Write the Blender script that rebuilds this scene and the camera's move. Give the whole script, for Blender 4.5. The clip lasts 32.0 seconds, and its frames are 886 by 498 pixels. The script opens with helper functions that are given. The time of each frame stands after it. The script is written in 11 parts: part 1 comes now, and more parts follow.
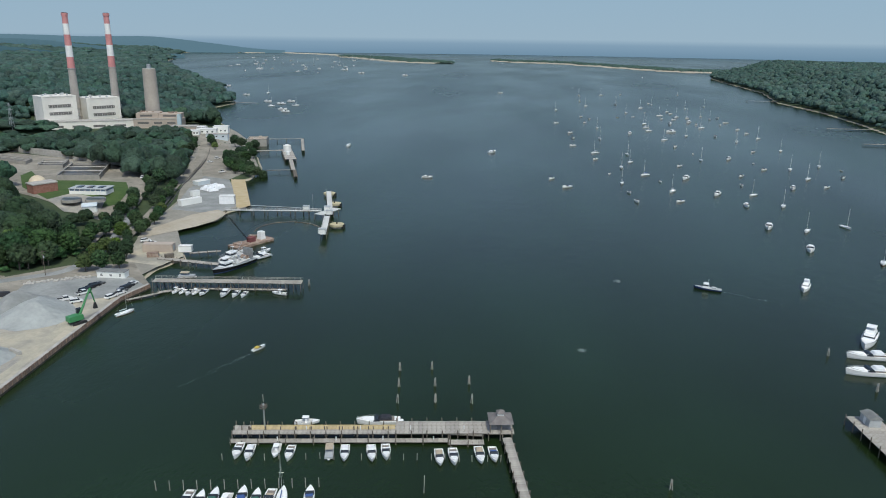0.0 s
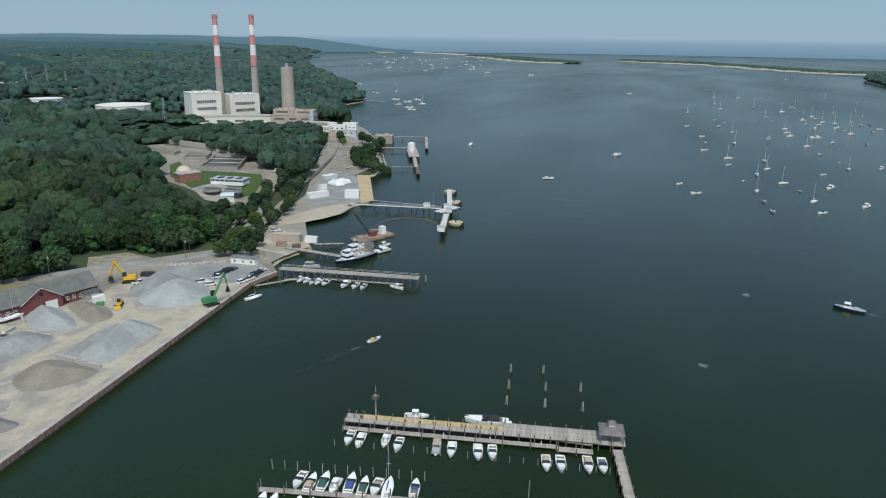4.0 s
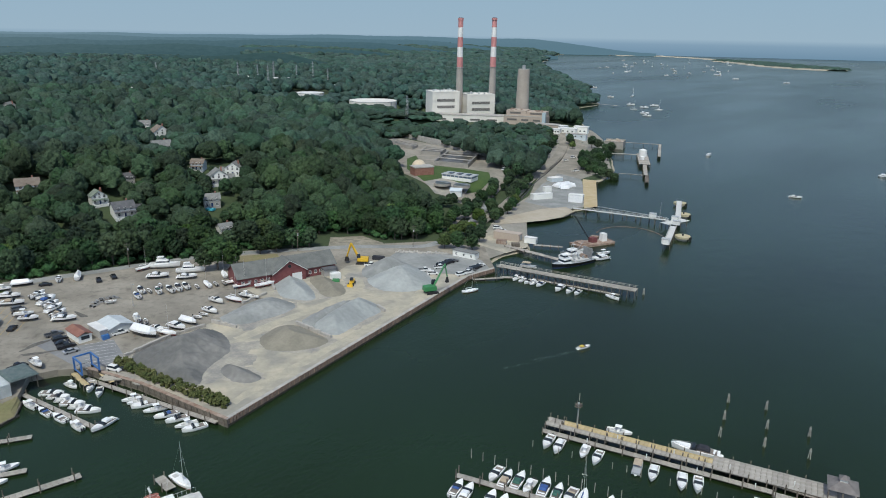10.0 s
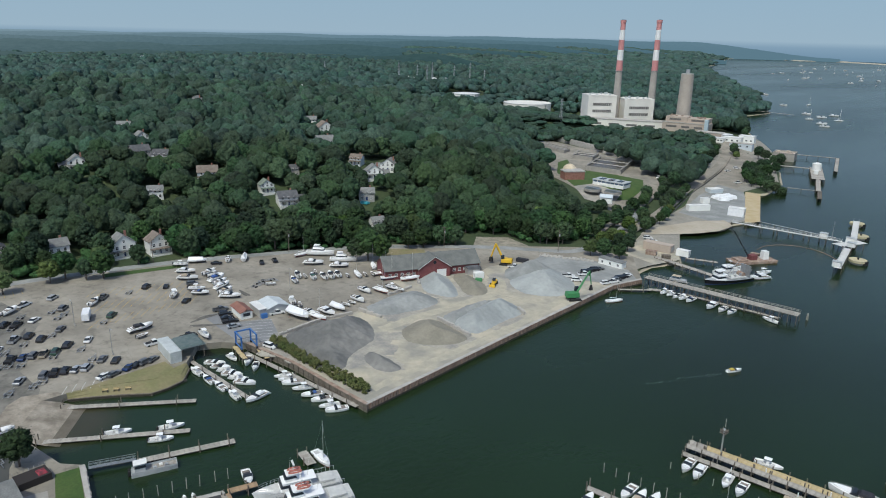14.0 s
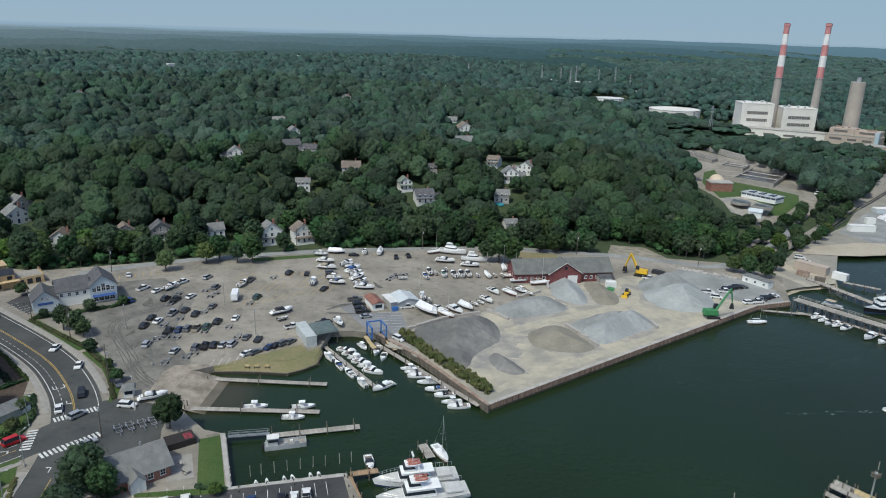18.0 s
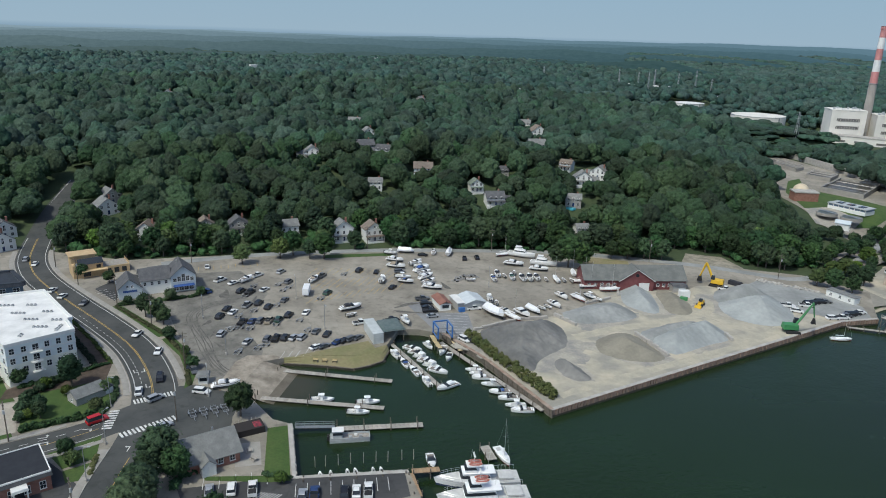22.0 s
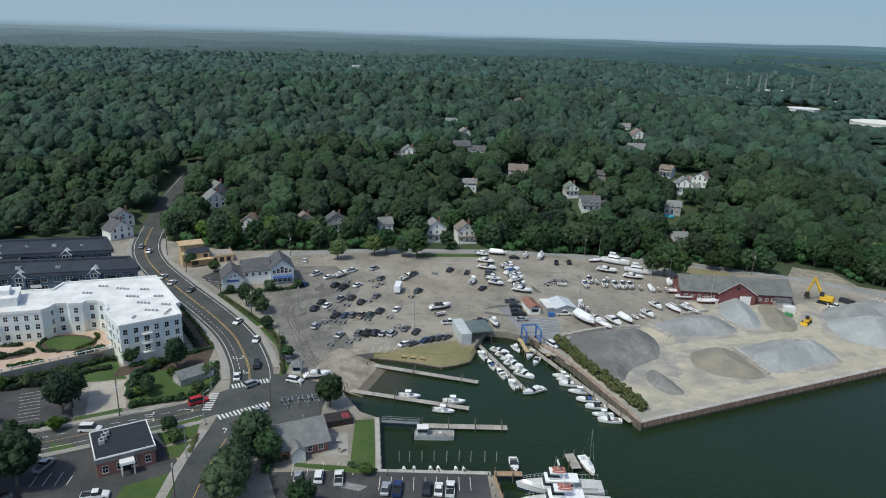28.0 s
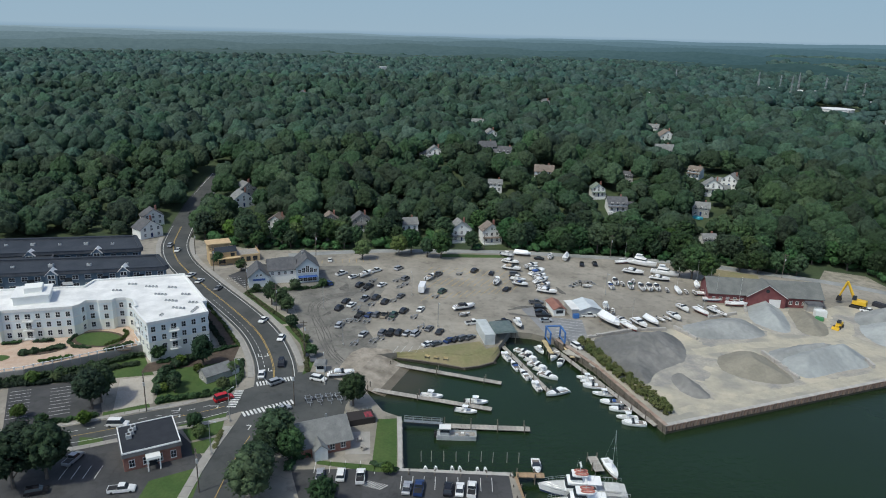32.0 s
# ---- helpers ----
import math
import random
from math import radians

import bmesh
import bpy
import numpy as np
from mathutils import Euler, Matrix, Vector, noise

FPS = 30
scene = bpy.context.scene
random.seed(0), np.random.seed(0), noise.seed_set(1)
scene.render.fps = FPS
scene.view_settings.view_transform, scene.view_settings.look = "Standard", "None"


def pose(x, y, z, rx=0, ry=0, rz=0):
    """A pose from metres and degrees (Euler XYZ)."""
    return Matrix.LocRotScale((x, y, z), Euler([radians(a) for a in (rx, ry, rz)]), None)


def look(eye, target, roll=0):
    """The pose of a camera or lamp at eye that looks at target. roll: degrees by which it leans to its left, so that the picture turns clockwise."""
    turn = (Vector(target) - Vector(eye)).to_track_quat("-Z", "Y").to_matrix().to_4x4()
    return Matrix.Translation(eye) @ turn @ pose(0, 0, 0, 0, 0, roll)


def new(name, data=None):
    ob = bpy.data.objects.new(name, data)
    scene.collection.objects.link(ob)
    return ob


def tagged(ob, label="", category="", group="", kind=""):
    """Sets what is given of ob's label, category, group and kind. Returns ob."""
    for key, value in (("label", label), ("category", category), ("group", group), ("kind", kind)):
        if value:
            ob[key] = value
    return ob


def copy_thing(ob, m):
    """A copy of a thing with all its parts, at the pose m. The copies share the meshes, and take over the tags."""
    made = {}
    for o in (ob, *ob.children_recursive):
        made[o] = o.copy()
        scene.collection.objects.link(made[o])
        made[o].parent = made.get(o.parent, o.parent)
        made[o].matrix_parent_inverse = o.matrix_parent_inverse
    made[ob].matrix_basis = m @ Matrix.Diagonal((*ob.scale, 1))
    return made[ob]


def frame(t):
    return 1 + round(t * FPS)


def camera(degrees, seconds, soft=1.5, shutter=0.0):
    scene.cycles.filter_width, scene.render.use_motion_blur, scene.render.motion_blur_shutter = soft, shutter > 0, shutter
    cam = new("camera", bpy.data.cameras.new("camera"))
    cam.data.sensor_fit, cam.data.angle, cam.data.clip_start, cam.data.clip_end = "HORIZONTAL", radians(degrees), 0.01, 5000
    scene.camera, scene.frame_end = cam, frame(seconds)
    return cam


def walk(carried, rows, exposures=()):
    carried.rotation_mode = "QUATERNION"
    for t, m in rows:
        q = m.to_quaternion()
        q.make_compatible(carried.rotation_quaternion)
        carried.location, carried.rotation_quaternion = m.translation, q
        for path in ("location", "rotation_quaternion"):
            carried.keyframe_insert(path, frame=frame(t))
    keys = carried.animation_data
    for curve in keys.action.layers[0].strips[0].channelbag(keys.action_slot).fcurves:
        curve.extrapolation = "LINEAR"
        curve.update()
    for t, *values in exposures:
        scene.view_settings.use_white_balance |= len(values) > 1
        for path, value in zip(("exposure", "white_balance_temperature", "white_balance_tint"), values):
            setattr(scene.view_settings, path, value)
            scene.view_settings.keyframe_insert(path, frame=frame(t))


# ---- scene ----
DEG = 64.31
cam = camera(DEG, 32.0, soft=1.0)
# seconds, eye, yaw to the left of +y, pitch, roll
PATH = [
    (0, 0.00, 0.00, 100.00, 8.11, -16.65, 0.78),
    (0.5, 0.02, 0.13, 100.01, 8.29, -16.66, 0.74),
    (1, 0.05, 0.26, 100.03, 8.68, -16.67, 0.70),
    (1.5, 0.07, 0.35, 99.98, 9.43, -16.69, 0.68),
    (2, 0.09, 0.43, 99.93, 11.38, -16.72, 0.65),
    (2.5, 0.14, 0.51, 99.92, 13.06, -16.74, 0.64),
    (3, 0.18, 0.59, 99.90, 14.67, -16.77, 0.63),
    (3.5, 0.23, 0.65, 99.94, 16.36, -16.78, 0.64),
    (5.5, 0.44, 0.87, 100.10, 23.06, -16.81, 0.67),
    (6, 0.49, 0.93, 100.15, 24.55, -16.82, 0.68),
    (7, 0.51, 0.95, 100.06, 27.81, -16.79, 0.76),
    (8, 0.57, 0.89, 99.97, 30.76, -16.80, 0.84),
    (9, 0.61, 0.74, 100.06, 33.63, -16.81, 0.90),
    (10, 0.60, 0.59, 100.26, 36.51, -16.86, 0.99),
    (11, 0.56, 0.55, 100.32, 39.51, -16.89, 1.09),
    (12, 0.62, 0.53, 100.35, 42.67, -16.90, 1.16),
    (13, 0.78, 0.41, 100.36, 45.81, -16.92, 1.22),
    (14, 0.65, 0.44, 100.35, 48.73, -16.95, 1.32),
    (14.5, 0.68, 0.44, 100.34, 50.20, -16.96, 1.36),
    (16.5, 0.79, 0.43, 100.31, 56.33, -17.01, 1.54),
    (17, 0.82, 0.42, 100.30, 57.72, -17.03, 1.58),
    (17.5, 0.83, 0.45, 100.29, 58.93, -17.03, 1.64),
    (18, 0.84, 0.48, 100.28, 59.90, -17.04, 1.69),
    (19, 0.94, 0.45, 100.12, 61.34, -17.00, 1.71),
    (20, 0.93, 0.39, 99.98, 62.79, -16.98, 1.75),
    (21, 0.96, 0.46, 99.83, 64.24, -16.96, 1.79),
    (22, 1.09, 0.56, 99.81, 65.78, -16.98, 1.82),
    (23, 1.18, 0.60, 99.92, 67.41, -17.02, 1.83),
    (24, 1.23, 0.62, 100.01, 69.04, -17.06, 1.85),
    (25, 1.26, 0.60, 99.97, 70.68, -17.10, 1.88),
    (25.5, 1.28, 0.60, 99.98, 71.38, -17.10, 1.87),
    (27.5, 1.36, 0.62, 100.01, 73.34, -17.11, 1.81),
    (28, 1.38, 0.62, 100.02, 73.58, -17.11, 1.80),
    (29, 1.39, 0.68, 99.95, 74.13, -17.09, 1.78),
    (30, 1.46, 0.80, 99.81, 74.64, -17.10, 1.76),
    (31, 1.58, 1.04, 99.74, 75.21, -17.06, 1.68),
    (32, 1.52, 1.38, 99.67, 75.82, -17.07, 1.50),
]


def aimed(x, y, z, yaw, pitch, roll):
    a, b = radians(yaw), radians(pitch)
    eye = Vector((x, y, z))
    return look(eye, eye + 100 * Vector((-math.sin(a) * math.cos(b), math.cos(a) * math.cos(b), math.sin(b))), roll)


walk(cam, [(t, aimed(*row)) for t, *row in PATH], [(0, 0.0, 6250, 8), (32, 0.0, 6250, 8)])

# ---- sky and sun ----
SUN_AZ, SUN_EL = radians(156), radians(57)   # clockwise from +y, above the horizon
world = bpy.data.worlds.new("sky")
scene.world = world
world.use_nodes = True
wn = world.node_tree.nodes
sky = wn.new("ShaderNodeTexSky")
sky.sky_type, sky.sun_disc = "NISHITA", False
sky.sun_elevation, sky.sun_rotation = SUN_EL, SUN_AZ
sky.air_density, sky.dust_density, sky.ozone_density, sky.altitude = 1.0, 2.2, 1.6, 0
wn["Background"].inputs["Strength"].default_value = 0.132
world.node_tree.links.new(sky.outputs[0], wn["Background"].inputs["Color"])
to_sun = Vector((math.sin(SUN_AZ) * math.cos(SUN_EL), math.cos(SUN_AZ) * math.cos(SUN_EL), math.sin(SUN_EL)))
sun = new("sun", bpy.data.lights.new("sun", "SUN"))
sun.data.energy, sun.data.angle, sun.data.color = 2.3, radians(1.5), (0.985, 0.965, 0.82)
sun.matrix_world = look(to_sun * 900, (0, 0, 0))

# ---- the lie of the land ----
EYE = (0.0, 0.0, 100.0)
# west and south land, along the water and then round the back
SHORE = [(-143, 99.5), (-160, 236), (-157, 252), (-164, 258), (-166, 274), (-161, 292), (-168, 303), (-185, 322),
         (-191, 343), (-178, 363), (-182, 379), (-175, 393), (-191, 424), (-217, 463), (-208, 476), (-217, 521),
         (-241, 571), (-274, 619), (-290, 665), (-318, 695), (-438, 896), (-472, 951), (-470, 1041), (-577, 1248),
         (-838, 1623), (-1334, 2393), (-1657, 3052), (-2065, 3907), (-2300, 4820), (-4850, 4820), (-4850, -4850),
         (400, -4850), (300, -600), (120, -120), (60, -30), (-60, 10), (-110, 51), (-131, 53)]
BASIN = [(-138, 28), (-161, 32), (-165, 28), (-179.5, 24.3), (-184.2, 21.4), (-199.5, 31.4), (-200, 38), (-199.5, 44.5), (-193.5, 60), (-196.5, 67), (-198, 71.2),
         (-209, 79), (-206, 86), (-200, 92), (-179, 96.5)]
EAST = [(384, 700), (384, 871), (395, 974), (403, 1138), (389, 1313), (432, 1559), (445, 2115), (520, 2420),
        (1500, 2700), (4850, 2900), (4850, -4000), (1400, -1200), (520, 300)]
HILL = [(-320, -4850), (-345, -300), (-352, -130), (-352, -48), (-322, -12), (-311, 40), (-301, 112), (-264, 196),
        (-236, 232), (-208, 290), (-222, 345), (-262, 430), (-300, 510), (-345, 600), (-372, 690), (-440, 830),
        (-482, 950), (-494, 1045), (-600, 1260), (-860, 1640), (-1360, 2410), (-2090, 3930), (-2330, 4850),
        (-4870, 4850), (-4870, -4850)]
# level ground cut into the slope: ends of its middle line, radius, height
PADS = [(-395, 474, -298, 408, 38, 8.0), (-520, 690, -370, 668, 48, 8.0)]


# low wooded ground before the station: the same, but with trees on it
DIPS = [(-530, 600, -360, 560, 60, 3.0), (-620, 560, -560, 575, 40, 14.0), (-640, 600, -520, 605, 50, 17.0)]


def smooth(a, b, v):
    u = np.clip((v - a) / (b - a), 0, 1)
    return u * u * (3 - 2 * u)


def outline_distance(poly, x, y):
    """Metres to the outline, positive inside."""
    p = np.array(poly, float)
    best, inside = np.full(x.shape, 1e9), np.zeros(x.shape, bool)
    for (ax, ay), (bx, by) in zip(p, np.roll(p, -1, 0)):
        ux, uy = bx - ax, by - ay
        k = np.clip(((x - ax) * ux + (y - ay) * uy) / (ux * ux + uy * uy), 0, 1)
        best = np.minimum(best, np.hypot(x - ax - k * ux, y - ay - k * uy))
        if ay != by:
            inside ^= ((ay > y) != (by > y)) & (x < (bx - ax) * (y - ay) / (by - ay) + ax)
    return np.where(inside, best, -best)


def segment_distance(x, y, ax, ay, bx, by):
    ux, uy = bx - ax, by - ay
    k = np.clip(((x - ax) * ux + (y - ay) * uy) / (ux * ux + uy * uy), 0, 1)
    return np.hypot(x - ax - k * ux, y - ay - k * uy)


def waves(x, y, size):
    return (np.sin(x / size + 1.3) * np.cos(y / size * 0.8 - 0.4) + 0.6 * np.sin((x + 2 * y) / size * 0.53 + 2.1)
            + 0.4 * np.cos((2.3 * x - y) / size * 0.91)) / 2


def land_height(x, y):
    x, y = np.asarray(x, float), np.asarray(y, float)
    d = outline_distance(SHORE + BASIN, x, y)
    e = outline_distance(EAST, x, y)
    h = outline_distance(HILL, x, y)
    hilly = smooth(0, 150, h)
    z = 1.6 + 20 * hilly + 18 * smooth(100, 700, h) + 16 * smooth(500, 4400, h) + 5 * waves(x, y, 130) * smooth(40, 260, h)
    z = z + 5 * waves(x, y, 520) * smooth(600, 2000, h)
    for ax, ay, bx, by, r, zp in DIPS + PADS:
        s = smooth(r + 40, r, segment_distance(x, y, ax, ay, bx, by))
        z = z * (1 - s) + zp * s
    z = -3 + (z + 3) * smooth(-4.0, 4.0, d)
    ze = -3 + (5 + 34 * smooth(5, 180, e) + 5 * waves(x, y, 90) * smooth(30, 160, e)) * smooth(-3, 8, e)
    return np.maximum(z, ze)

# ---- materials ----
def surface(name, colour, colour2=None, rough=0.8, metal=0.0, size=1.0, fine=0.15, bump=0.0, spread=0.0, world_space=False, spec=0.5, island=False):
    """A base colour that drifts to colour2 in patches of the given size, with grain at a seventh of it, bump and spread per object."""
    m = bpy.data.materials.new(name)
    m.use_nodes = True
    nt = m.node_tree
    n, link = nt.nodes, nt.links.new
    b = n["Principled BSDF"]
    b.inputs["Roughness"].default_value, b.inputs["Metallic"].default_value = rough, metal
    b.inputs["Specular IOR Level"].default_value = spec
    where = n.new("ShaderNodeNewGeometry").outputs["Position"] if world_space else n.new("ShaderNodeTexCoord").outputs["Object"]
    patch = n.new("ShaderNodeTexNoise")
    patch.inputs["Scale"].default_value, patch.inputs["Detail"].default_value = 1.0 / size, 5
    grain = n.new("ShaderNodeTexNoise")
    grain.inputs["Scale"].default_value, grain.inputs["Detail"].default_value = 7.0 / size, 3
    link(where, patch.inputs["Vector"])
    link(where, grain.inputs["Vector"])
    ramp = n.new("ShaderNodeMapRange")
    ramp.inputs["From Min"].default_value, ramp.inputs["From Max"].default_value = 0.36, 0.64
    link(patch.outputs["Fac"], ramp.inputs["Value"])
    mix = n.new("ShaderNodeMix")
    mix.data_type = "RGBA"
    mix.inputs["A"].default_value = (*colour, 1)
    mix.inputs["B"].default_value = (*(colour2 or [c * 0.8 for c in colour]), 1)
    link(ramp.outputs["Result"], mix.inputs["Factor"])
    hsv = n.new("ShaderNodeHueSaturation")
    link(mix.outputs["Result"], hsv.inputs["Color"])
    value = n.new("ShaderNodeMath")
    value.operation = "MULTIPLY_ADD"
    value.inputs[1].default_value, value.inputs[2].default_value = 2 * fine, 1 - fine
    link(grain.outputs["Fac"], value.inputs[0])
    out = value.outputs[0]
    if spread:
        vary = n.new("ShaderNodeMath")
        vary.operation = "MULTIPLY_ADD"
        vary.inputs[1].default_value = spread
        link(n.new("ShaderNodeNewGeometry").outputs["Random Per Island"] if island else n.new("ShaderNodeObjectInfo").outputs["Random"], vary.inputs[0])
        link(value.outputs[0], vary.inputs[2])
        out = vary.outputs[0]
    link(out, hsv.inputs["Value"])
    link(hsv.outputs["Color"], b.inputs["Base Color"])
    if bump:
        bp = n.new("ShaderNodeBump")
        bp.inputs["Strength"].default_value, bp.inputs["Distance"].default_value = 0.6, bump
        link(grain.outputs["Fac"], bp.inputs["Height"])
        link(bp.outputs["Normal"], b.inputs["Normal"])
    return m


def plain(name, colour, rough=0.5, metal=0.0, spec=0.5):
    return surface(name, colour, [c * 0.92 for c in colour], rough, metal, 0.6, 0.04, 0, 0.0, False, spec)


def foliage(name, dark, light, size=9.0, leaf=0.9, bump=0.9, calm=1.0, crown=False):
    """Leaves: each tree has its own green, stands differ in hue, and a fine relief stands for the single leaves."""
    m = surface(name, dark, light, 0.75, 0, size, 0.2, 0, 0.12 * calm, True, 0.25, True)
    n, link = m.node_tree.nodes, m.node_tree.links.new
    crowns = n.new("ShaderNodeTexWhiteNoise")
    crowns.noise_dimensions = "1D"
    link(n.new("ShaderNodeNewGeometry").outputs["Random Per Island"] if crown else n.new("ShaderNodeObjectInfo").outputs["Random"], crowns.inputs["W"])
    split = n.new("ShaderNodeSeparateColor")
    link(crowns.outputs["Color"], split.inputs[0])
    own = n.new("ShaderNodeHueSaturation")
    for channel, socket, low, high_ in (("Red", "Value", 1 - 0.38 * calm, 1 + 0.40 * calm), ("Green", "Hue", 0.478, 0.520), ("Blue", "Saturation", 0.80, 1.15)):
        span = n.new("ShaderNodeMapRange")
        span.inputs["To Min"].default_value, span.inputs["To Max"].default_value = low, high_
        link(split.outputs[channel], span.inputs["Value"])
        link(span.outputs["Result"], own.inputs[socket])
    base = n["Principled BSDF"].inputs["Base Color"]
    link(base.links[0].from_socket, own.inputs["Color"])
    # speckle in the colour for varied leaf clusters and their small shadows
    shade_speckle = n.new("ShaderNodeTexNoise")
    shade_speckle.inputs["Scale"].default_value, shade_speckle.inputs["Detail"].default_value, shade_speckle.inputs["Roughness"].default_value = 0.75 / leaf, 5, 0.72
    link(n.new("ShaderNodeNewGeometry").outputs["Position"], shade_speckle.inputs["Vector"])
    tone = n.new("ShaderNodeMapRange")
    tone.inputs["From Min"].default_value, tone.inputs["From Max"].default_value = 0.32, 0.68
    tone.inputs["To Min"].default_value, tone.inputs["To Max"].default_value = 0.6, 1.42
    link(shade_speckle.outputs["Fac"], tone.inputs["Value"])
    mottle = n.new("ShaderNodeHueSaturation")
    link(tone.outputs["Result"], mottle.inputs["Value"])
    link(own.outputs["Color"], mottle.inputs["Color"])
    link(mottle.outputs["Color"], base)
    leaves = n.new("ShaderNodeTexNoise")
    leaves.inputs["Scale"].default_value, leaves.inputs["Detail"].default_value, leaves.inputs["Roughness"].default_value = 1 / leaf, 4, 0.7
    link(n.new("ShaderNodeNewGeometry").outputs["Position"], leaves.inputs["Vector"])
    bp = n.new("ShaderNodeBump")
    bp.inputs["Strength"].default_value, bp.inputs["Distance"].default_value = 1.0, bump
    link(leaves.outputs["Fac"], bp.inputs["Height"])
    boughs = n.new("ShaderNodeTexVoronoi")
    boughs.inputs["Scale"].default_value = 0.42 / leaf
    link(n.new("ShaderNodeNewGeometry").outputs["Position"], boughs.inputs["Vector"])
    swell = n.new("ShaderNodeBump")
    swell.invert = True
    swell.inputs["Strength"].default_value, swell.inputs["Distance"].default_value = 0.9, 1.6 * bump
    link(boughs.outputs["Distance"], swell.inputs["Height"])
    link(swell.outputs["Normal"], bp.inputs["Normal"])
    link(bp.outputs["Normal"], n["Principled BSDF"].inputs["Normal"])
    return m


def water_material():
    m = bpy.data.materials.new("harbour water")
    m.use_nodes = True
    n, link = m.node_tree.nodes, m.node_tree.links.new
    b = n["Principled BSDF"]
    b.inputs["IOR"].default_value = 1.33
    place = n.new("ShaderNodeNewGeometry").outputs["Position"]

    def noise_at(scale, detail, stretch=(1, 1, 1)):
        mapping = n.new("ShaderNodeMapping")
        mapping.inputs["Scale"].default_value = stretch
        link(place, mapping.inputs["Vector"])
        tex = n.new("ShaderNodeTexNoise")
        tex.inputs["Scale"].default_value, tex.inputs["Detail"].default_value = scale, detail
        link(mapping.outputs["Vector"], tex.inputs["Vector"])
        return tex.outputs["Fac"]

    drift = n.new("ShaderNodeMix")
    drift.data_type = "RGBA"
    drift.inputs["A"].default_value, drift.inputs["B"].default_value = (0.0098, 0.0190, 0.0045, 1), (0.0145, 0.0320, 0.0125, 1)
    swirl = n.new("ShaderNodeMapRange")
    swirl.inputs["From Min"].default_value, swirl.inputs["From Max"].default_value = 0.36, 0.66
    link(noise_at(0.012, 6, (1, 0.55, 1)), swirl.inputs["Value"])
    link(swirl.outputs["Result"], drift.inputs["Factor"])
    # muddy shallows off the boat ramp
    off = n.new("ShaderNodeVectorMath")
    off.operation = "DISTANCE"
    off.inputs[1].default_value = (-186, 35, 0)
    link(place, off.inputs[0])
    mud = n.new("ShaderNodeMapRange")
    mud.interpolation_type = "SMOOTHSTEP"
    mud.inputs["From Min"].default_value, mud.inputs["From Max"].default_value = 5, 17
    mud.inputs["To Min"].default_value, mud.inputs["To Max"].default_value = 1, 0
    link(off.outputs["Value"], mud.inputs["Value"])
    shallow = n.new("ShaderNodeMix")
    shallow.data_type = "RGBA"
    shallow.inputs["B"].default_value = (0.048, 0.046, 0.026, 1)
    link(mud.outputs["Result"], shallow.inputs["Factor"])
    link(drift.outputs["Result"], shallow.inputs["A"])
    link(shallow.outputs["Result"], b.inputs["Base Color"])
    wind = n.new("ShaderNodeMapRange")
    wind.inputs["From Min"].default_value, wind.inputs["From Max"].default_value = 0.35, 0.65
    wind.inputs["To Min"].default_value, wind.inputs["To Max"].default_value = 0.19, 0.28
    link(noise_at(0.006, 6, (1, 0.3, 1)), wind.inputs["Value"])
    link(wind.outputs["Result"], b.inputs["Roughness"])
    last = None
    for scale, detail, height in ((0.9, 4, 0.10), (0.16, 3, 0.22)):
        bp = n.new("ShaderNodeBump")
        bp.inputs["Strength"].default_value, bp.inputs["Distance"].default_value = 0.55, height
        link(noise_at(scale, detail, (1, 0.6, 1)), bp.inputs["Height"])
        if last:
            link(last, bp.inputs["Normal"])
        last = bp.outputs["Normal"]
    link(last, b.inputs["Normal"])
    return m


def stained(m, spot=3.2, crack=7.0, deep=0.30):
    """Oil spots and sealed cracks on old paving."""
    n, link = m.node_tree.nodes, m.node_tree.links.new
    base = n["Principled BSDF"].inputs["Base Color"]
    place = n.new("ShaderNodeNewGeometry").outputs["Position"]
    tex = n.new("ShaderNodeTexNoise")
    tex.inputs["Scale"].default_value, tex.inputs["Detail"].default_value, tex.inputs["Roughness"].default_value = 1 / spot, 4, 0.6
    link(place, tex.inputs["Vector"])
    spots = n.new("ShaderNodeMapRange")
    spots.inputs["From Min"].default_value, spots.inputs["From Max"].default_value = 0.54, 0.70
    spots.inputs["To Min"].default_value, spots.inputs["To Max"].default_value = 1, 1 - deep
    link(tex.outputs["Fac"], spots.inputs["Value"])
    warp = n.new("ShaderNodeVectorMath")
    warp.operation = "MULTIPLY_ADD"
    warp.inputs[1].default_value = (2.5, 2.5, 0)
    link(tex.outputs["Color"], warp.inputs[0])
    link(place, warp.inputs[2])
    cells = n.new("ShaderNodeTexVoronoi")
    cells.feature = "DISTANCE_TO_EDGE"
    cells.inputs["Scale"].default_value = 1 / crack
    link(warp.outputs[0], cells.inputs["Vector"])
    lines = n.new("ShaderNodeMapRange")
    lines.inputs["From Min"].default_value, lines.inputs["From Max"].default_value = 0.0, 0.022
    lines.inputs["To Min"].default_value, lines.inputs["To Max"].default_value = 1 - deep * 0.5, 1
    link(cells.outputs["Distance"], lines.inputs["Value"])
    both = n.new("ShaderNodeMath")
    both.operation = "MULTIPLY"
    link(spots.outputs["Result"], both.inputs[0])
    link(lines.outputs["Result"], both.inputs[1])
    hsv = n.new("ShaderNodeHueSaturation")
    link(both.outputs[0], hsv.inputs["Value"])
    link(base.links[0].from_socket, hsv.inputs["Color"])
    link(hsv.outputs["Color"], base)
    return m


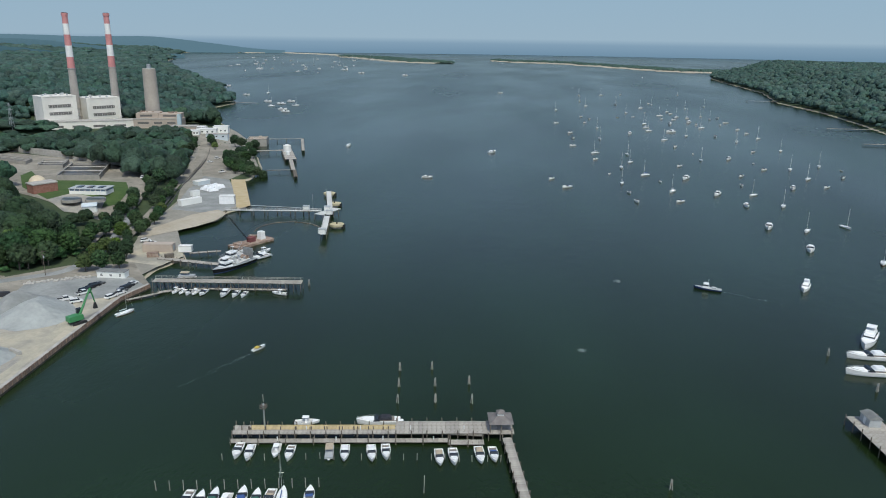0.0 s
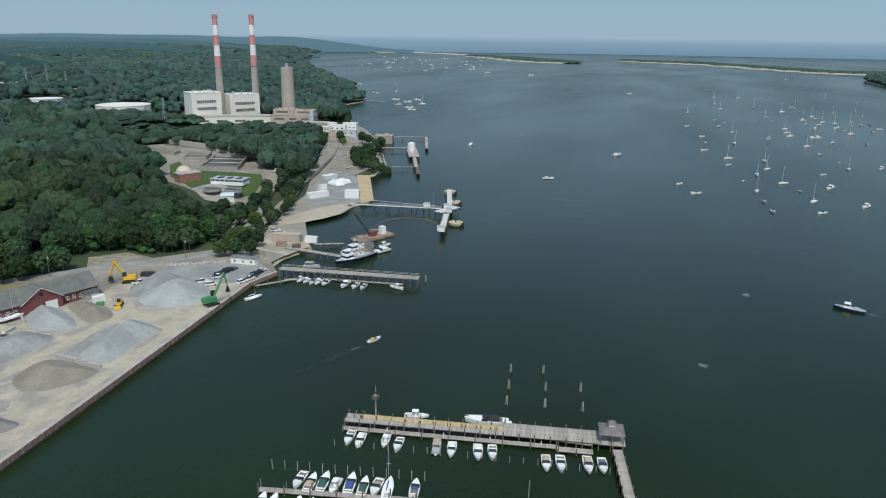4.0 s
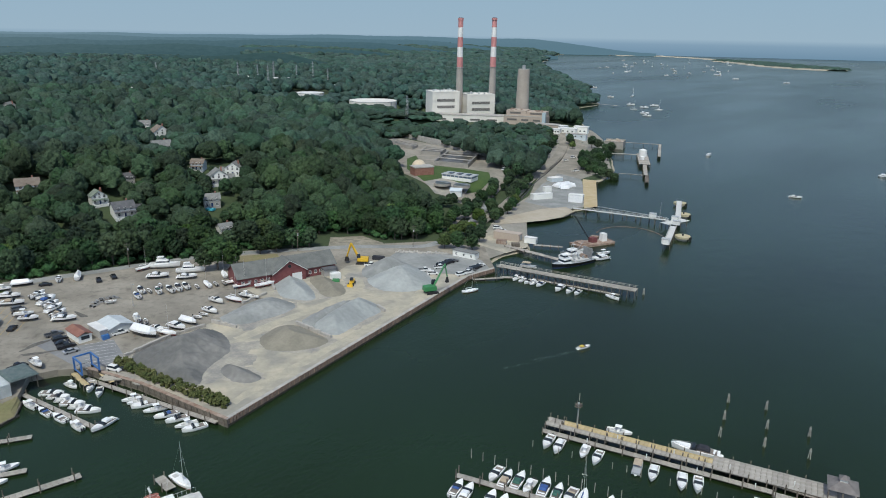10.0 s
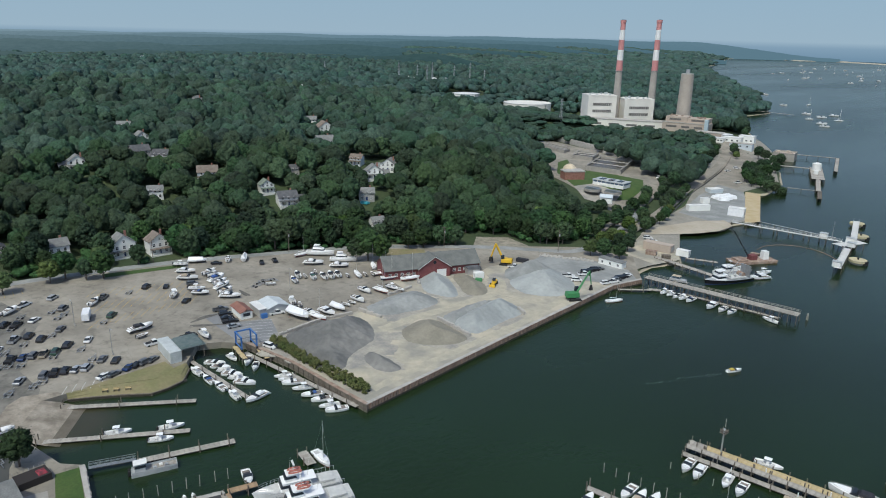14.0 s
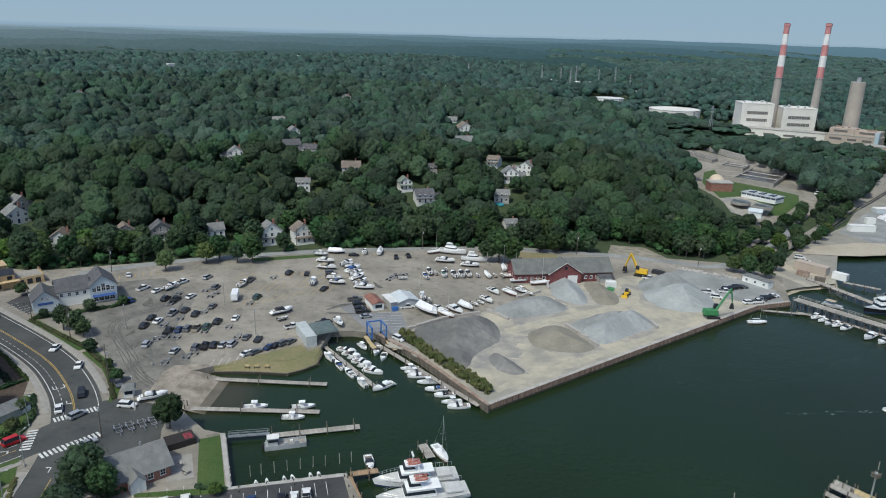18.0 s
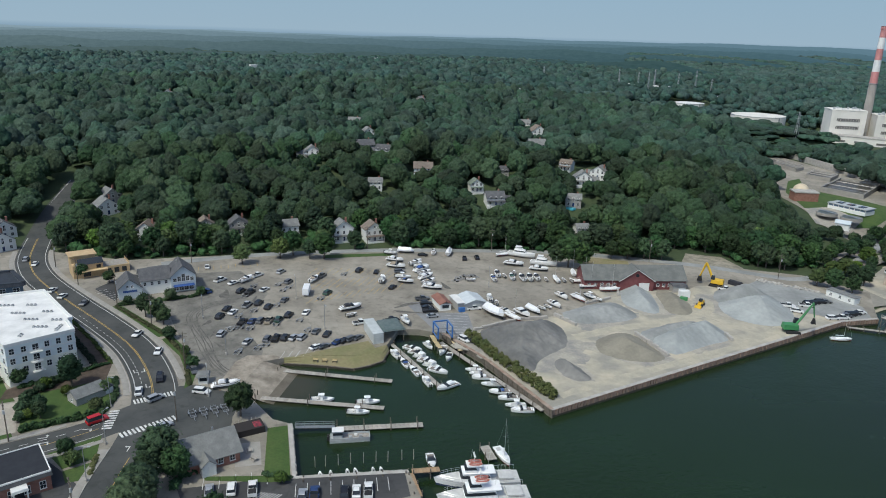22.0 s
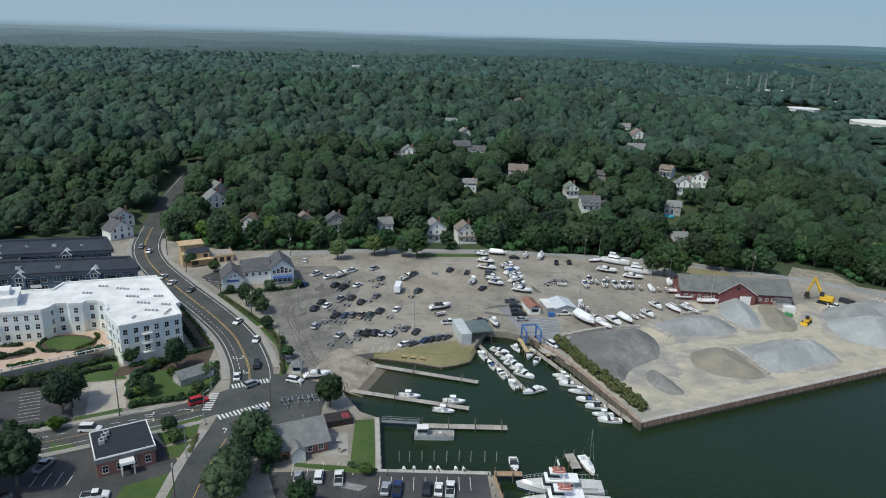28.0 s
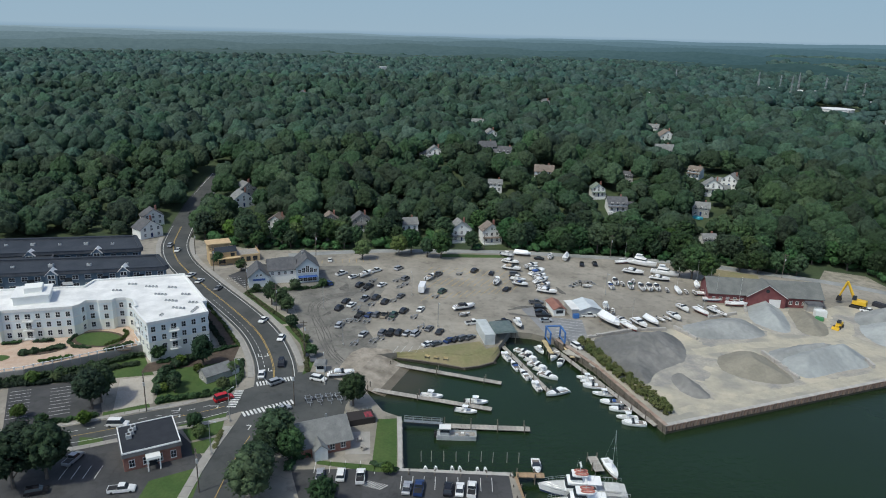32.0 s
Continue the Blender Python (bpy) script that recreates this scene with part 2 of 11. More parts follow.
WATER = water_material()
LEAF = foliage("broad leaves", (0.030, 0.064, 0.026), (0.049, 0.092, 0.035), 26)
# haze painted into the woods' greens: bluer and paler from near to far
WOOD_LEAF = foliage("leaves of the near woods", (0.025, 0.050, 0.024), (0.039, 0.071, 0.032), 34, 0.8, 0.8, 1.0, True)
HAZED_BACK_LEAF = foliage("leaves of the hill woods", (0.028, 0.057, 0.038), (0.041, 0.078, 0.050), 45, 1.2, 0.9, 0.95, True)
HAZED_MID_LEAF = foliage("leaves of the inland woods", (0.034, 0.070, 0.057), (0.046, 0.088, 0.071), 60, 1.6, 0.9, 0.8, True)
LEAF_LIGHT = foliage("young leaves", (0.055, 0.100, 0.022), (0.085, 0.130, 0.032), 14)
LEAF_DARK = foliage("conifer leaves", (0.018, 0.040, 0.021), (0.028, 0.054, 0.025), 16)
LEAF_DRY = foliage("dry scrub leaves", (0.072, 0.088, 0.030), (0.118, 0.116, 0.048), 5, 0.5, 0.25)
# palest, bluest green: the most distance haze is in this colour
HAZED_FAR_LEAF = foliage("woods", (0.040, 0.078, 0.064), (0.054, 0.098, 0.080), 90, 2.6, 0.9, 0.6, True)
BARK = surface("bark", (0.10, 0.080, 0.062), (0.16, 0.14, 0.12), 0.95, size=0.4, bump=0.03)
DIRT = surface("trodden gravelly soil", (0.31, 0.292, 0.252), (0.245, 0.232, 0.196), 0.95, size=11, fine=0.25, bump=0.05, world_space=True)
EARTH = surface("woodland floor", (0.036, 0.058, 0.024), (0.055, 0.078, 0.032), 0.95, size=14, fine=0.3, bump=0.1, world_space=True)
GRASS = surface("mown grass", (0.044, 0.088, 0.018), (0.066, 0.106, 0.026), 0.95, size=5, fine=0.3, bump=0.04, world_space=True)
DRY_GRASS = surface("dry grass", (0.19, 0.185, 0.085), (0.25, 0.21, 0.12), 0.95, size=7, fine=0.25, bump=0.04, world_space=True)
ASPHALT = surface("road asphalt", (0.054, 0.058, 0.057), (0.080, 0.083, 0.079), 0.9, size=9, fine=0.12, bump=0.01, world_space=True)
LOT = surface("worn lot asphalt", (0.222, 0.203, 0.168), (0.332, 0.303, 0.252), 0.93, size=17, fine=0.2, bump=0.02, world_space=True)
DARK_LOT = surface("new lot asphalt", (0.046, 0.047, 0.049), (0.070, 0.070, 0.070), 0.9, size=7, fine=0.15, bump=0.01, world_space=True)
for paving in (ASPHALT, LOT, DARK_LOT):
    stained(paving)
SAND = surface("pale yard sand", (0.49, 0.44, 0.34), (0.300, 0.288, 0.245), 0.95, size=9, fine=0.15, bump=0.05, world_space=True)
BEACH = surface("beach sand", (0.38, 0.33, 0.25), (0.46, 0.41, 0.33), 0.95, size=12, fine=0.15, bump=0.05, world_space=True)


def shore_material():
    """Woodland floor that turns to beach sand near the water's level."""
    m = EARTH.copy()
    m.name = "woodland floor and shore sand"
    n, link = m.node_tree.nodes, m.node_tree.links.new
    base = n["Principled BSDF"].inputs["Base Color"]
    place = n.new("ShaderNodeNewGeometry").outputs["Position"]
    z = n.new("ShaderNodeSeparateXYZ")
    link(place, z.inputs[0])
    tex = n.new("ShaderNodeTexNoise")
    tex.inputs["Scale"].default_value, tex.inputs["Detail"].default_value = 0.12, 5
    link(place, tex.inputs["Vector"])
    level = n.new("ShaderNodeMath")
    level.operation = "MULTIPLY_ADD"
    level.inputs[1].default_value = 1.2
    link(tex.outputs["Fac"], level.inputs[0])
    link(z.outputs["Z"], level.inputs[2])
    fac = n.new("ShaderNodeMapRange")
    fac.inputs["From Min"].default_value, fac.inputs["From Max"].default_value = 1.2, 1.55
    link(level.outputs[0], fac.inputs["Value"])
    mix = n.new("ShaderNodeMix")
    mix.data_type = "RGBA"
    mix.inputs["A"].default_value = (0.40, 0.35, 0.265, 1)
    link(fac.outputs["Result"], mix.inputs["Factor"])
    link(base.links[0].from_socket, mix.inputs["B"])
    link(mix.outputs["Result"], base)
    return m


GROUND = shore_material()
CONCRETE = surface("concrete", (0.46, 0.44, 0.41), (0.36, 0.34, 0.31), 0.9, size=2.5, fine=0.15, bump=0.01)
PALE_CONCRETE = surface("pavement concrete", (0.315, 0.30, 0.272), (0.26, 0.248, 0.225), 0.9, size=3, fine=0.12, spread=0.15)
PLANK = surface("weathered planks", (0.26, 0.24, 0.21), (0.35, 0.325, 0.29), 0.9, size=0.8, fine=0.25, bump=0.01, spread=0.35)
BROWN_PLANK = surface("brown oiled planks", (0.27, 0.175, 0.10), (0.34, 0.24, 0.15), 0.85, size=0.8, fine=0.25, bump=0.01, spread=0.25)
NEW_PLANK = surface("yellow new planks", (0.40, 0.305, 0.15), (0.47, 0.38, 0.22), 0.85, size=0.8, fine=0.2, bump=0.01, spread=0.25)
TIMBER = surface("dark wet timber", (0.095, 0.078, 0.062), (0.16, 0.14, 0.115), 0.9, size=0.6, fine=0.3, bump=0.02, spread=0.3)
RUST = surface("rusted sheet piles", (0.20, 0.130, 0.095), (0.31, 0.245, 0.20), 0.9, size=1.5, fine=0.3, bump=0.02, spread=0.3)
WHITE = surface("white gelcoat", (0.88, 0.88, 0.87), (0.82, 0.82, 0.81), 0.3, size=2, fine=0.04, spread=0.06)

RED_BOARD = surface("dark red boarding", (0.145, 0.045, 0.048), (0.19, 0.068, 0.066), 0.85, size=2, fine=0.15, spread=0.1)
GREY_ROOF = surface("grey shingles", (0.160, 0.165, 0.163), (0.212, 0.217, 0.210), 0.92, size=2, fine=0.3, spread=0.15)
DARK_ROOF = surface("dark shingles", (0.075, 0.078, 0.085), (0.11, 0.11, 0.115), 0.92, size=2, fine=0.3, spread=0.2)
BROWN_ROOF = surface("brown shingles", (0.15, 0.12, 0.10), (0.20, 0.17, 0.14), 0.92, size=2, fine=0.3, spread=0.2)
RED_ROOF = surface("red-brown metal roof", (0.23, 0.10, 0.075), (0.28, 0.14, 0.10), 0.7, size=3, fine=0.15)
WHITE_ROOF = surface("white roof membrane", (0.80, 0.795, 0.775), (0.64, 0.64, 0.625), 0.8, size=5, fine=0.08, world_space=True)
NAVY_ROOF = surface("charcoal roof membrane", (0.034, 0.042, 0.055), (0.050, 0.058, 0.072), 0.9, size=6, fine=0.2, world_space=True, spec=0.2)
SLATE = surface("slate mansard", (0.060, 0.068, 0.082), (0.085, 0.094, 0.11), 0.9, size=2, fine=0.3)
CREAM = surface("cream clapboard", (0.80, 0.80, 0.765), (0.74, 0.75, 0.72), 0.75, size=4, fine=0.06, spread=0.06)
PALE_BLUE = surface("pale blue clapboard", (0.56, 0.62, 0.65), (0.50, 0.56, 0.60), 0.75, size=4, fine=0.06)
NAVY_WALL = surface("slate blue clapboard", (0.085, 0.135, 0.185), (0.11, 0.16, 0.21), 0.8, size=4, fine=0.08)
BRICK = surface("red brick", (0.25, 0.115, 0.085), (0.31, 0.16, 0.125), 0.9, size=1.2, fine=0.25)
TRIM = plain("white painted trim", (0.78, 0.78, 0.76), 0.6)
PANE = plain("dark window glass", (0.025, 0.032, 0.040), 0.12)
PLY = surface("new plywood", (0.56, 0.42, 0.24), (0.48, 0.34, 0.19), 0.8, size=2.4, fine=0.15, spread=0.1)
STACK_GREY = surface("weathered stack concrete", (0.40, 0.37, 0.335), (0.33, 0.305, 0.28), 0.9, size=12, fine=0.12)
STACK_RED = surface("faded red stack paint", (0.60, 0.27, 0.265), (0.54, 0.23, 0.225), 0.75, size=8, fine=0.1)
STACK_TAN = surface("tan weathered chimney concrete", (0.43, 0.385, 0.335), (0.37, 0.33, 0.29), 0.9, size=12, fine=0.12)
STACK_WHITE = surface("white stack paint", (0.80, 0.80, 0.79), (0.70, 0.70, 0.69), 0.75, size=8, fine=0.1)
PANEL = surface("pale metal cladding", (0.78, 0.755, 0.70), (0.71, 0.685, 0.63), 0.7, size=14, fine=0.06)
TAN = surface("tan precast panels", (0.47, 0.395, 0.33), (0.41, 0.345, 0.29), 0.85, size=9, fine=0.1)
LOUVRE = surface("dark louvres", (0.11, 0.105, 0.10), (0.16, 0.15, 0.14), 0.7, size=1.5, fine=0.2)
STEEL = surface("galvanised steel", (0.46, 0.47, 0.48), (0.36, 0.37, 0.38), 0.5, metal=0.6, size=1.5, fine=0.12)
GREY_PAINT = surface("grey painted steel", (0.42, 0.44, 0.45), (0.34, 0.36, 0.37), 0.6, size=2, fine=0.1, spread=0.1)
BLACK = plain("black rubber", (0.018, 0.018, 0.019), 0.7)
BLUE_STEEL = plain("blue painted steel", (0.05, 0.16, 0.42), 0.45)
BLUE_CLOTH = surface("blue canvas", (0.035, 0.085, 0.26), (0.05, 0.11, 0.31), 0.85, size=0.8)
GREEN_CLOTH = surface("green canvas", (0.03, 0.10, 0.08), (0.045, 0.13, 0.10), 0.85, size=0.8)
TAN_CLOTH = surface("tan canvas", (0.47, 0.39, 0.29), (0.40, 0.33, 0.25), 0.85, size=0.8)
BLACK_CLOTH = surface("black canvas", (0.02, 0.022, 0.03), (0.035, 0.036, 0.045), 0.85, size=0.8)
WRAP = surface("white shrink wrap", (0.83, 0.84, 0.85), (0.74, 0.75, 0.77), 0.45, size=1.2, fine=0.06)
LINER = surface("pale grey cockpit", (0.60, 0.60, 0.58), (0.50, 0.50, 0.485), 0.6, size=1.0, fine=0.08)
COCKPIT = surface("teak and vinyl cockpit", (0.26, 0.22, 0.18), (0.13, 0.125, 0.125), 0.7, size=0.7, fine=0.2)
YELLOW = plain("machine yellow", (0.72, 0.45, 0.03), 0.5)
GREEN_PAINT = plain("machine green", (0.055, 0.23, 0.085), 0.5)
RED_PAINT = plain("red paint", (0.50, 0.03, 0.03), 0.45)
ORANGE = plain("faded red foam", (0.46, 0.17, 0.13), 0.7)
ALU = plain("bare aluminium spar", (0.72, 0.72, 0.71), 0.35, 0.7)
LAMP_GLASS = plain("lamp glass", (0.75, 0.75, 0.72), 0.2)
TAIL = plain("red lamp glass", (0.35, 0.015, 0.015), 0.25)
GRAVEL_DARK = surface("dark grey crushed stone", (0.130, 0.131, 0.127), (0.225, 0.220, 0.206), 0.95, size=11, fine=0.3, bump=0.12, world_space=True)
GRAVEL_GREY = surface("grey gravel", (0.222, 0.232, 0.226), (0.315, 0.324, 0.314), 0.95, size=9, fine=0.2, bump=0.08, world_space=True)
GRAVEL_PALE = surface("pale blue-grey gravel", (0.365, 0.385, 0.378), (0.285, 0.302, 0.297), 0.95, size=10, fine=0.18, bump=0.08, world_space=True)
GRAVEL_BROWN = surface("olive brown grit", (0.215, 0.20, 0.16), (0.27, 0.25, 0.20), 0.95, size=6, fine=0.2, bump=0.08, world_space=True)
LINE_WHITE = surface("worn white road paint", (0.74, 0.74, 0.71), (0.52, 0.52, 0.50), 0.8, size=1.2, fine=0.2, world_space=True)
LINE_YELLOW = surface("worn yellow road paint", (0.55, 0.36, 0.08), (0.42, 0.30, 0.11), 0.8, size=1.2, fine=0.2, world_space=True)
TYRE_MARK = surface("tyre smears", (0.088, 0.083, 0.075), (0.150, 0.141, 0.124), 0.9, size=1.6, fine=0.25, world_space=True)
MULCH = surface("bark mulch", (0.060, 0.044, 0.033), (0.098, 0.072, 0.052), 0.95, size=1.5, fine=0.3, world_space=True)
PAVER = surface("tan pavers", (0.46, 0.33, 0.245), (0.52, 0.40, 0.31), 0.85, size=2, fine=0.15, world_space=True)
FOAM = surface("white foam", (0.55, 0.60, 0.60), (0.30, 0.36, 0.36), 0.8, size=1.6, fine=0.3, world_space=True)
CLOTHS = {"blue": BLUE_CLOTH, "green": GREEN_CLOTH, "tan": TAN_CLOTH, "black": BLACK_CLOTH, "white": WRAP, "yellow": surface("yellow canvas", (0.62, 0.45, 0.08), (0.55, 0.40, 0.08), 0.8, size=0.8)}
PAINT = {"white": plain("white car paint", (0.78, 0.78, 0.77), 0.25), "black": plain("black car paint", (0.018, 0.018, 0.022), 0.22),
         "silver": plain("silver car paint", (0.46, 0.47, 0.49), 0.28, 0.4), "grey": plain("grey car paint", (0.15, 0.155, 0.165), 0.28, 0.3),
         "blue": plain("navy car paint", (0.025, 0.05, 0.14), 0.25), "red": plain("red car paint", (0.45, 0.02, 0.025), 0.25),
         "green": plain("dark green car paint", (0.03, 0.07, 0.05), 0.25), "tan": plain("tan car paint", (0.38, 0.33, 0.26), 0.3)}


# ---- building helpers ----
from mathutils.geometry import tessellate_polygon


def part(name, bm, material, parent=None, label="", flat=True, at=None):
    """Links a bmesh as one mesh object, under a thing or a part."""
    me = bpy.data.meshes.new(name)
    bm.to_mesh(me)
    bm.free()
    for mt in material if isinstance(material, (list, tuple)) else (material,):
        me.materials.append(mt)
    if not flat:
        me.polygons.foreach_set("use_smooth", [True] * len(me.polygons))
    ob = new(name, me)
    ob.parent = parent
    if at is not None:
        ob.matrix_basis = at
    return tagged(ob, label)


def again(ob, parent=None, at=None):
    """Another part on the same mesh."""
    o = new(ob.name.split(".")[0], ob.data)
    o.parent = parent or ob.parent
    if at is not None:
        o.matrix_basis = at
    return o


def thing(name, m, label, category, group="", kind=""):
    ob = new(name)
    ob.empty_display_size = 0.3
    ob.matrix_basis = m
    return tagged(ob, label, category, group, kind)


def box(bm, x0, y0, z0, x1, y1, z1, top=None, bevel=0.0):
    """A box; top = (dx, dy) draws its upper face in by so much on each side."""
    tx, ty = top or (0, 0)
    vs = [bm.verts.new(p) for p in ((x0, y0, z0), (x1, y0, z0), (x1, y1, z0), (x0, y1, z0), (x0 + tx, y0 + ty, z1),
                                    (x1 - tx, y0 + ty, z1), (x1 - tx, y1 - ty, z1), (x0 + tx, y1 - ty, z1))]
    fs = [bm.faces.new([vs[i] for i in f]) for f in ((3, 2, 1, 0), (4, 5, 6, 7), (0, 1, 5, 4), (1, 2, 6, 5), (2, 3, 7, 6), (3, 0, 4, 7))]
    if bevel:
        bmesh.ops.bevel(bm, geom=list({e for f in fs for e in f.edges}), offset=bevel, segments=1, affect="EDGES")
    return bm


def boxed(*args, **kw):
    return box(bmesh.new(), *args, **kw)


def rod(bm, a, b, r, r2=None, sides=8, cap=True):
    a, b = Vector(a), Vector(b)
    q = (b - a).to_track_quat("Z", "Y").to_matrix()
    rings = []
    for p, rr in ((a, r), (b, r if r2 is None else r2)):
        rings.append([bm.verts.new(p + q @ Vector((rr * math.cos(k * math.tau / sides), rr * math.sin(k * math.tau / sides), 0))) for k in range(sides)])
    for k in range(sides):
        j = (k + 1) % sides
        bm.faces.new((rings[0][k], rings[0][j], rings[1][j], rings[1][k]))
    if cap:
        bm.faces.new(rings[1])
        bm.faces.new(rings[0][::-1])
    return bm


def slab(bm, outline, z0, z1):
    """A plate with any outline."""
    area = sum(a[0] * b[1] - b[0] * a[1] for a, b in zip(outline, outline[1:] + outline[:1]))
    pts = outline if area > 0 else outline[::-1]
    low, high = [bm.verts.new((*p, z0)) for p in pts], [bm.verts.new((*p, z1)) for p in pts]
    for tri in tessellate_polygon([[Vector((*p, 0)) for p in pts]]):
        face = bm.faces.new([high[i] for i in tri])
        face.normal_update()
        if face.normal.z < 0:
            face.normal_flip()
    for k in range(len(pts)):
        j = (k + 1) % len(pts)
        bm.faces.new((low[k], low[j], high[j], high[k]))
    return bm


def mesh_arrays(name, verts, faces, material, smooth_faces=False):
    """A mesh from numpy arrays; faces all have as many corners as the array has columns."""
    me = bpy.data.meshes.new(name)
    n, k = faces.shape
    me.vertices.add(len(verts))
    me.vertices.foreach_set("co", np.ascontiguousarray(verts, np.float32).ravel())
    me.loops.add(n * k)
    me.loops.foreach_set("vertex_index", np.ascontiguousarray(faces, np.int32).ravel())
    me.polygons.add(n)
    me.polygons.foreach_set("loop_start", np.arange(0, n * k, k, dtype=np.int32))
    me.polygons.foreach_set("use_smooth", np.full(n, smooth_faces))
    me.materials.append(material)
    me.update(calc_edges=True)
    return me


def along(points, step=None, closed=False):
    """Points at even steps along a line."""
    pts = [Vector(p) for p in points] + ([Vector(points[0])] if closed else [])
    out, left = [], 0.0
    for a, b in zip(pts, pts[1:]):
        length = (b - a).length
        s = left
        while s < length:
            out.append((a + (b - a) * (s / length), math.atan2(b.y - a.y, b.x - a.x)))
            s += step
        left = s - length
    return out


def rounded(points, rounds=2):
    """A smoother line by cutting corners."""
    for _ in range(rounds):
        pts = [points[0]]
        for a, b in zip(points, points[1:]):
            pts += [tuple(0.75 * p + 0.25 * q for p, q in zip(a, b)), tuple(0.25 * p + 0.75 * q for p, q in zip(a, b))]
        points = pts + [points[-1]]
    return points


def offset_line(points, d):
    """The line moved to its left by d metres."""
    out = []
    for i, p in enumerate(points):
        a, b = Vector(points[max(i - 1, 0)][:2]), Vector(points[min(i + 1, len(points) - 1)][:2])
        u = (b - a).normalized()
        out.append((p[0] - u.y * d, p[1] + u.x * d))
    return out


def ribbon(bm, left, right, height):
    """A strip between two lines; height: metres, or a function of x and y."""
    h = height if callable(height) else lambda x, y: height
    rows = [[bm.verts.new((*p, h(*p))) for p in line] for line in (left, right)]
    for a, b, c, d in zip(rows[0], rows[0][1:], rows[1][1:], rows[1]):
        bm.faces.new((d, c, b, a))
    return bm


# ---- ground, water and distance ----
def ground_sheet():
    fine = np.arange(-32, 114.01, 0.33)
    coarse = np.arange(116, 326, 3.0)
    yaw = np.radians(np.concatenate([fine, coarse]))
    r = np.concatenate([[0.5, 40, 80], 110 * (4790 / 110) ** np.linspace(0, 1, 300)])
    x, y = -np.outer(np.sin(yaw), r), np.outer(np.cos(yaw), r)
    z = land_height(x, y)
    n, k = x.shape
    i = np.arange(n)[:, None] * k + np.arange(k - 1)[None]
    j = ((np.arange(n) + 1) % n)[:, None] * k + np.arange(k - 1)[None]
    faces = np.stack([i, j, j + 1, i + 1], -1).reshape(-1, 4)[:, ::-1]
    verts = np.stack([x, y, z], -1).reshape(-1, 3)
    keep = verts[faces][:, :, 2].max(1) > -2.9
    me = mesh_arrays("ground", verts, faces[keep], GROUND, True)
    me.materials.append(BEACH)
    mid = verts[faces[keep]].mean(1)
    flat = (mid[:, 2] < 2.6) & (outline_distance(HILL, mid[:, 0], mid[:, 1]) < -1)
    bare = (mid[:, 2] < 1.9) & (np.maximum(outline_distance(SHORE + BASIN, mid[:, 0], mid[:, 1]), outline_distance(EAST, mid[:, 0], mid[:, 1])) < 7)
    me.materials.append(DIRT)
    me.polygons.foreach_set("material_index", np.where(flat & ~bare & (mid[:, 1] < 240), 2, 0).astype(np.int32))
    return tagged(new("ground", me), "wooded hills with sandy shores", "ground", kind="structure")


ground_sheet()
bm = bmesh.new()
bmesh.ops.create_circle(bm, cap_ends=True, segments=96, radius=4870)
tagged(part("water", bm, WATER), "dark green calm harbour water", "water", kind="structure")


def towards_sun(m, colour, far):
    """Paints the haze paler and greyer on the sunward side, mixed in by compass."""
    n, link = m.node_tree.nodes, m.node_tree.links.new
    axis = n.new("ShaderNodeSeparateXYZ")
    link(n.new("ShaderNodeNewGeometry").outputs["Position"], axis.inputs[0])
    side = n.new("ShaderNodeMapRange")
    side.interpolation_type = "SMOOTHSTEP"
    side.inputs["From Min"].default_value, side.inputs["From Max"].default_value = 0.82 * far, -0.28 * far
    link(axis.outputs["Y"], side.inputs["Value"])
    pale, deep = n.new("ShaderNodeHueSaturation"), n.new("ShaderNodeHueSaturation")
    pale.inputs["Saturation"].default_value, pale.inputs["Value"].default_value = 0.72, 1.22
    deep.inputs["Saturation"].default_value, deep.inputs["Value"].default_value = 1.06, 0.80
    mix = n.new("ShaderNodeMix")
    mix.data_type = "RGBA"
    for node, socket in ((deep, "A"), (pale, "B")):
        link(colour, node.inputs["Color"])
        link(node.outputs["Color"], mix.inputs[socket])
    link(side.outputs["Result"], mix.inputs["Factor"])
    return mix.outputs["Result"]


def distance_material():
    """Glowing backdrop: far sea, horizon haze and low sky painted by height."""
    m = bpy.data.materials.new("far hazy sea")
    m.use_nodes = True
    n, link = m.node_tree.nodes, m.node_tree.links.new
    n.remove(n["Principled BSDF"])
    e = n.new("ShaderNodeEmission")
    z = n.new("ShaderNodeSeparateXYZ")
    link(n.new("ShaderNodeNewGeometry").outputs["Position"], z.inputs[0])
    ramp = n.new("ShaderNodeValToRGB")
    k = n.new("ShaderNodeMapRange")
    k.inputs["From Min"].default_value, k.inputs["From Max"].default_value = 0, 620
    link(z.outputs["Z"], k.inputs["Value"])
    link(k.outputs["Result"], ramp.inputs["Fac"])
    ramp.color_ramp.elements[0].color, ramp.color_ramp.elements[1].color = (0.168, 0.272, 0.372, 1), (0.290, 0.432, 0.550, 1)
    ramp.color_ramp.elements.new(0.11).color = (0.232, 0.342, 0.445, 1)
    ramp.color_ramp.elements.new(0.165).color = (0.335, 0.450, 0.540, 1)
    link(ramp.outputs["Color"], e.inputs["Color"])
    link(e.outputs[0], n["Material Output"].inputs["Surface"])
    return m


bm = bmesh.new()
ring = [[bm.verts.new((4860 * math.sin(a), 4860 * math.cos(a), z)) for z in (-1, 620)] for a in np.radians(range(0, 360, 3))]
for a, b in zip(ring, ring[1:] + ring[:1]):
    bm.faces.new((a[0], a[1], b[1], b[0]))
tagged(part("backdrop", bm, distance_material()), "glowing backdrop of hazy summer sky over the open sea", "sky", kind="structure")


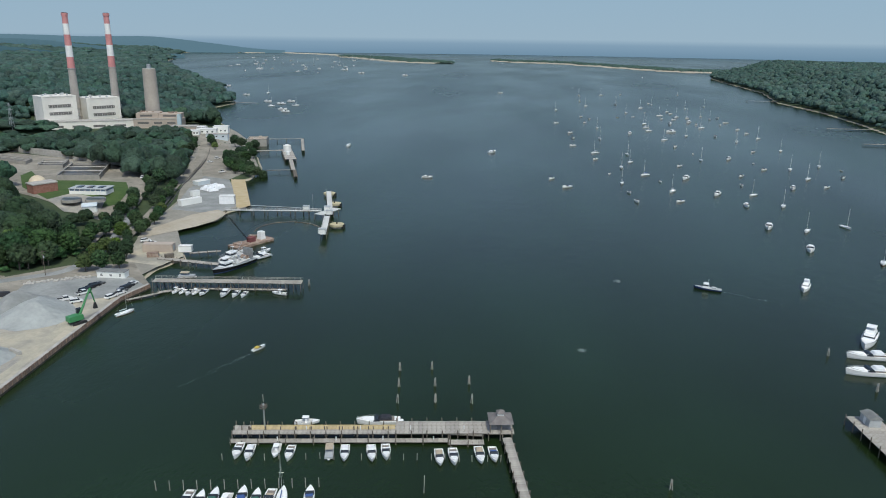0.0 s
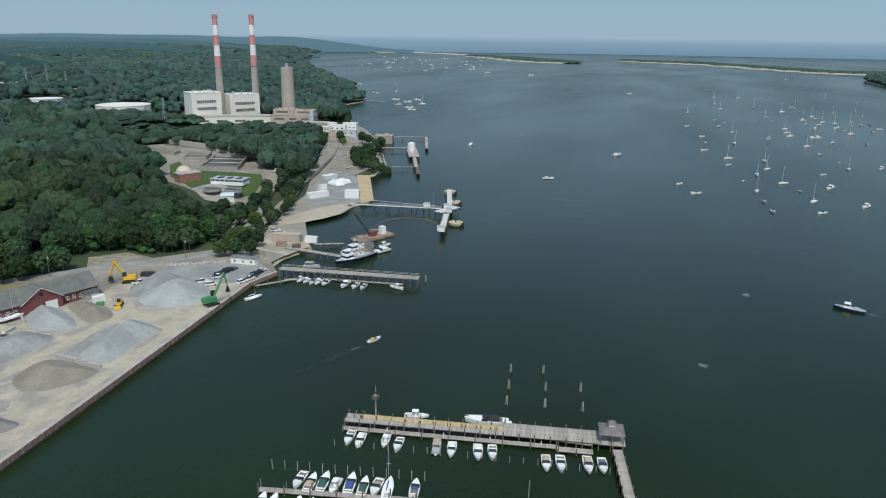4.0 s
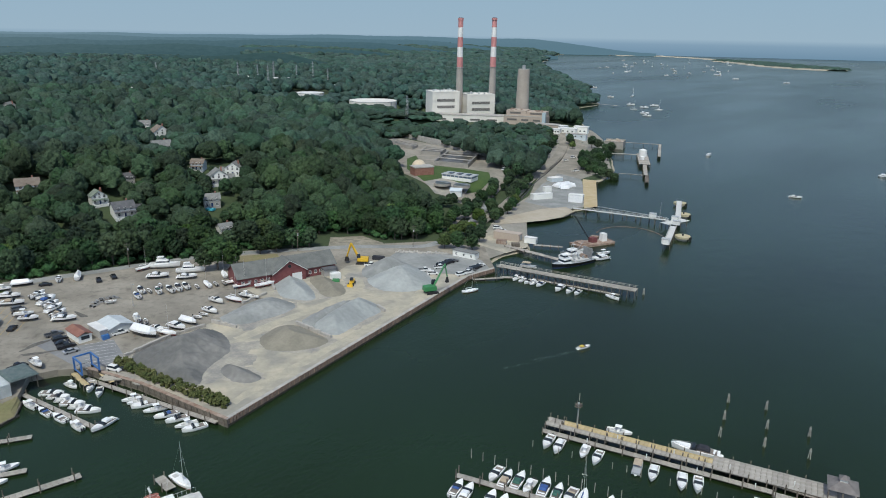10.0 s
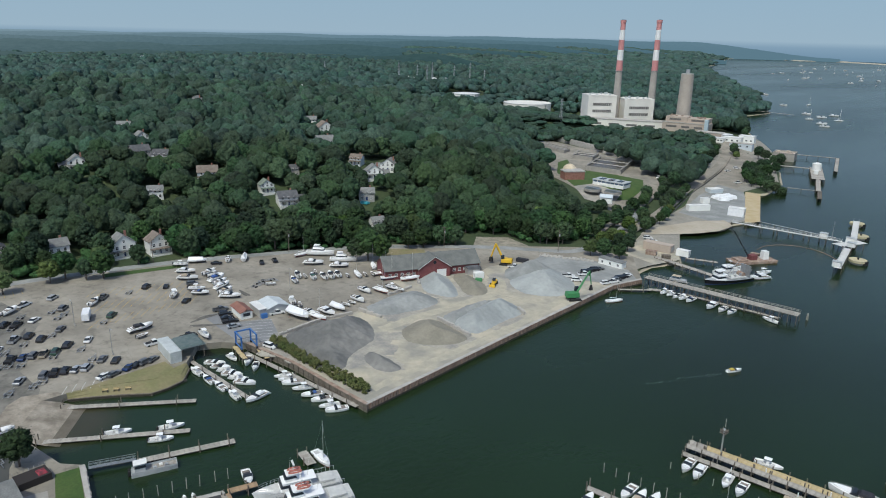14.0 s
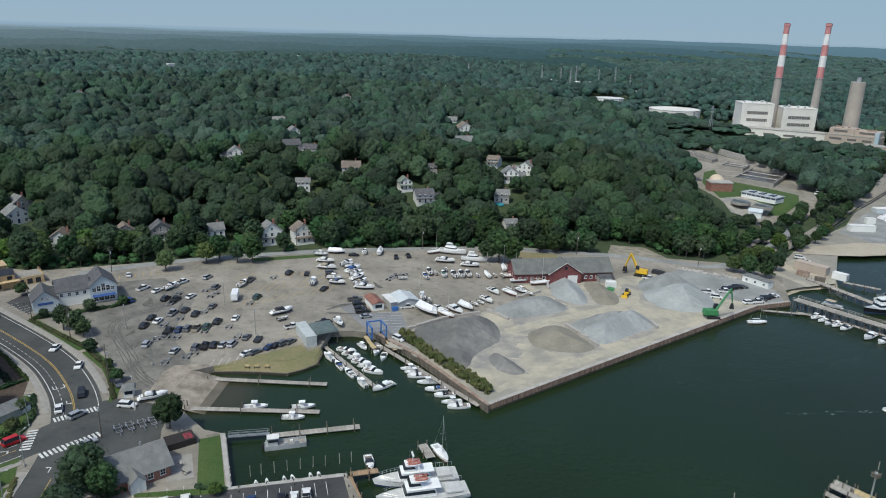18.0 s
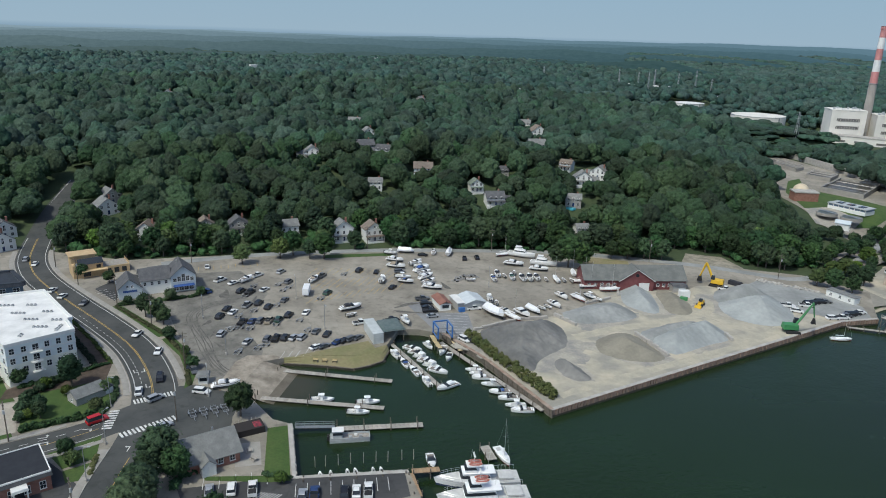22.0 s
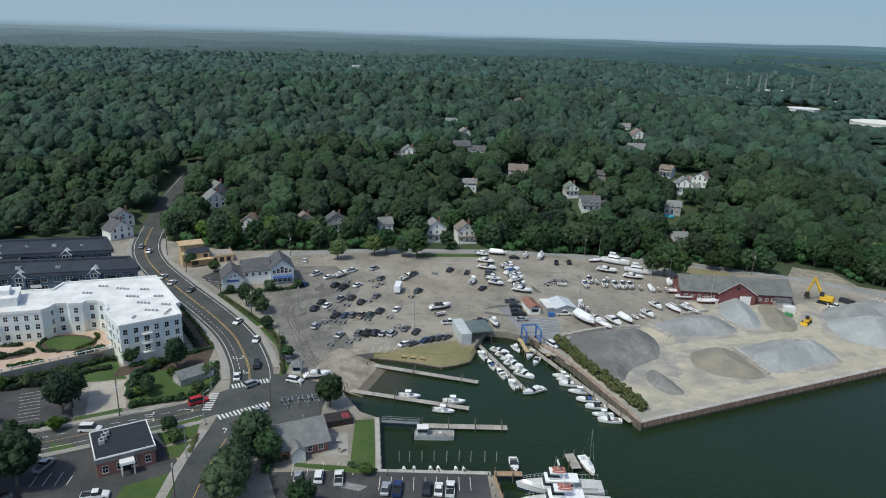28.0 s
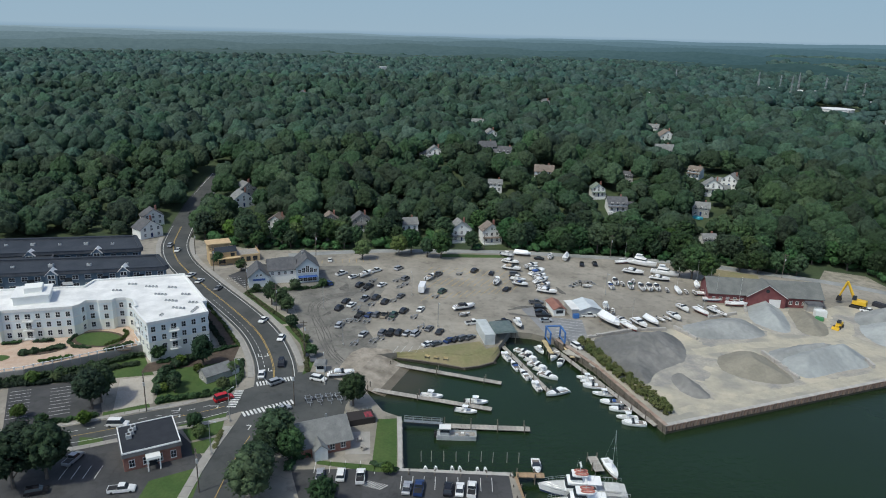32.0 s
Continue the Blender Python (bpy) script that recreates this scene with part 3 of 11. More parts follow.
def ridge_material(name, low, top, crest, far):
    """Glowing wooded hills miles away, with painted summer haze and their crowns' grain."""
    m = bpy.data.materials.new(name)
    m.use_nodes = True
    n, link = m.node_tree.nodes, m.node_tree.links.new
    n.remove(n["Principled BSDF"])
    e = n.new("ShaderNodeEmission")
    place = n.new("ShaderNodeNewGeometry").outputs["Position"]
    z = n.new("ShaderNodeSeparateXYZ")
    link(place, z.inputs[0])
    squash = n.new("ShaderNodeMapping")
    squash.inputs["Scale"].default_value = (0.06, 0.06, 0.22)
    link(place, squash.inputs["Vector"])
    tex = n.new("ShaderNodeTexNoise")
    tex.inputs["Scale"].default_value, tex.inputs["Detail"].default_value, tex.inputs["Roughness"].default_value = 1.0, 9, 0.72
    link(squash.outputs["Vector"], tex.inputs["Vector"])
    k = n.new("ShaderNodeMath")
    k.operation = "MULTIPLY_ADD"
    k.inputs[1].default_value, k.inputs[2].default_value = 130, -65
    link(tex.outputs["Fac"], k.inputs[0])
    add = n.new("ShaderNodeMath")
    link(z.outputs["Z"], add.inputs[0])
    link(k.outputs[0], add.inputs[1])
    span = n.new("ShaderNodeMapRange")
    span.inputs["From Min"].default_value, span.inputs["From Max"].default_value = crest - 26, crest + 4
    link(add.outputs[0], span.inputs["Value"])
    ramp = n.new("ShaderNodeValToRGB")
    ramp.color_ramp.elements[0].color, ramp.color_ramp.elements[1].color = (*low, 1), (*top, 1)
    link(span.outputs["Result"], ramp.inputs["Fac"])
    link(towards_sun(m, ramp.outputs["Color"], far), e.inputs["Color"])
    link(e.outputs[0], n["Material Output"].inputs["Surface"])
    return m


# distance, crest height, first yaw, yaw of full height, painted haze colours
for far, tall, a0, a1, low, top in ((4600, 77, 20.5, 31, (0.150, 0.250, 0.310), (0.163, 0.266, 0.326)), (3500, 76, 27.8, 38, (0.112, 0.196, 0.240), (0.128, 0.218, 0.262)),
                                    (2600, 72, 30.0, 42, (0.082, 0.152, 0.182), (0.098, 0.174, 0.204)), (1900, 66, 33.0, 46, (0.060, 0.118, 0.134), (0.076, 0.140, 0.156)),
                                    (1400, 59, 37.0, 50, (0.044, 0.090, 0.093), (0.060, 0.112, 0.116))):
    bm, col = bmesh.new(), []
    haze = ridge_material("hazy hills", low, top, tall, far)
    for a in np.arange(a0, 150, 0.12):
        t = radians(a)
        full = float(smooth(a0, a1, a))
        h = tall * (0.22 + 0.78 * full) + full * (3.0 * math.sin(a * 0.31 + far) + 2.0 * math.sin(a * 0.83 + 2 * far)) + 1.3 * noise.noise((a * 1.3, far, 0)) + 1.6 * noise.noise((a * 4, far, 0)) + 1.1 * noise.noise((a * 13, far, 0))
        if far > 4000:
            h += 13 * float(smooth(75, 45, a)) * full
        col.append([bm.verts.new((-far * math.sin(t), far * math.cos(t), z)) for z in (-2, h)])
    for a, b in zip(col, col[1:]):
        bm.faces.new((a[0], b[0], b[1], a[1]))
    tagged(part("backdrop", bm, haze), "glowing blue-green wooded hills with haze painted in", "hills", kind="structure")


# ---- woods ----
def ico():
    bm = bmesh.new()
    bmesh.ops.create_icosphere(bm, subdivisions=1, radius=1)
    bm.verts.ensure_lookup_table()
    v, f = np.array([p.co[:] for p in bm.verts]), np.array([[q.index for q in p.verts] for p in bm.faces])
    bm.free()
    return v, f


ICO = ico()
DOME = (np.array([(math.cos(a), math.sin(a), -0.25) for a in np.arange(5) * math.tau / 5] + [(0.55 * math.cos(a + 0.6), 0.55 * math.sin(a + 0.6), 0.62) for a in np.arange(5) * math.tau / 5] + [(0, 0, 1.0)]),
        np.array([t for k in range(5) for t in ((k, (k + 1) % 5, 5 + k), (5 + k, (k + 1) % 5, 5 + (k + 1) % 5), (5 + k, 5 + (k + 1) % 5, 10))]))


def clumps(rng, base, radius, height, count, shape, size=0.5, rough=0.22, low=1.25):
    """Crowns of many small clumps: one set round each base point."""
    v, f = shape
    n = len(base)
    u = (np.arange(count)[None] + rng.random((n, count))) / count
    up = 1 - low * u
    a = np.arange(count)[None] * 2.4 + rng.random((n, 1)) * 6.3 + rng.random((n, count)) * 0.7
    flat = np.sqrt(np.clip(1 - up**2, 0.02, 1)) * (0.62 + 0.25 * rng.random((n, count)))
    c = np.stack([flat * np.cos(a), flat * np.sin(a), up * 0.62], -1)
    c = c * np.stack([radius, radius, height * 0.55], -1)[:, None] + base[:, None]
    c[..., 2] += (height * 0.58)[:, None]
    s = radius[:, None] * size * (0.7 + 0.6 * rng.random((n, count)))
    jit = 1 + rough * (rng.random((n, count, len(v), 1)) * 2 - 1)
    spin = rng.random((n, count)) * 6.3
    co, si = np.cos(spin)[..., None], np.sin(spin)[..., None]
    vv = np.stack([v[:, 0] * co - v[:, 1] * si, v[:, 0] * si + v[:, 1] * co, 0.85 * v[:, 2] + 0 * co], -1) * jit
    verts = c[:, :, None] + s[..., None, None] * vv
    faces = f[None] + (np.arange(n * count) * len(v))[:, None, None]
    return verts.reshape(-1, 3), faces.reshape(-1, 3)


CLEAR = []      # circles with no trees: x, y, radius
QUAY = [(-143, 99.5), (-160, 236), (-157, 252), (-166, 262), (-178, 276), (-204, 268), (-236, 230), (-262, 198), (-299, 112), (-310, 46),
        (-318, -6), (-349, -46), (-352, -130), (-200, -150), (-120, -60), (-60, 10), (-110, 51), (-131, 53)]
STRIP = [(-164, 256), (-161, 295), (-190, 343), (-175, 393), (-217, 463), (-217, 521), (-290, 665), (-318, 695), (-345, 690),
         (-330, 620), (-290, 545), (-255, 470), (-222, 395), (-206, 330), (-190, 290)]


def wooded(x, y):
    ok = ((outline_distance(HILL, x, y) > -3) | ((outline_distance(HILL, x, y) > -34) & (y > 430) & (y < 1060))) & (outline_distance(QUAY, x, y) < -1) & (outline_distance(SHORE + BASIN, x, y) > 4)
    ok &= outline_distance(STRIP, x, y) < -2
    for ax, ay, bx, by, r, zp in PADS:
        ok &= segment_distance(x, y, ax, ay, bx, by) > r - 4
    for ax, ay, bx, by, r in OPEN_WAYS:
        ok &= segment_distance(x, y, ax, ay, bx, by) > r
    for cx, cy, r in CLEAR:
        ok &= np.hypot(x - cx, y - cy) > r
    return ok | (outline_distance(EAST, x, y) > 6)


def scatter(rng, near, far, step, yaw0=-30, yaw1=112):
    """Jittered places over the sector between two distances."""
    reach = np.arange(-far, far, step)
    x, y = np.meshgrid(reach, np.arange(-far * 0.45, far, step))
    x = (x + (np.arange(x.shape[0]) % 2)[:, None] * step / 2 + step * 0.7 * (rng.random(x.shape) - 0.5)).ravel()
    y = (y + step * 0.7 * (rng.random(y.shape).ravel().reshape(y.shape) - 0.5)).ravel()
    d, yaw = np.hypot(x, y), np.degrees(np.arctan2(-x, y))
    k = (d > near) & (d < far) & (yaw > yaw0) & (yaw < yaw1)
    x, y = x[k], y[k]
    k = wooded(x, y)
    return x[k], y[k]


def sprays(rng, verts, middle, count, size, out=0.12):
    """Loose leaf sprays over crowns: small triangles that lie along the crown's skin. verts: n x m x 3; middle: n x 3."""
    n, m = verts.shape[:2]
    pick = np.take_along_axis(verts, rng.integers(0, m, (n, count))[..., None].repeat(3, -1), 1)
    way = pick - middle[:, None]
    c = middle[:, None] + way * (0.94 + out * rng.random((n, count, 1)))
    way /= np.linalg.norm(way, axis=-1, keepdims=True) + 1e-6
    way = way + np.array([0, 0, 0.5]) + 0.45 * rng.normal(size=way.shape)
    way /= np.linalg.norm(way, axis=-1, keepdims=True)
    u = np.cross(way, rng.normal(size=way.shape))
    u *= size * (0.6 + 0.7 * rng.random((n, count, 1))) / (np.linalg.norm(u, axis=-1, keepdims=True) + 1e-6)
    w = np.cross(way, u)
    tri = np.stack([c - u - 0.6 * w, c + u - 0.6 * w, c + w], 2).reshape(-1, 3)
    return tri, np.arange(len(tri)).reshape(-1, 3)


def crown_shapes(level, kinds, seed):
    """Broad crowns cut off below: a core with rounded boughs standing out of it, and leaf grain on them."""
    out = []
    for k in range(kinds):
        bm = bmesh.new()
        bmesh.ops.create_icosphere(bm, subdivisions=level, radius=1)
        bm.verts.ensure_lookup_table()
        r = np.random.default_rng(100 * seed + k)
        count = {2: 7, 3: 15, 4: 30}[level]
        up = 1 - 1.35 * (np.arange(count) + r.random(count)) / count
        turn = np.arange(count) * 2.4 + r.random(count) * 0.9
        flat = np.sqrt(np.clip(1 - up**2, 0.02, 1))
        boughs = np.stack([flat * np.cos(turn), flat * np.sin(turn), up], -1) * (0.58 + 0.24 * r.random((count, 1)))
        size = {2: 0.46, 3: 0.36, 4: 0.29}[level] * (0.75 + 0.5 * r.random(count))
        way = np.array([v.co.normalized()[:] for v in bm.verts])
        ahead = way @ boughs.T
        under = size**2 - (boughs**2).sum(1) + ahead**2
        reach = np.where(under > 0, ahead + np.sqrt(np.maximum(under, 0)), 0).max(1)
        reach = np.maximum(reach, 0.66)
        for v, d in zip(bm.verts, reach):
            grain = noise.noise(v.co * 6 + Vector((0, 0, 17.3 * k + seed)))
            v.co = v.co * float(d) * (1.0 + (0.05 if level > 3 else 0.03) * grain)
        bmesh.ops.delete(bm, geom=[f for f in bm.faces if f.calc_center_median().z < -0.42], context="FACES")
        bmesh.ops.triangulate(bm, faces=bm.faces[:])
        bm.verts.index_update()
        bm.verts.ensure_lookup_table()
        out.append((np.array([v.co[:] for v in bm.verts]), np.array([[v.index for v in f.verts] for f in bm.faces])))
        bm.free()
    return out


CROWNS = {level: crown_shapes(level, 7, level) for level in (2, 3, 4)}


# ground that looks out over lower trees
LOOKOUTS = [(-264, 350, 26, ""), (-240, 344, 20, ""), (-288, 364, 22, ""), (-230, 318, 12, "")]


def low_before(x, y):
    """Garden trees: lower on the open side of each house, so that its front looks out over them."""
    out = np.ones(len(x))
    for hx, hy, hw, _ in HOUSES + STREET_HOUSES + LOOKOUTS:
        far = math.hypot(hx, hy)
        ux, uy = -hx / far, -hy / far
        ahead, aside = (x - hx) * ux + (y - hy) * uy, np.abs((x - hx) * uy - (y - hy) * ux)
        near = (ahead > -6) & (ahead < 75) & (aside < hw * 0.5 + 3.5)
        out = np.where(near, np.minimum(out, 0.46 + 0.0075 * np.maximum(ahead, 0)), out)
    return out


def wood(name, rng, near, far, step, radius, height, level, material, drop=None, label="dense summer woods of green broadleaf trees", leaves=0, leaf=0.8):
    """A stand of trees whose crowns close over the ground."""
    x, y = scatter(rng, near, far, step)
    if drop is not None:
        k = ~drop(x, y)
        x, y = x[k], y[k]
    z = land_height(x, y)
    big = 0.62 + 0.78 * rng.random(len(x)) ** 1.4 + 0.16 * np.sin(x / 37) * np.cos(y / 29)
    big = big * low_before(x, y)
    full = big.copy()
    for ax, ay, bx, by, r, _ in (DIPS[0], DIPS[2]):
        big = big * np.where(segment_distance(x, y, ax, ay, bx, by) < r + 28, 0.66, 1)
    wide = radius * np.minimum(full, 1.1) * (0.9 + 0.3 * rng.random(len(x))) * np.where(big < 0.6, 1.2, 1)
    kind, spin = rng.integers(0, 7, len(x)), rng.random(len(x)) * 6.3
    verts, faces, count = [], [], 0
    for k, (v, f) in enumerate(CROWNS[level]):
        m = np.nonzero(kind == k)[0]
        c, s = np.cos(spin[m])[:, None], np.sin(spin[m])[:, None]
        w, h = wide[m][:, None], height * big[m][:, None]
        lie = 0.1 * (rng.random((len(m), 2)) - 0.5)
        top = np.stack([(v[:, 0] * c - v[:, 1] * s) * w, (v[:, 0] * s + v[:, 1] * c) * w, v[:, 2] * h * 0.46 + h * 0.50], -1)
        top[..., :2] += lie[:, None] * top[..., 2:]
        mid = np.stack([x[m], y[m], z[m]], -1)
        top += mid[:, None]
        verts.append(top.reshape(-1, 3))
        faces.append((f[None] + count + (np.arange(len(m)) * len(v))[:, None, None]).reshape(-1, 3))
        count += len(m) * len(v)
        if leaves and len(m):
            tri, tf = sprays(rng, top, mid + np.array([0, 0, 0.45]) * h, leaves, leaf, 0.16)
            verts.append(tri)
            faces.append(tf + count)
            count += len(tri)
    ob = new(name, mesh_arrays(name, np.concatenate(verts), np.concatenate(faces), material, True))
    return tagged(ob, label, "woods", kind="stuff")
HOUSES = [(-442, 106, 12, "grey"), (-456, 146, 13, "dark"), (-440, 154, 11, "dark"), (-512, 166, 11, "grey"), (-391, 162, 13, "brown"), (-380, 128, 9, "grey"),
          (-359, 182, 9, "green"), (-373, 207, 9, "dark"), (-339, 184, 12, "dark"), (-481, 296, 14, "brown"), (-429, 264, 14, "grey"), (-518, 306, 11, "grey"),
          (-346, 247, 12, "grey"), (-322, 225, 10, "grey"), (-287, 207, 8, "grey"), (-350, 262, 11, "grey"), (-371, 252, 9, "brown"), (-560, 170, 11, "grey")]
STREET_HOUSES = [(-321, 91, 10, "grey"), (-331, 67, 9, "grey"), (-316, 105, 9, "brown"), (-343, 45, 9.5, "dark"), (-346, 30, 9, "brown"), (-347, 4, 12, "brown"),
                 (-350, -57, 13, "dark"), (-372, -58, 12, "dark"), (-388, -14, 13, "grey"), (-402, -12, 12, "grey"), (-646, 262, 14, "grey"), (-825, 172, 16, "grey"), (-733, 37, 13, "grey")]
for hx, hy, hw, _ in HOUSES + STREET_HOUSES:
    far = math.hypot(hx, hy)
    CLEAR += [(hx, hy, 9 if hw < 13 else 11), (hx * (1 - 10 / far), hy * (1 - 10 / far), 6.5)]
CLEAR += [(-296, 399, 15), (-280, 378, 17), (-268, 364, 15), (-252, 358, 13), (-286, 366, 10), (-301, 384, 12), (-308, 393, 12), (-292, 370, 10), (-311, 91, 8), (-306, 104, 7), (-320, 67, 7), (-313, 66, 6), (-332, 45, 7), (-323, 45, 5), (-312, 45, 5), (-236, 240, 14), (-228, 247, 9), (-290, 398, 14), (-275, 406, 14), (-262, 416, 14), (-270, 386, 14), (-256, 395, 12), (-280, 356, 15), (-263, 360, 16), (-299, 362, 13), (-246, 374, 14), (-314, 372, 12), (-588, 648, 40), (-707, 655, 30), (-726, 728, 26), (-255, 226, 9), (-243, 233, 9), (-233, 238, 8), (-820, 645, 20), (-835, 705, 20), (-800, 750, 18),
          (-447, 160, 12), (-430, 140, 8), (-365, 268, 9), (-360, 285, 8), (-300, 30, 9), (-306, 60, 5)]
OPEN_WAYS = [(-256, 414, -244, 391, 8), (-244, 391, -235, 359, 9), (-235, 359, -224, 320, 8), (-224, 320, -216, 298, 7), (-276, 352, -248, 344, 10), (-510, 634, -420, 640, 18), (-340, -42, -400, -38, 9.5), (-400, -38, -450, -25, 8), (-203, 300, -245, 384, 9), (-320, 112, -352, 116, 3)]
rng = np.random.default_rng(3)


def by_the_lot(x, y):
    """The wood's edge along lot and yard, where trees stand singly."""
    return (outline_distance(HILL, x, y) < 27) & (x > -345) & (y < 300) & (y > -30)


def east_side(x, y):
    """The wooded headland across the harbour."""
    return x > 200


def sea_side(x, y):
    """Behind the first hazy hills nothing of the woods shows."""
    return (np.hypot(x, y) > 1500) & (np.degrees(np.arctan2(-x, y)) > 52)


wood("woodland", rng, 150, 470, 9.0, 5.9, 13.5, 4, WOOD_LEAF, by_the_lot, leaves=90, leaf=0.5)
wood("woodland", rng, 470, 850, 9.4, 6.2, 13.5, 3, HAZED_BACK_LEAF, east_side)
wood("woodland", rng, 850, 1420, 9.8, 6.4, 13, 2, HAZED_MID_LEAF, east_side)
wood("far_woods", rng, 1400, 2300, 15, 10, 13, 2, HAZED_FAR_LEAF, lambda x, y: sea_side(x, y) | east_side(x, y))
wood("far_woods", rng, 2300, 4500, 27, 18, 14, 2, HAZED_FAR_LEAF, lambda x, y: sea_side(x, y) | east_side(x, y))
wood("headland_woods", rng, 690, 2500, 9.5, 5.8, 11, 2, HAZED_FAR_LEAF, lambda x, y: ~east_side(x, y) | (outline_distance(EAST, x, y) > 420), "dense green woods on the far headland")
wood("understorey", rng, 150, 360, 4.6, 2.6, 4.2, 2, LEAF, lambda x, y: ~by_the_lot(x, y), "low green undergrowth along the wood's edge", 30, 0.4)


def tree_template(seed, radius, height, leaves, count=34, bare=0.12, name="tree", label="tall green broadleaf tree with a full crown"):
    """Tapered trunk with limbs, and a crown of clumps with loose sprays of leaves round them."""
    r = np.random.default_rng(seed)
    root = thing(name, pose(0, 0, -90), label, "tree")
    bm = bmesh.new()
    rod(bm, (0, 0, -0.6), (0, 0, height * 0.62), 0.032 * height, 0.013 * height, 7)
    for k in range(6):
        a, z = k * 2.2 + r.random(), height * (bare + 0.05 + 0.06 * k)
        rod(bm, (0, 0, z), (radius * 0.6 * math.cos(a), radius * 0.6 * math.sin(a), z + height * 0.17), 0.012 * height, 0.004 * height, 5)
    part("trunk", bm, BARK, root)
    base, rise = np.array([[0, 0, height * bare * 0.55]]), height * (1 - bare * 0.55)
    v, f = clumps(r, base, np.array([radius]), np.array([rise]), int(count * 1.6), ICO, 0.24, 0.32, 1.75)
    inner, fi = clumps(r, base, np.array([radius * 0.72]), np.array([rise * 0.9]), 14, ICO, 0.42, 0.3, 1.7)
    f, v = np.concatenate([f, fi + len(v)]), np.concatenate([v, inner])
    cards, cf = sprays(r, v[None, :len(v) - len(inner)], np.array([[0, 0, height * 0.5]]), int(count * 46 * min(1, radius / 4)), 0.34, 0.2)
    f = np.concatenate([f, cf + len(v)])
    crown = new("crown", mesh_arrays("crown", np.concatenate([v, cards]), f, leaves, True))
    crown.parent = root
    return root


TREES = [tree_template(k, rr, hh, lf, n) for k, (rr, hh, lf, n) in enumerate(
    [(5.0, 13, LEAF, 34), (5.8, 14.5, LEAF, 40), (4.2, 12, LEAF, 30), (5.2, 12, LEAF_LIGHT, 34), (4.4, 14, LEAF_DARK, 32), (3.6, 9, LEAF, 26)])]
SMALL = [tree_template(20 + k, rr, hh, lf, n, 0.12, "small_tree", "small bushy green tree") for k, (rr, hh, lf, n) in enumerate([(2.6, 5.5, LEAF, 22), (2.2, 4.5, LEAF_LIGHT, 20)])]


def plant(template, x, y, z=None, size=1.0, label="", group=""):
    """The first planting takes the template itself; the rest are copies."""
    zz = float(land_height(np.array([x]), np.array([y]))[0]) if z is None else z
    m = pose(x, y, zz - 0.05, 0, 0, random.uniform(0, 360)) @ Matrix.Scale(size, 4)
    if template.matrix_basis.translation.z < -80:
        template.matrix_basis, ob = m, template
    else:
        ob = copy_thing(template, m)
        ob.matrix_basis = m
    return tagged(ob, label, "", group)


px_, py_ = scatter(rng, 150, 420, 7.7)
edge = by_the_lot(px_, py_)
for tx, ty in zip(px_[edge], py_[edge]):
    plant(TREES[random.choices(range(6), (4, 4, 4, 2, 2, 1))[0]], tx, ty, None, random.uniform(0.75, 1.1), group="trees at the wood's edge")


# ---- quay, lot, yard, roads ----
TOP = 2.2


def high(x, y):
    return max(TOP, float(land_height(np.array([x]), np.array([y]))[0]))


def sheet(name, outline, material, z, label, category, kind="structure", base=None):
    return tagged(part(name, slab(bmesh.new(), outline, TOP - 0.3 if base is None else base, z), material), label, category, kind=kind)


sheet("quay", QUAY[:-1] + [(-131, 53)] + BASIN, LOT, TOP, "worn grey-brown asphalt lot along the harbour", "ground", base=-3)
YARD = [(-143.6, 100.5), (-160.6, 236), (-170, 231), (-180, 224), (-204, 232), (-209, 212), (-206, 203), (-219, 166), (-203, 163), (-201, 137), (-198, 104), (-180, 97.8)]
sheet("yard", YARD, SAND, TOP + 0.02, "pale sandy ground of the aggregate yard", "ground")
sheet("wash_pad", [(-231, 90), (-203, 90.5), (-197, 97), (-201, 104), (-214, 108), (-218, 98), (-230, 98)], surface("wash pad asphalt", (0.25, 0.255, 0.26), (0.20, 0.205, 0.21), 0.9, size=5, fine=0.15, world_space=True), TOP + 0.02, "grey wash-down pad", "ground")
sheet("north_lot", [(-161, 237), (-158, 250), (-168, 258), (-190, 256), (-206, 244), (-203, 233), (-180, 225), (-170, 232)], GRAVEL_GREY, TOP + 0.025, "grey gravel parking ground", "ground")
sheet("grass_point", [(-193.5, 60), (-196.5, 67), (-203, 66.4), (-201.6, 53.6), (-200.4, 43), (-199.5, 44.5)], DRY_GRASS, TOP + 0.06, "dry grass on a small point", "grass")
sheet("club_lawn", [(-161, 26), (-160.5, 31), (-137, 26.8), (-138, 22.5), (-144, 9), (-145.5, 9), (-141, 21.5)], GRASS, TOP + 0.05, "green lawn along the quay", "grass")
sheet("club_lot", [(-143, 3), (-139.5, 22), (-137.5, 27), (-131, 52), (-122, 50), (-125, 5)], DARK_LOT, TOP + 0.02, "dark asphalt parking lot", "ground")
sheet("patio", [(-156.5, 17.6), (-155.5, 23.2), (-145.6, 21.8), (-146.6, 15.9)], PALE_CONCRETE, TOP + 0.04, "pale concrete patio", "patio")
RAMP_DRY = surface("worn pale ramp concrete", (0.37, 0.325, 0.265), (0.19, 0.165, 0.13), 0.92, size=4, fine=0.25, world_space=True)
sheet("boat_ramp", [(-205.5, 28), (-202.5, 24), (-190, 17.6), (-184.3, 21.5), (-199.5, 31.5), (-200.2, 37.5), (-202.6, 36)], RAMP_DRY, TOP + 0.03, "worn concrete apron of the boat ramp", "ramp")
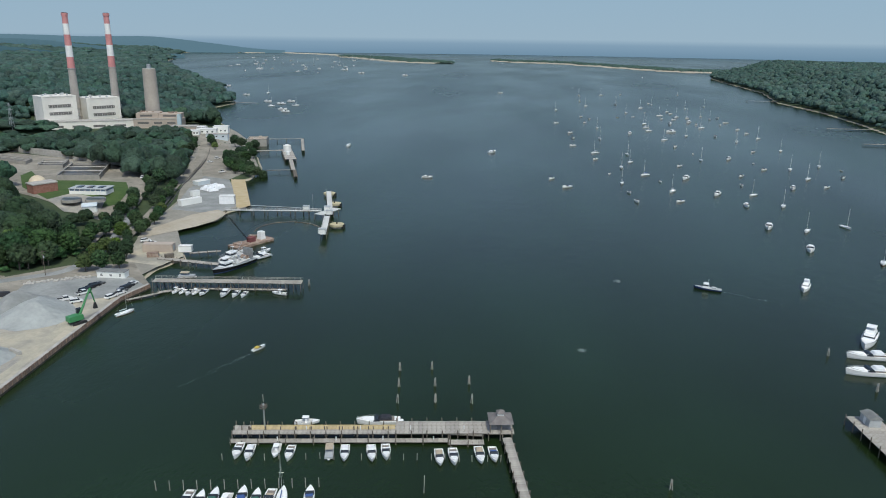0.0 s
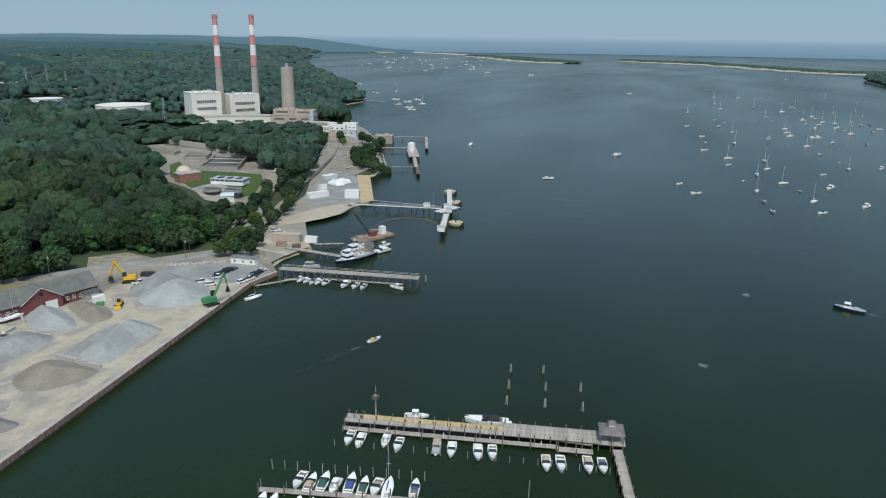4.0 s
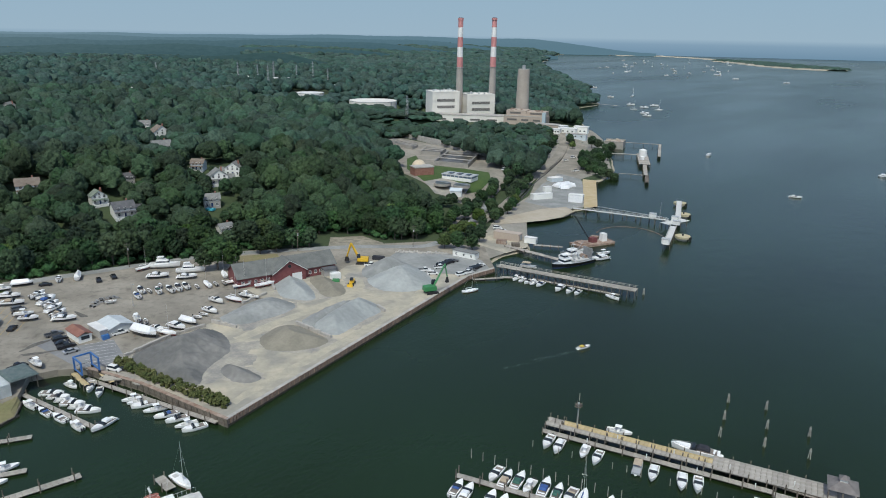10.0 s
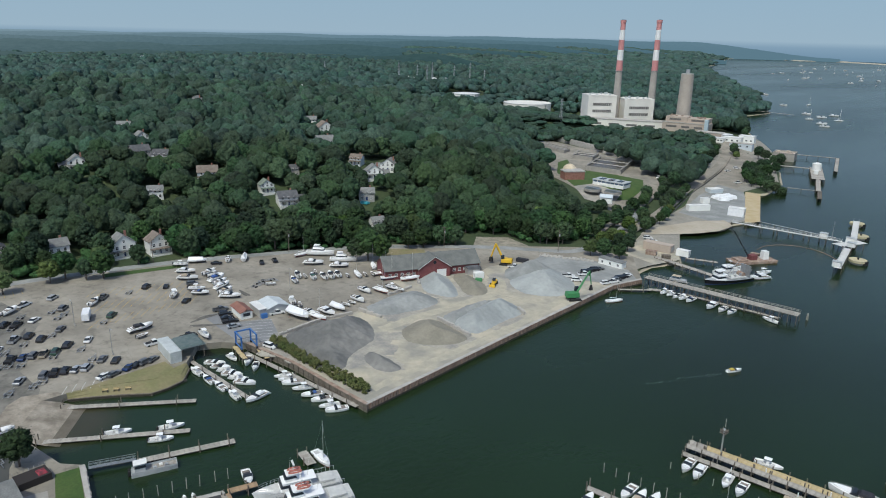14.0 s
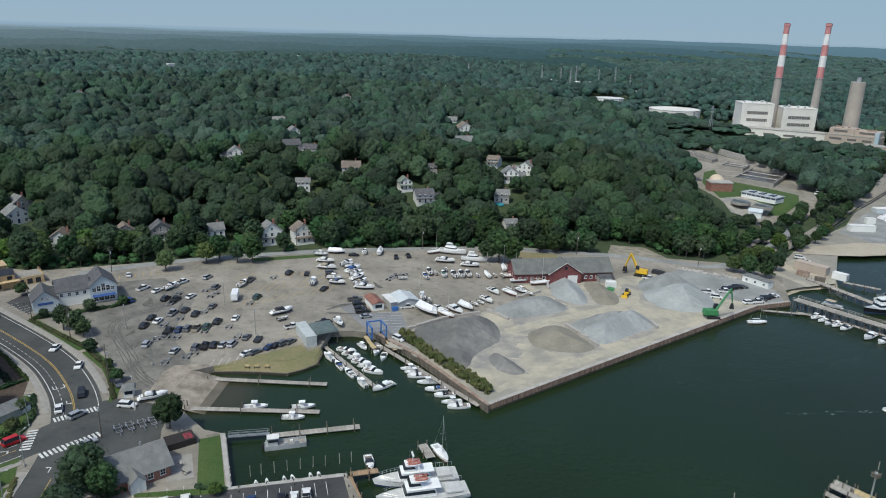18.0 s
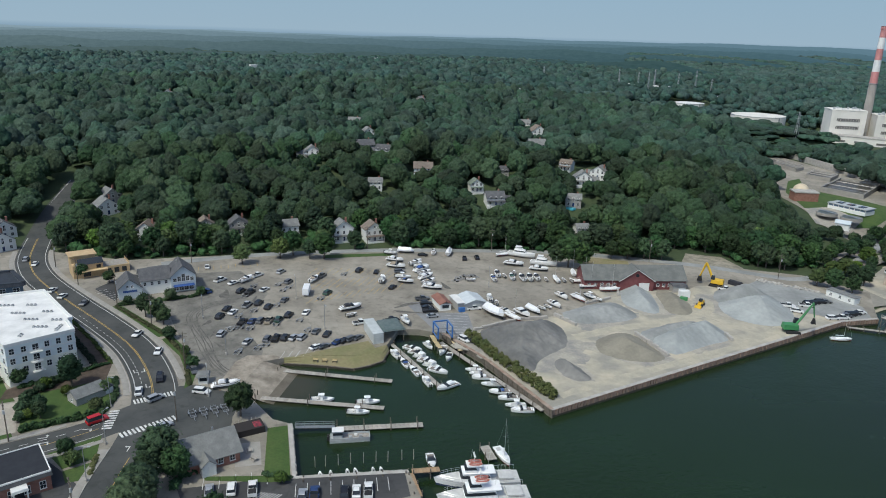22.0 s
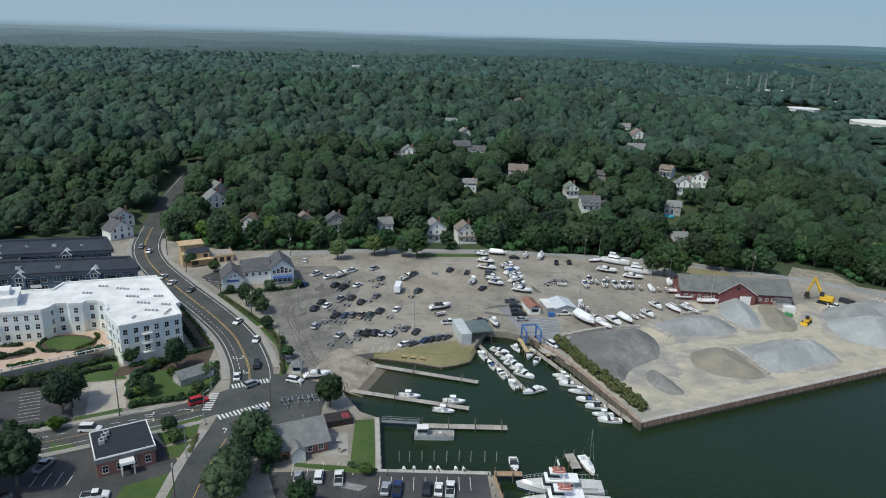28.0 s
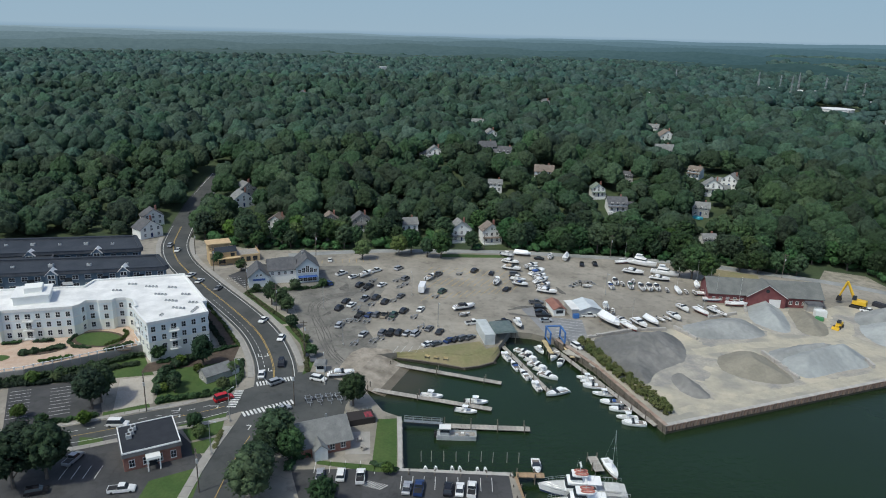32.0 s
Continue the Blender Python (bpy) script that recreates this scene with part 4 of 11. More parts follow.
RAMP = (((-200, 31.9, TOP + 0.02), (-184, 21.3, TOP + 0.02)), ((-197.6, 36, 1.1), (-180.6, 24.9, 1.1)), ((-195, 39.2, 0.35), (-178, 28, 0.35)), ((-184, 52.6, -1.6), (-169, 41, -1.6)))
for name, rows, material, words in (("ramp_slope", RAMP[:3], RAMP_DRY, "worn sloping concrete of the boat ramp"), ("wet_ramp", RAMP[2:], surface("wet ramp concrete", (0.17, 0.148, 0.11), (0.12, 0.102, 0.074), 0.6, size=3, fine=0.2, world_space=True), "wet foot of the boat ramp under the water")):
    bm = bmesh.new()
    rows = [[bm.verts.new(q) for q in row] for row in rows]
    for a, b in zip(rows, rows[1:]):
        bm.faces.new((a[0], a[1], b[1], b[0]))
    tagged(part(name, bm, material), words, "ramp", kind="structure")

MAIN = rounded([(-120, -17), (-136, -13), (-150, -9.5), (-165, -4), (-180, 0), (-195, 1), (-211, -1), (-226, -4.5), (-247, -13), (-268, -22.5), (-290, -32), (-309, -39),
                (-330, -43), (-352, -43), (-376, -42), (-402, -38), (-440, -27)])
SIDE = rounded([(-181, -3), (-176, -12), (-173, -22), (-170.5, -37), (-168, -48), (-166.5, -64), (-165, -90), (-170, -140)])


def width(p):
    return 6.0 if p[0] > -300 else 5.0


def road(name, line, half, material, lift, label):
    bm = ribbon(bmesh.new(), offset_line(line, half), offset_line(line, -half), lambda x, y: high(x, y) + lift)
    return tagged(part(name, bm, material), label, "road", kind="structure")


sheet("old_asphalt", [(-292, 12), (-264, 6), (-232, 9), (-197, 14), (-190, 21), (-196, 29), (-207, 33), (-222, 31), (-240, 35), (-258, 44), (-288, 38)], stained(surface("older dark lot asphalt", (0.140, 0.134, 0.118), (0.225, 0.213, 0.184), 0.93, size=6, fine=0.25, bump=0.02, world_space=True), 2.4), TOP + 0.006, "older darker asphalt of the lot", "ground")
sheet("trailer_yard", [(-192, 7), (-191, 12), (-184, 19), (-177, 22), (-170, 18.6), (-158, 16), (-156.8, 9), (-163, 4), (-168, 0), (-180, 4), (-188, 4)], ASPHALT, TOP + 0.014, "dark asphalt beside the boat ramp", "ground")
road("road", MAIN, 6.1, ASPHALT, 0.045, "two-lane grey asphalt road")
road("side_road", SIDE, 5.2, ASPHALT, 0.04, "grey asphalt side road")
BACK = rounded([(-308, 8), (-309, 46), (-302, 84), (-296, 110), (-273, 172), (-265, 188), (-252, 205), (-232, 232), (-211, 250), (-198, 261), (-205, 300), (-222, 340), (-245, 384), (-250, 420)])
road("back_road", BACK, 2.6, GRAVEL_GREY, 0.05, "narrow pale road behind the lot")


def stripes(name, line, off, wide, material, dash=0.0, gap=0.0, lift=0.062):
    bm = bmesh.new()
    pts = along([(*p, 0) for p in offset_line(line, off)], dash or 4.0)
    if dash:
        pts = along([(*p, 0) for p in offset_line(line, off)], dash + gap)
        for p, a in pts:
            u, n = Vector((math.cos(a), math.sin(a), 0)) * dash / 2, Vector((-math.sin(a), math.cos(a), 0)) * wide / 2
            z = Vector((0, 0, high(p.x, p.y) + lift))
            bm.faces.new([bm.verts.new(p + z + v) for v in (-u - n, u - n, u + n, -u + n)])
    else:
        ribbon(bm, offset_line(line, off + wide / 2), offset_line(line, off - wide / 2), lambda x, y: high(x, y) + lift)
    return tagged(part(name, bm, material), "worn painted road line", "road marking", kind="structure")


tail = [p for p in MAIN if p[0] < -188]
stripes("centre_line", tail, 0.9, 0.16, LINE_YELLOW)
stripes("centre_line", tail, 0.55, 0.16, LINE_YELLOW)
stripes("edge_line", tail, 5.1, 0.2, LINE_WHITE)
stripes("edge_line", tail, -5.1, 0.2, LINE_WHITE)
stripes("lane_line", [p for p in tail if p[0] > -262], 3.3, 0.18, LINE_WHITE, 1.2, 1.6)
stripes("centre_line", SIDE[6:], 0.2, 0.16, LINE_YELLOW)
stripes("edge_line", SIDE[6:], 3.4, 0.16, LINE_WHITE)
stripes("lane_line", SIDE[6:22], -2.2, 0.16, LINE_WHITE, 2.0, 2.0)
stripes("centre_line", [p for p in MAIN if p[0] > -160], 0.3, 0.16, LINE_YELLOW)


def crossing(ax, ay, bx, by, n, long):
    bm = bmesh.new()
    d = Vector((bx - ax, by - ay, 0))
    u = d.normalized()
    v = Vector((-u.y, u.x, 0)) * long / 2
    for k in range(n):
        c = Vector((ax, ay, TOP + 0.075)) + d * ((k + 0.5) / n)
        w = u * d.length / n * 0.28
        bm.faces.new([bm.verts.new(c + p) for p in (-w - v, w - v, w + v, -w + v)])
    tagged(part("crosswalk", bm, LINE_WHITE), "white zebra crosswalk", "road marking", kind="structure")
bm = bmesh.new()
for x, y, ang, bend in ((-175.7, -25.3, 88, 1), (-173.3, -24.9, 88, -1), (-176.2, -15.5, 80, -1), (-163.7, -6.4, 160, 1), (-163.8, -2.8, 160, -1), (-205.2, -4.5, 8, 1), (-205.3, -1.7, 8, -1), (-194.8, -1.6, 2, 1)):
    m = pose(x, y, high(x, y) + 0.066, 0, 0, ang)
    for ring in (((-1.5, -0.12), (0.7, -0.12), (0.7, 0.12), (-1.5, 0.12)), ((0.45, 0.12 * bend), (0.7, 0.12 * bend), (0.7, 0.7 * bend), (0.45, 0.7 * bend))[::bend], ((0.2, 0.7 * bend), (0.95, 0.7 * bend), (0.575, 1.3 * bend))[::bend]):
        bm.faces.new([bm.verts.new(m @ Vector((*q, 0))) for q in ring])
tagged(part("turn_arrows", bm, LINE_WHITE), "white turn arrows painted on the road", "road marking", kind="structure")


crossing(-186.6, -5.2, -188.3, 5.2, 12, 2.6)
crossing(-170.2, -8.6, -174.6, 5.0, 14, 2.6)
crossing(-184, -9.5, -174.5, -11.6, 8, 2.4)


def pavement(line, off, wide, material=PALE_CONCRETE, step=3.6, name="pavement", label="pale concrete pavement slabs behind a kerb", kerb=True):
    """A run of single slabs, raised by a kerb's height."""
    root = tagged(new(name), label, "pavement", kind="structure")
    mid = offset_line(line, off)
    pts = along([(*p, 0) for p in mid], step)
    me = part("slab", boxed(-step / 2 + 0.03, -wide / 2, -0.15, step / 2 - 0.03, wide / 2, 0.13), material, root)
    first = True
    for p, a in pts:
        m = pose(p.x, p.y, high(p.x, p.y) + 0.02, 0, 0, math.degrees(a))
        if first:
            me.matrix_basis, first = m, False
        else:
            again(me, root, m)
    if kerb:
        side = -1 if off > 0 else 1
        edge_line = offset_line(line, off + side * (wide / 2 + 0.1))
        bm = bmesh.new()
        z = lambda x, y: high(x, y) + 0.16
        ribbon(bm, offset_line(edge_line, 0.09), offset_line(edge_line, -0.09), z)
        for o in (0.09, -0.09):
            e = offset_line(edge_line, o)
            top = [bm.verts.new((*q, z(*q))) for q in e]
            low = [bm.verts.new((*q, z(*q) - 0.3)) for q in e]
            for i in range(len(e) - 1):
                bm.faces.new((top[i], top[i + 1], low[i + 1], low[i]))
        part("kerb", bm, CONCRETE, root)


WEST = [p for p in MAIN if -345 < p[0] < -192]
pavement(WEST, 7.4, 1.7)
pavement([p for p in WEST if p[0] < -196], -7.4, 1.7)
pavement([p for p in MAIN if p[0] > -166], 7.3, 2.0)
pavement(SIDE[9:], -6.6, 1.4)
pavement(SIDE[7:], 6.5, 1.5)
sheet("verge", [(-190, 8), (-198, 9.6), (-212, 8.5), (-227, 4), (-228.5, 7.5), (-213, 11.8), (-199, 12.2), (-192, 10.5)], GRASS, TOP + 0.05, "grass verge beside the road", "grass")
sheet("verge", [(-229, 3.2), (-246, -4), (-262, -11), (-264, -8.5), (-247, -1), (-230, 7)], GRASS, TOP + 0.05, "grass verge beside the road", "grass")
sheet("lot_grass", [(-299, 76), (-292, 106), (-288, 106), (-294, 75)], GRASS, TOP + 0.05, "strip of grass behind the lot", "grass")
sheet("lot_grass", [(-262, 186), (-246, 205), (-238, 200), (-252, 180)], DRY_GRASS, TOP + 0.05, "dry grass behind the shed", "grass")
sheet("bank_lawn", [(-168, -24), (-172, -12.5), (-162, -13.6), (-160, -20.5)], GRASS, TOP + 0.05, "square of mown lawn", "grass")
sheet("bank_lawn", [(-160.6, -14), (-153.8, -15), (-154, -19.5), (-159, -20.4)], GRASS, TOP + 0.05, "square of mown lawn", "grass")
sheet("bank_lawn", [(-145, -28), (-148.6, -16.4), (-137, -18), (-133, -22), (-136, -30)], GRASS, TOP + 0.05, "triangular mown lawn", "grass")
sheet("bank_lawn", [(-167, -47), (-165.5, -41.5), (-162, -40.6), (-162.5, -46.5)], GRASS, TOP + 0.05, "small strip of lawn", "grass")
sheet("bank_yard", [(-164.6, -72), (-165.4, -40), (-168.6, -26), (-160, -21), (-150, -15.8), (-124, -24), (-124, -72)], DARK_LOT, TOP + 0.012, "dark asphalt round the bank", "ground")
sheet("bank_lot", [(-162, -70), (-162.6, -40), (-150.5, -36), (-148, -29.6), (-149.6, -22), (-146, -15.6), (-136, -19), (-122, -26), (-122, -70)], DARK_LOT, TOP + 0.02, "grey asphalt lot beside the bank", "ground")
sheet("car_park", [(-198, -72), (-198, -48.5), (-177.5, -44), (-173.5, -66)], DARK_LOT, TOP + 0.02, "grey asphalt car park", "ground")
sheet("bare_plot", [(-197, -43), (-197.4, -33.5), (-181, -32), (-178, -41.5)], surface("bare trodden soil", (0.36, 0.33, 0.28), (0.44, 0.40, 0.345), 0.95, size=4, fine=0.2, bump=0.03, world_space=True), TOP + 0.03, "bare trodden building plot", "ground")
sheet("cottage_lawn", [(-198, -33), (-209, -22), (-204, -9), (-190, -9), (-183, -12), (-180, -31)], GRASS, TOP + 0.04, "lawn round a small cottage", "grass")
sheet("cottage_lawn", [(-178.5, -44), (-181, -33), (-177.5, -32), (-175.5, -43.5)], GRASS, TOP + 0.04, "grass strip beside the car park", "grass")
sheet("blue_lot", [(-268, -10), (-284, -17), (-298, -5), (-290, 12), (-289, -3)], DARK_LOT, TOP + 0.03, "dark asphalt parking beside the restaurant", "ground")
sheet("apartment_bed", [(-206, -37), (-214, -15), (-251, -27), (-262, -30), (-262, -26), (-213, -10.5), (-203, -12), (-200, -38)], MULCH, TOP + 0.05, "mulched bed round the apartment house", "ground")
RAISED = 5.0     # the garden terrace stands on a retaining wall
sheet("garden", [(-214, -38.6), (-202.2, -69.5), (-199.6, -92), (-224, -97), (-224.4, -62), (-229, -57.5), (-230, -46), (-222, -41)], PAVER, RAISED, "tan paved garden terrace on a retaining wall", "terrace", base=TOP - 0.3)
sheet("garden_bank", [(-198.2, -34), (-206.6, -37), (-213.6, -39), (-201.9, -69.5), (-199.4, -92), (-198.2, -92)], GRASS, TOP + 0.03, "planted bank below the garden terrace", "grass")


def oval(cx, cy, rx, ry, turn, n=28, wob=0.0):
    c, s = math.cos(radians(turn)), math.sin(radians(turn))
    out = []
    for k in range(n):
        a = k * math.tau / n
        f = 1 + wob * math.sin(3 * a + cx)
        out.append((cx + c * rx * f * math.cos(a) - s * ry * f * math.sin(a), cy + s * rx * f * math.cos(a) + c * ry * f * math.sin(a)))
    return out


sheet("garden_bed", oval(-221, -53, 8.6, 5.9, 62, 36), MULCH, RAISED + 0.04, "planted ring round the oval lawn", "flower bed", base=RAISED - 0.1)
sheet("garden_lawn", oval(-221, -53, 7.5, 4.8, 62, 36), GRASS, RAISED + 0.07, "oval garden lawn", "grass", base=RAISED - 0.1)
for ox, oy, rx, ry, tn in ((-222.4, -69, 3.4, 1.4, 85), (-214.6, -67.5, 6.2, 2.2, 103), (-222.4, -78, 2.6, 1.5, 85), (-213, -46, 4.2, 1.8, 62), (-208, -62, 4.0, 1.2, 110)):
    sheet("garden_bed", oval(ox, oy, rx, ry, tn, 20, 0.08), MULCH, RAISED + 0.05, "mulched planting bed", "flower bed", base=RAISED - 0.1)
sheet("garden_lawn", oval(-211.5, -80, 4.6, 2.4, 97), GRASS, RAISED + 0.06, "oval garden lawn", "grass", base=RAISED - 0.1)
retain = [(-214, -38.6), (-202.2, -69.5), (-199.6, -92)]

# parking stalls, and the dark loop of tyre smears on the lot
bm = bmesh.new()


def line_mark(bm, x, y, ang, long, wide=0.14, z=TOP + 0.008):
    u = Vector((math.cos(radians(ang)), math.sin(radians(ang)), 0)) * long / 2
    n = Vector((-u.y, u.x, 0)).normalized() * wide / 2
    c = Vector((x, y, z))
    bm.faces.new([bm.verts.new(c + p) for p in (-u - n, u - n, u + n, -u + n)])


for bx, by, n, dx, dy, ang, long in ((-262, 62, 12, 0.4, 3.0, 140, 12), (-246, 58, 13, -0.2, 3.0, 140, 9), (-278, 66, 11, 1.2, 3.3, 140, 9), (-296, 22, 9, 0.1, 3.0, 175, 5)):
    for k in range(n):
        line_mark(bm, bx + k * dx, by + k * dy, ang, long)
tagged(part("stall_lines", bm, LINE_YELLOW), "faded yellow parking lines", "road marking", kind="structure")
bm = bmesh.new()
for bx, by, n, dx, dy, ang, long in ((-215, 104, 9, 2.2, -1.1, 62, 9), (-143, 8.5, 6, 0.75, 3.4, 170, 5), (-133, 27, 9, 0.62, 2.5, 165, 5), (-195, -68, 9, 1.9, 0.4, 98, 5), (-195, -58, 9, 1.9, 0.4, 98, 5),
                                     (-202, 38, 5, 0.3, 2.4, 150, 5), (-281, -15, 6, 2.2, 1.2, 110, 5), (-152, -47, 4, 0.4, 2.5, 170, 5), (-286, 0, 5, -1.2, 2.2, 25, 5)):
    for k in range(n):
        line_mark(bm, bx + k * dx, by + k * dy, ang, long, 0.13, TOP + 0.05)
for k in range(8):
    line_mark(bm, -134.5 + 0.35 * k, 19 + 0.55 * k, 120, 2.6, 0.2, TOP + 0.05)
tagged(part("stall_lines", bm, LINE_WHITE), "white parking lines", "road marking", kind="structure")
bm = bmesh.new()
LOOP = rounded([(-253.7, 31), (-254, 22.5), (-249, 16.8), (-243, 14.2), (-233.5, 14.5), (-219.7, 16.3), (-209.8, 16.6), (-200, 18), (-192, 21.5)], 3)
for k, off in enumerate((-1.5, -0.8, 0.0, 0.5, 1.3, 2.0)):
    ln = [(p[0] + 0.25 * math.sin(p[0] * 0.3 + k), p[1] + 0.3 * math.sin(p[0] * 0.21 + 2 * k)) for p in offset_line(LOOP, off)]
    ribbon(bm, offset_line(ln, 0.13 + 0.04 * (k % 3)), offset_line(ln, -0.15), TOP + 0.008 + 0.002 * k)
for k, (ox, oy, rx, ry) in enumerate(((-261.5, 28.3, 4.2, 1.8), (-253, 38, 3.2, 0.6), (-236, 19.2, 2.4, 0.9), (-211.6, 31.4, 4.0, 0.6), (-222, 88, 6, 0.9), (-229, 90, 5, 1.2), (-258, 101, 3, 0.8), (-243, 112, 4, 1), (-215, 21, 4, 0.5), (-226, 20, 3, 0.4))):
    o = oval(ox, oy, rx, ry, 20 * ox, 22, 0.25)
    bm.faces.new([bm.verts.new((*q, TOP + 0.0342 + 0.0021 * k)) for q in (o if sum(a[0] * b[1] - b[0] * a[1] for a, b in zip(o, o[1:] + o[:1])) > 0 else o[::-1])])
tagged(part("tyre_marks", bm, TYRE_MARK), "dark tyre smears and oil stains on the asphalt", "stain", kind="structure")


# ---- aggregate heaps ----
def heap(outline, tall, material, label, seed=0, slope=0.62, lump=0.35):
    """Tipped stone: slopes at their angle of rest from a ragged foot up to sharp crests."""
    line = rounded(outline + outline[:2], 2)[2:-2]
    cx, cy = sum(p[0] for p in line) / len(line), sum(p[1] for p in line) / len(line)
    line = [(p[0] - cx + 0.5 * noise.noise((p[0] * 0.4, p[1] * 0.4, seed)), p[1] - cy + 0.5 * noise.noise((p[0] * 0.4, p[1] * 0.4, seed + 7))) for p in line]
    x0, x1, y0, y1 = min(p[0] for p in line) - 1, max(p[0] for p in line) + 1, min(p[1] for p in line) - 1, max(p[1] for p in line) + 1
    x, y = np.meshgrid(np.arange(x0, x1, 0.55), np.arange(y0, y1, 0.55), indexing="ij")
    d = outline_distance(line, x, y)
    rough = np.array([[noise.noise((u * 0.16, v * 0.16, seed)) + 0.45 - 1.1 * abs(noise.noise((u * 0.3, v * 0.3, seed + 3))) + 0.4 * noise.noise((u * 0.9, v * 0.9, seed)) for u, v in zip(ru, rv)] for ru, rv in zip(x, y)])
    d = np.where(d > 0, d * d / (d + 0.9), d)
    z = np.minimum(d * slope, tall * (1 + 0.16 * rough) - 0.12 * np.maximum(tall - d * slope, 0))
    z = np.where(d > 0, np.minimum(z, tall * 1.1) + lump * rough * np.clip(d / 2.5, 0, 1), d * 0.5)
    z = np.where(d > 0, np.maximum(z, 0.02), z)
    n, k = x.shape
    i = (np.arange(n - 1)[:, None] * k + np.arange(k - 1)[None]).ravel()
    faces = np.stack([i, i + k, i + k + 1, i + 1], -1)
    faces = faces[d.ravel()[faces].max(1) > -0.2]
    ob = new("gravel_mound", mesh_arrays("gravel_mound", np.stack([x, y, np.maximum(z, -0.2)], -1).reshape(-1, 3), faces, material, True))
    ob.matrix_basis = pose(cx, cy, TOP + 0.03)
    return tagged(ob, label, "gravel heap", "heaps in the yard")


heap([(-197.3, 102.8), (-200.3, 113), (-200.5, 123), (-198.6, 132.5), (-191, 134), (-183.7, 131.2), (-177.3, 127.5), (-174.5, 121.5), (-172, 114), (-167, 109), (-163.8, 105.4), (-175, 102.6), (-186, 102.3)], 5.4, GRAVEL_DARK, "large heap of dark grey crushed stone", 1, 0.46, 0.75)
heap([(-202.2, 139.2), (-204.5, 148.6), (-206.5, 158), (-206, 167), (-196, 168), (-189, 166.5), (-187.5, 158), (-188.5, 151), (-191, 140.7)], 2.4, GRAVEL_GREY, "long low grey gravel heap", 3, 0.34, 0.5)
heap([(-218, 179), (-217, 187), (-211, 188.5), (-201.3, 184), (-190.5, 177.5), (-189.6, 173), (-195.2, 170.4), (-201, 168.7), (-209, 172.5)], 5.0, GRAVEL_PALE, "steep pale grey gravel heap beside the barn", 4, 0.6, 0.5)
heap([(-210.2, 190), (-208, 197.5), (-194.6, 195), (-185, 188.6), (-184.8, 182.5), (-189.4, 179.3), (-199, 184.5)], 3.8, GRAVEL_BROWN, "olive brown grit heap", 6, 0.5)
heap([(-177, 137.5), (-180, 145), (-180, 151.5), (-176, 154.3), (-168.2, 153.6), (-158.6, 152.8), (-156.4, 149), (-158, 143), (-162.5, 137), (-169.1, 133.6)], 4.2, GRAVEL_BROWN, "broad olive brown grit heap", 7, 0.42)
heap([(-177.4, 155.4), (-179.5, 165), (-180.8, 176), (-179.5, 184), (-174.5, 182), (-171, 170), (-168.5, 155.6)], 4.6, GRAVEL_GREY, "darker shoulder of grey crushed stone", 9, 0.55, 0.5)
heap([(-172.5, 155.6), (-175.5, 166), (-178, 177), (-178.6, 186), (-173.4, 188), (-165.7, 186), (-161, 182.5), (-161.5, 176), (-160.2, 168.9), (-159, 161), (-158.6, 155.4)], 5.6, GRAVEL_PALE, "large pale blue-grey gravel heap", 8, 0.6, 0.45)
heap([(-200, 211), (-204, 222), (-200.5, 230.5), (-189, 233.5), (-181, 229), (-182, 214), (-190, 204.5)], 5.6, GRAVEL_GREY, "dark grey gravel heap by the waterfront", 11, 0.55, 0.5)
heap([(-193, 206), (-192, 222), (-187, 232), (-176.9, 229), (-166.6, 221), (-163.8, 210), (-169.5, 201.6), (-179.5, 198.2)], 5.2, GRAVEL_PALE, "large pale grey gravel heap by the waterfront", 10, 0.5, 0.45)
heap([(-167.9, 115.3), (-170.4, 119.8), (-167.2, 121.2), (-158.2, 121.8), (-153.8, 120.6), (-153.4, 117.6), (-156.5, 114.2), (-161.5, 113.9)], 1.7, GRAVEL_DARK, "low dark heap of broken stone", 12, 0.7, 0.9)


def block_wall(ax, ay, bx, by, tall=1.3):
    root = thing("block_wall", pose(ax, ay, TOP, 0, 0, math.degrees(math.atan2(by - ay, bx - ax))), "low wall of pale concrete blocks between the heaps", "wall", "block walls in the yard")
    n = max(2, int(math.hypot(bx - ax, by - ay) / 1.8))
    b = part("block", boxed(0.03, -0.45, -0.05, 1.76, 0.45, tall, bevel=0.06), CONCRETE, root)
    for k in range(1, n):
        again(b, root, pose(1.8 * k, random.uniform(-0.12, 0.12), random.choice((0, 0, -0.35)), 0, 0, random.uniform(-3, 3)))


block_wall(-201, 137, -189.6, 139.6)
block_wall(-177, 154.6, -157.4, 153.6)
block_wall(-165.6, 184.6, -159.4, 182.2)
block_wall(-198.6, 103, -201.6, 122, 1.1)
block_wall(-201.6, 122.6, -199.6, 134, 1.1)
block_wall(-218.6, 178.6, -209.4, 172)
block_wall(-207.4, 155, -208.6, 168, 1.0)


# worn ground of the yard: stone dust round the heaps and pale tyre tracks
DUST = surface("grey stone dust", (0.262, 0.256, 0.236), (0.40, 0.37, 0.31), 0.95, size=5, fine=0.25, bump=0.03, world_space=True)
TRACK = surface("pale rutted sand", (0.46, 0.415, 0.32), (0.37, 0.345, 0.28), 0.95, size=3, fine=0.2, bump=0.03, world_space=True)


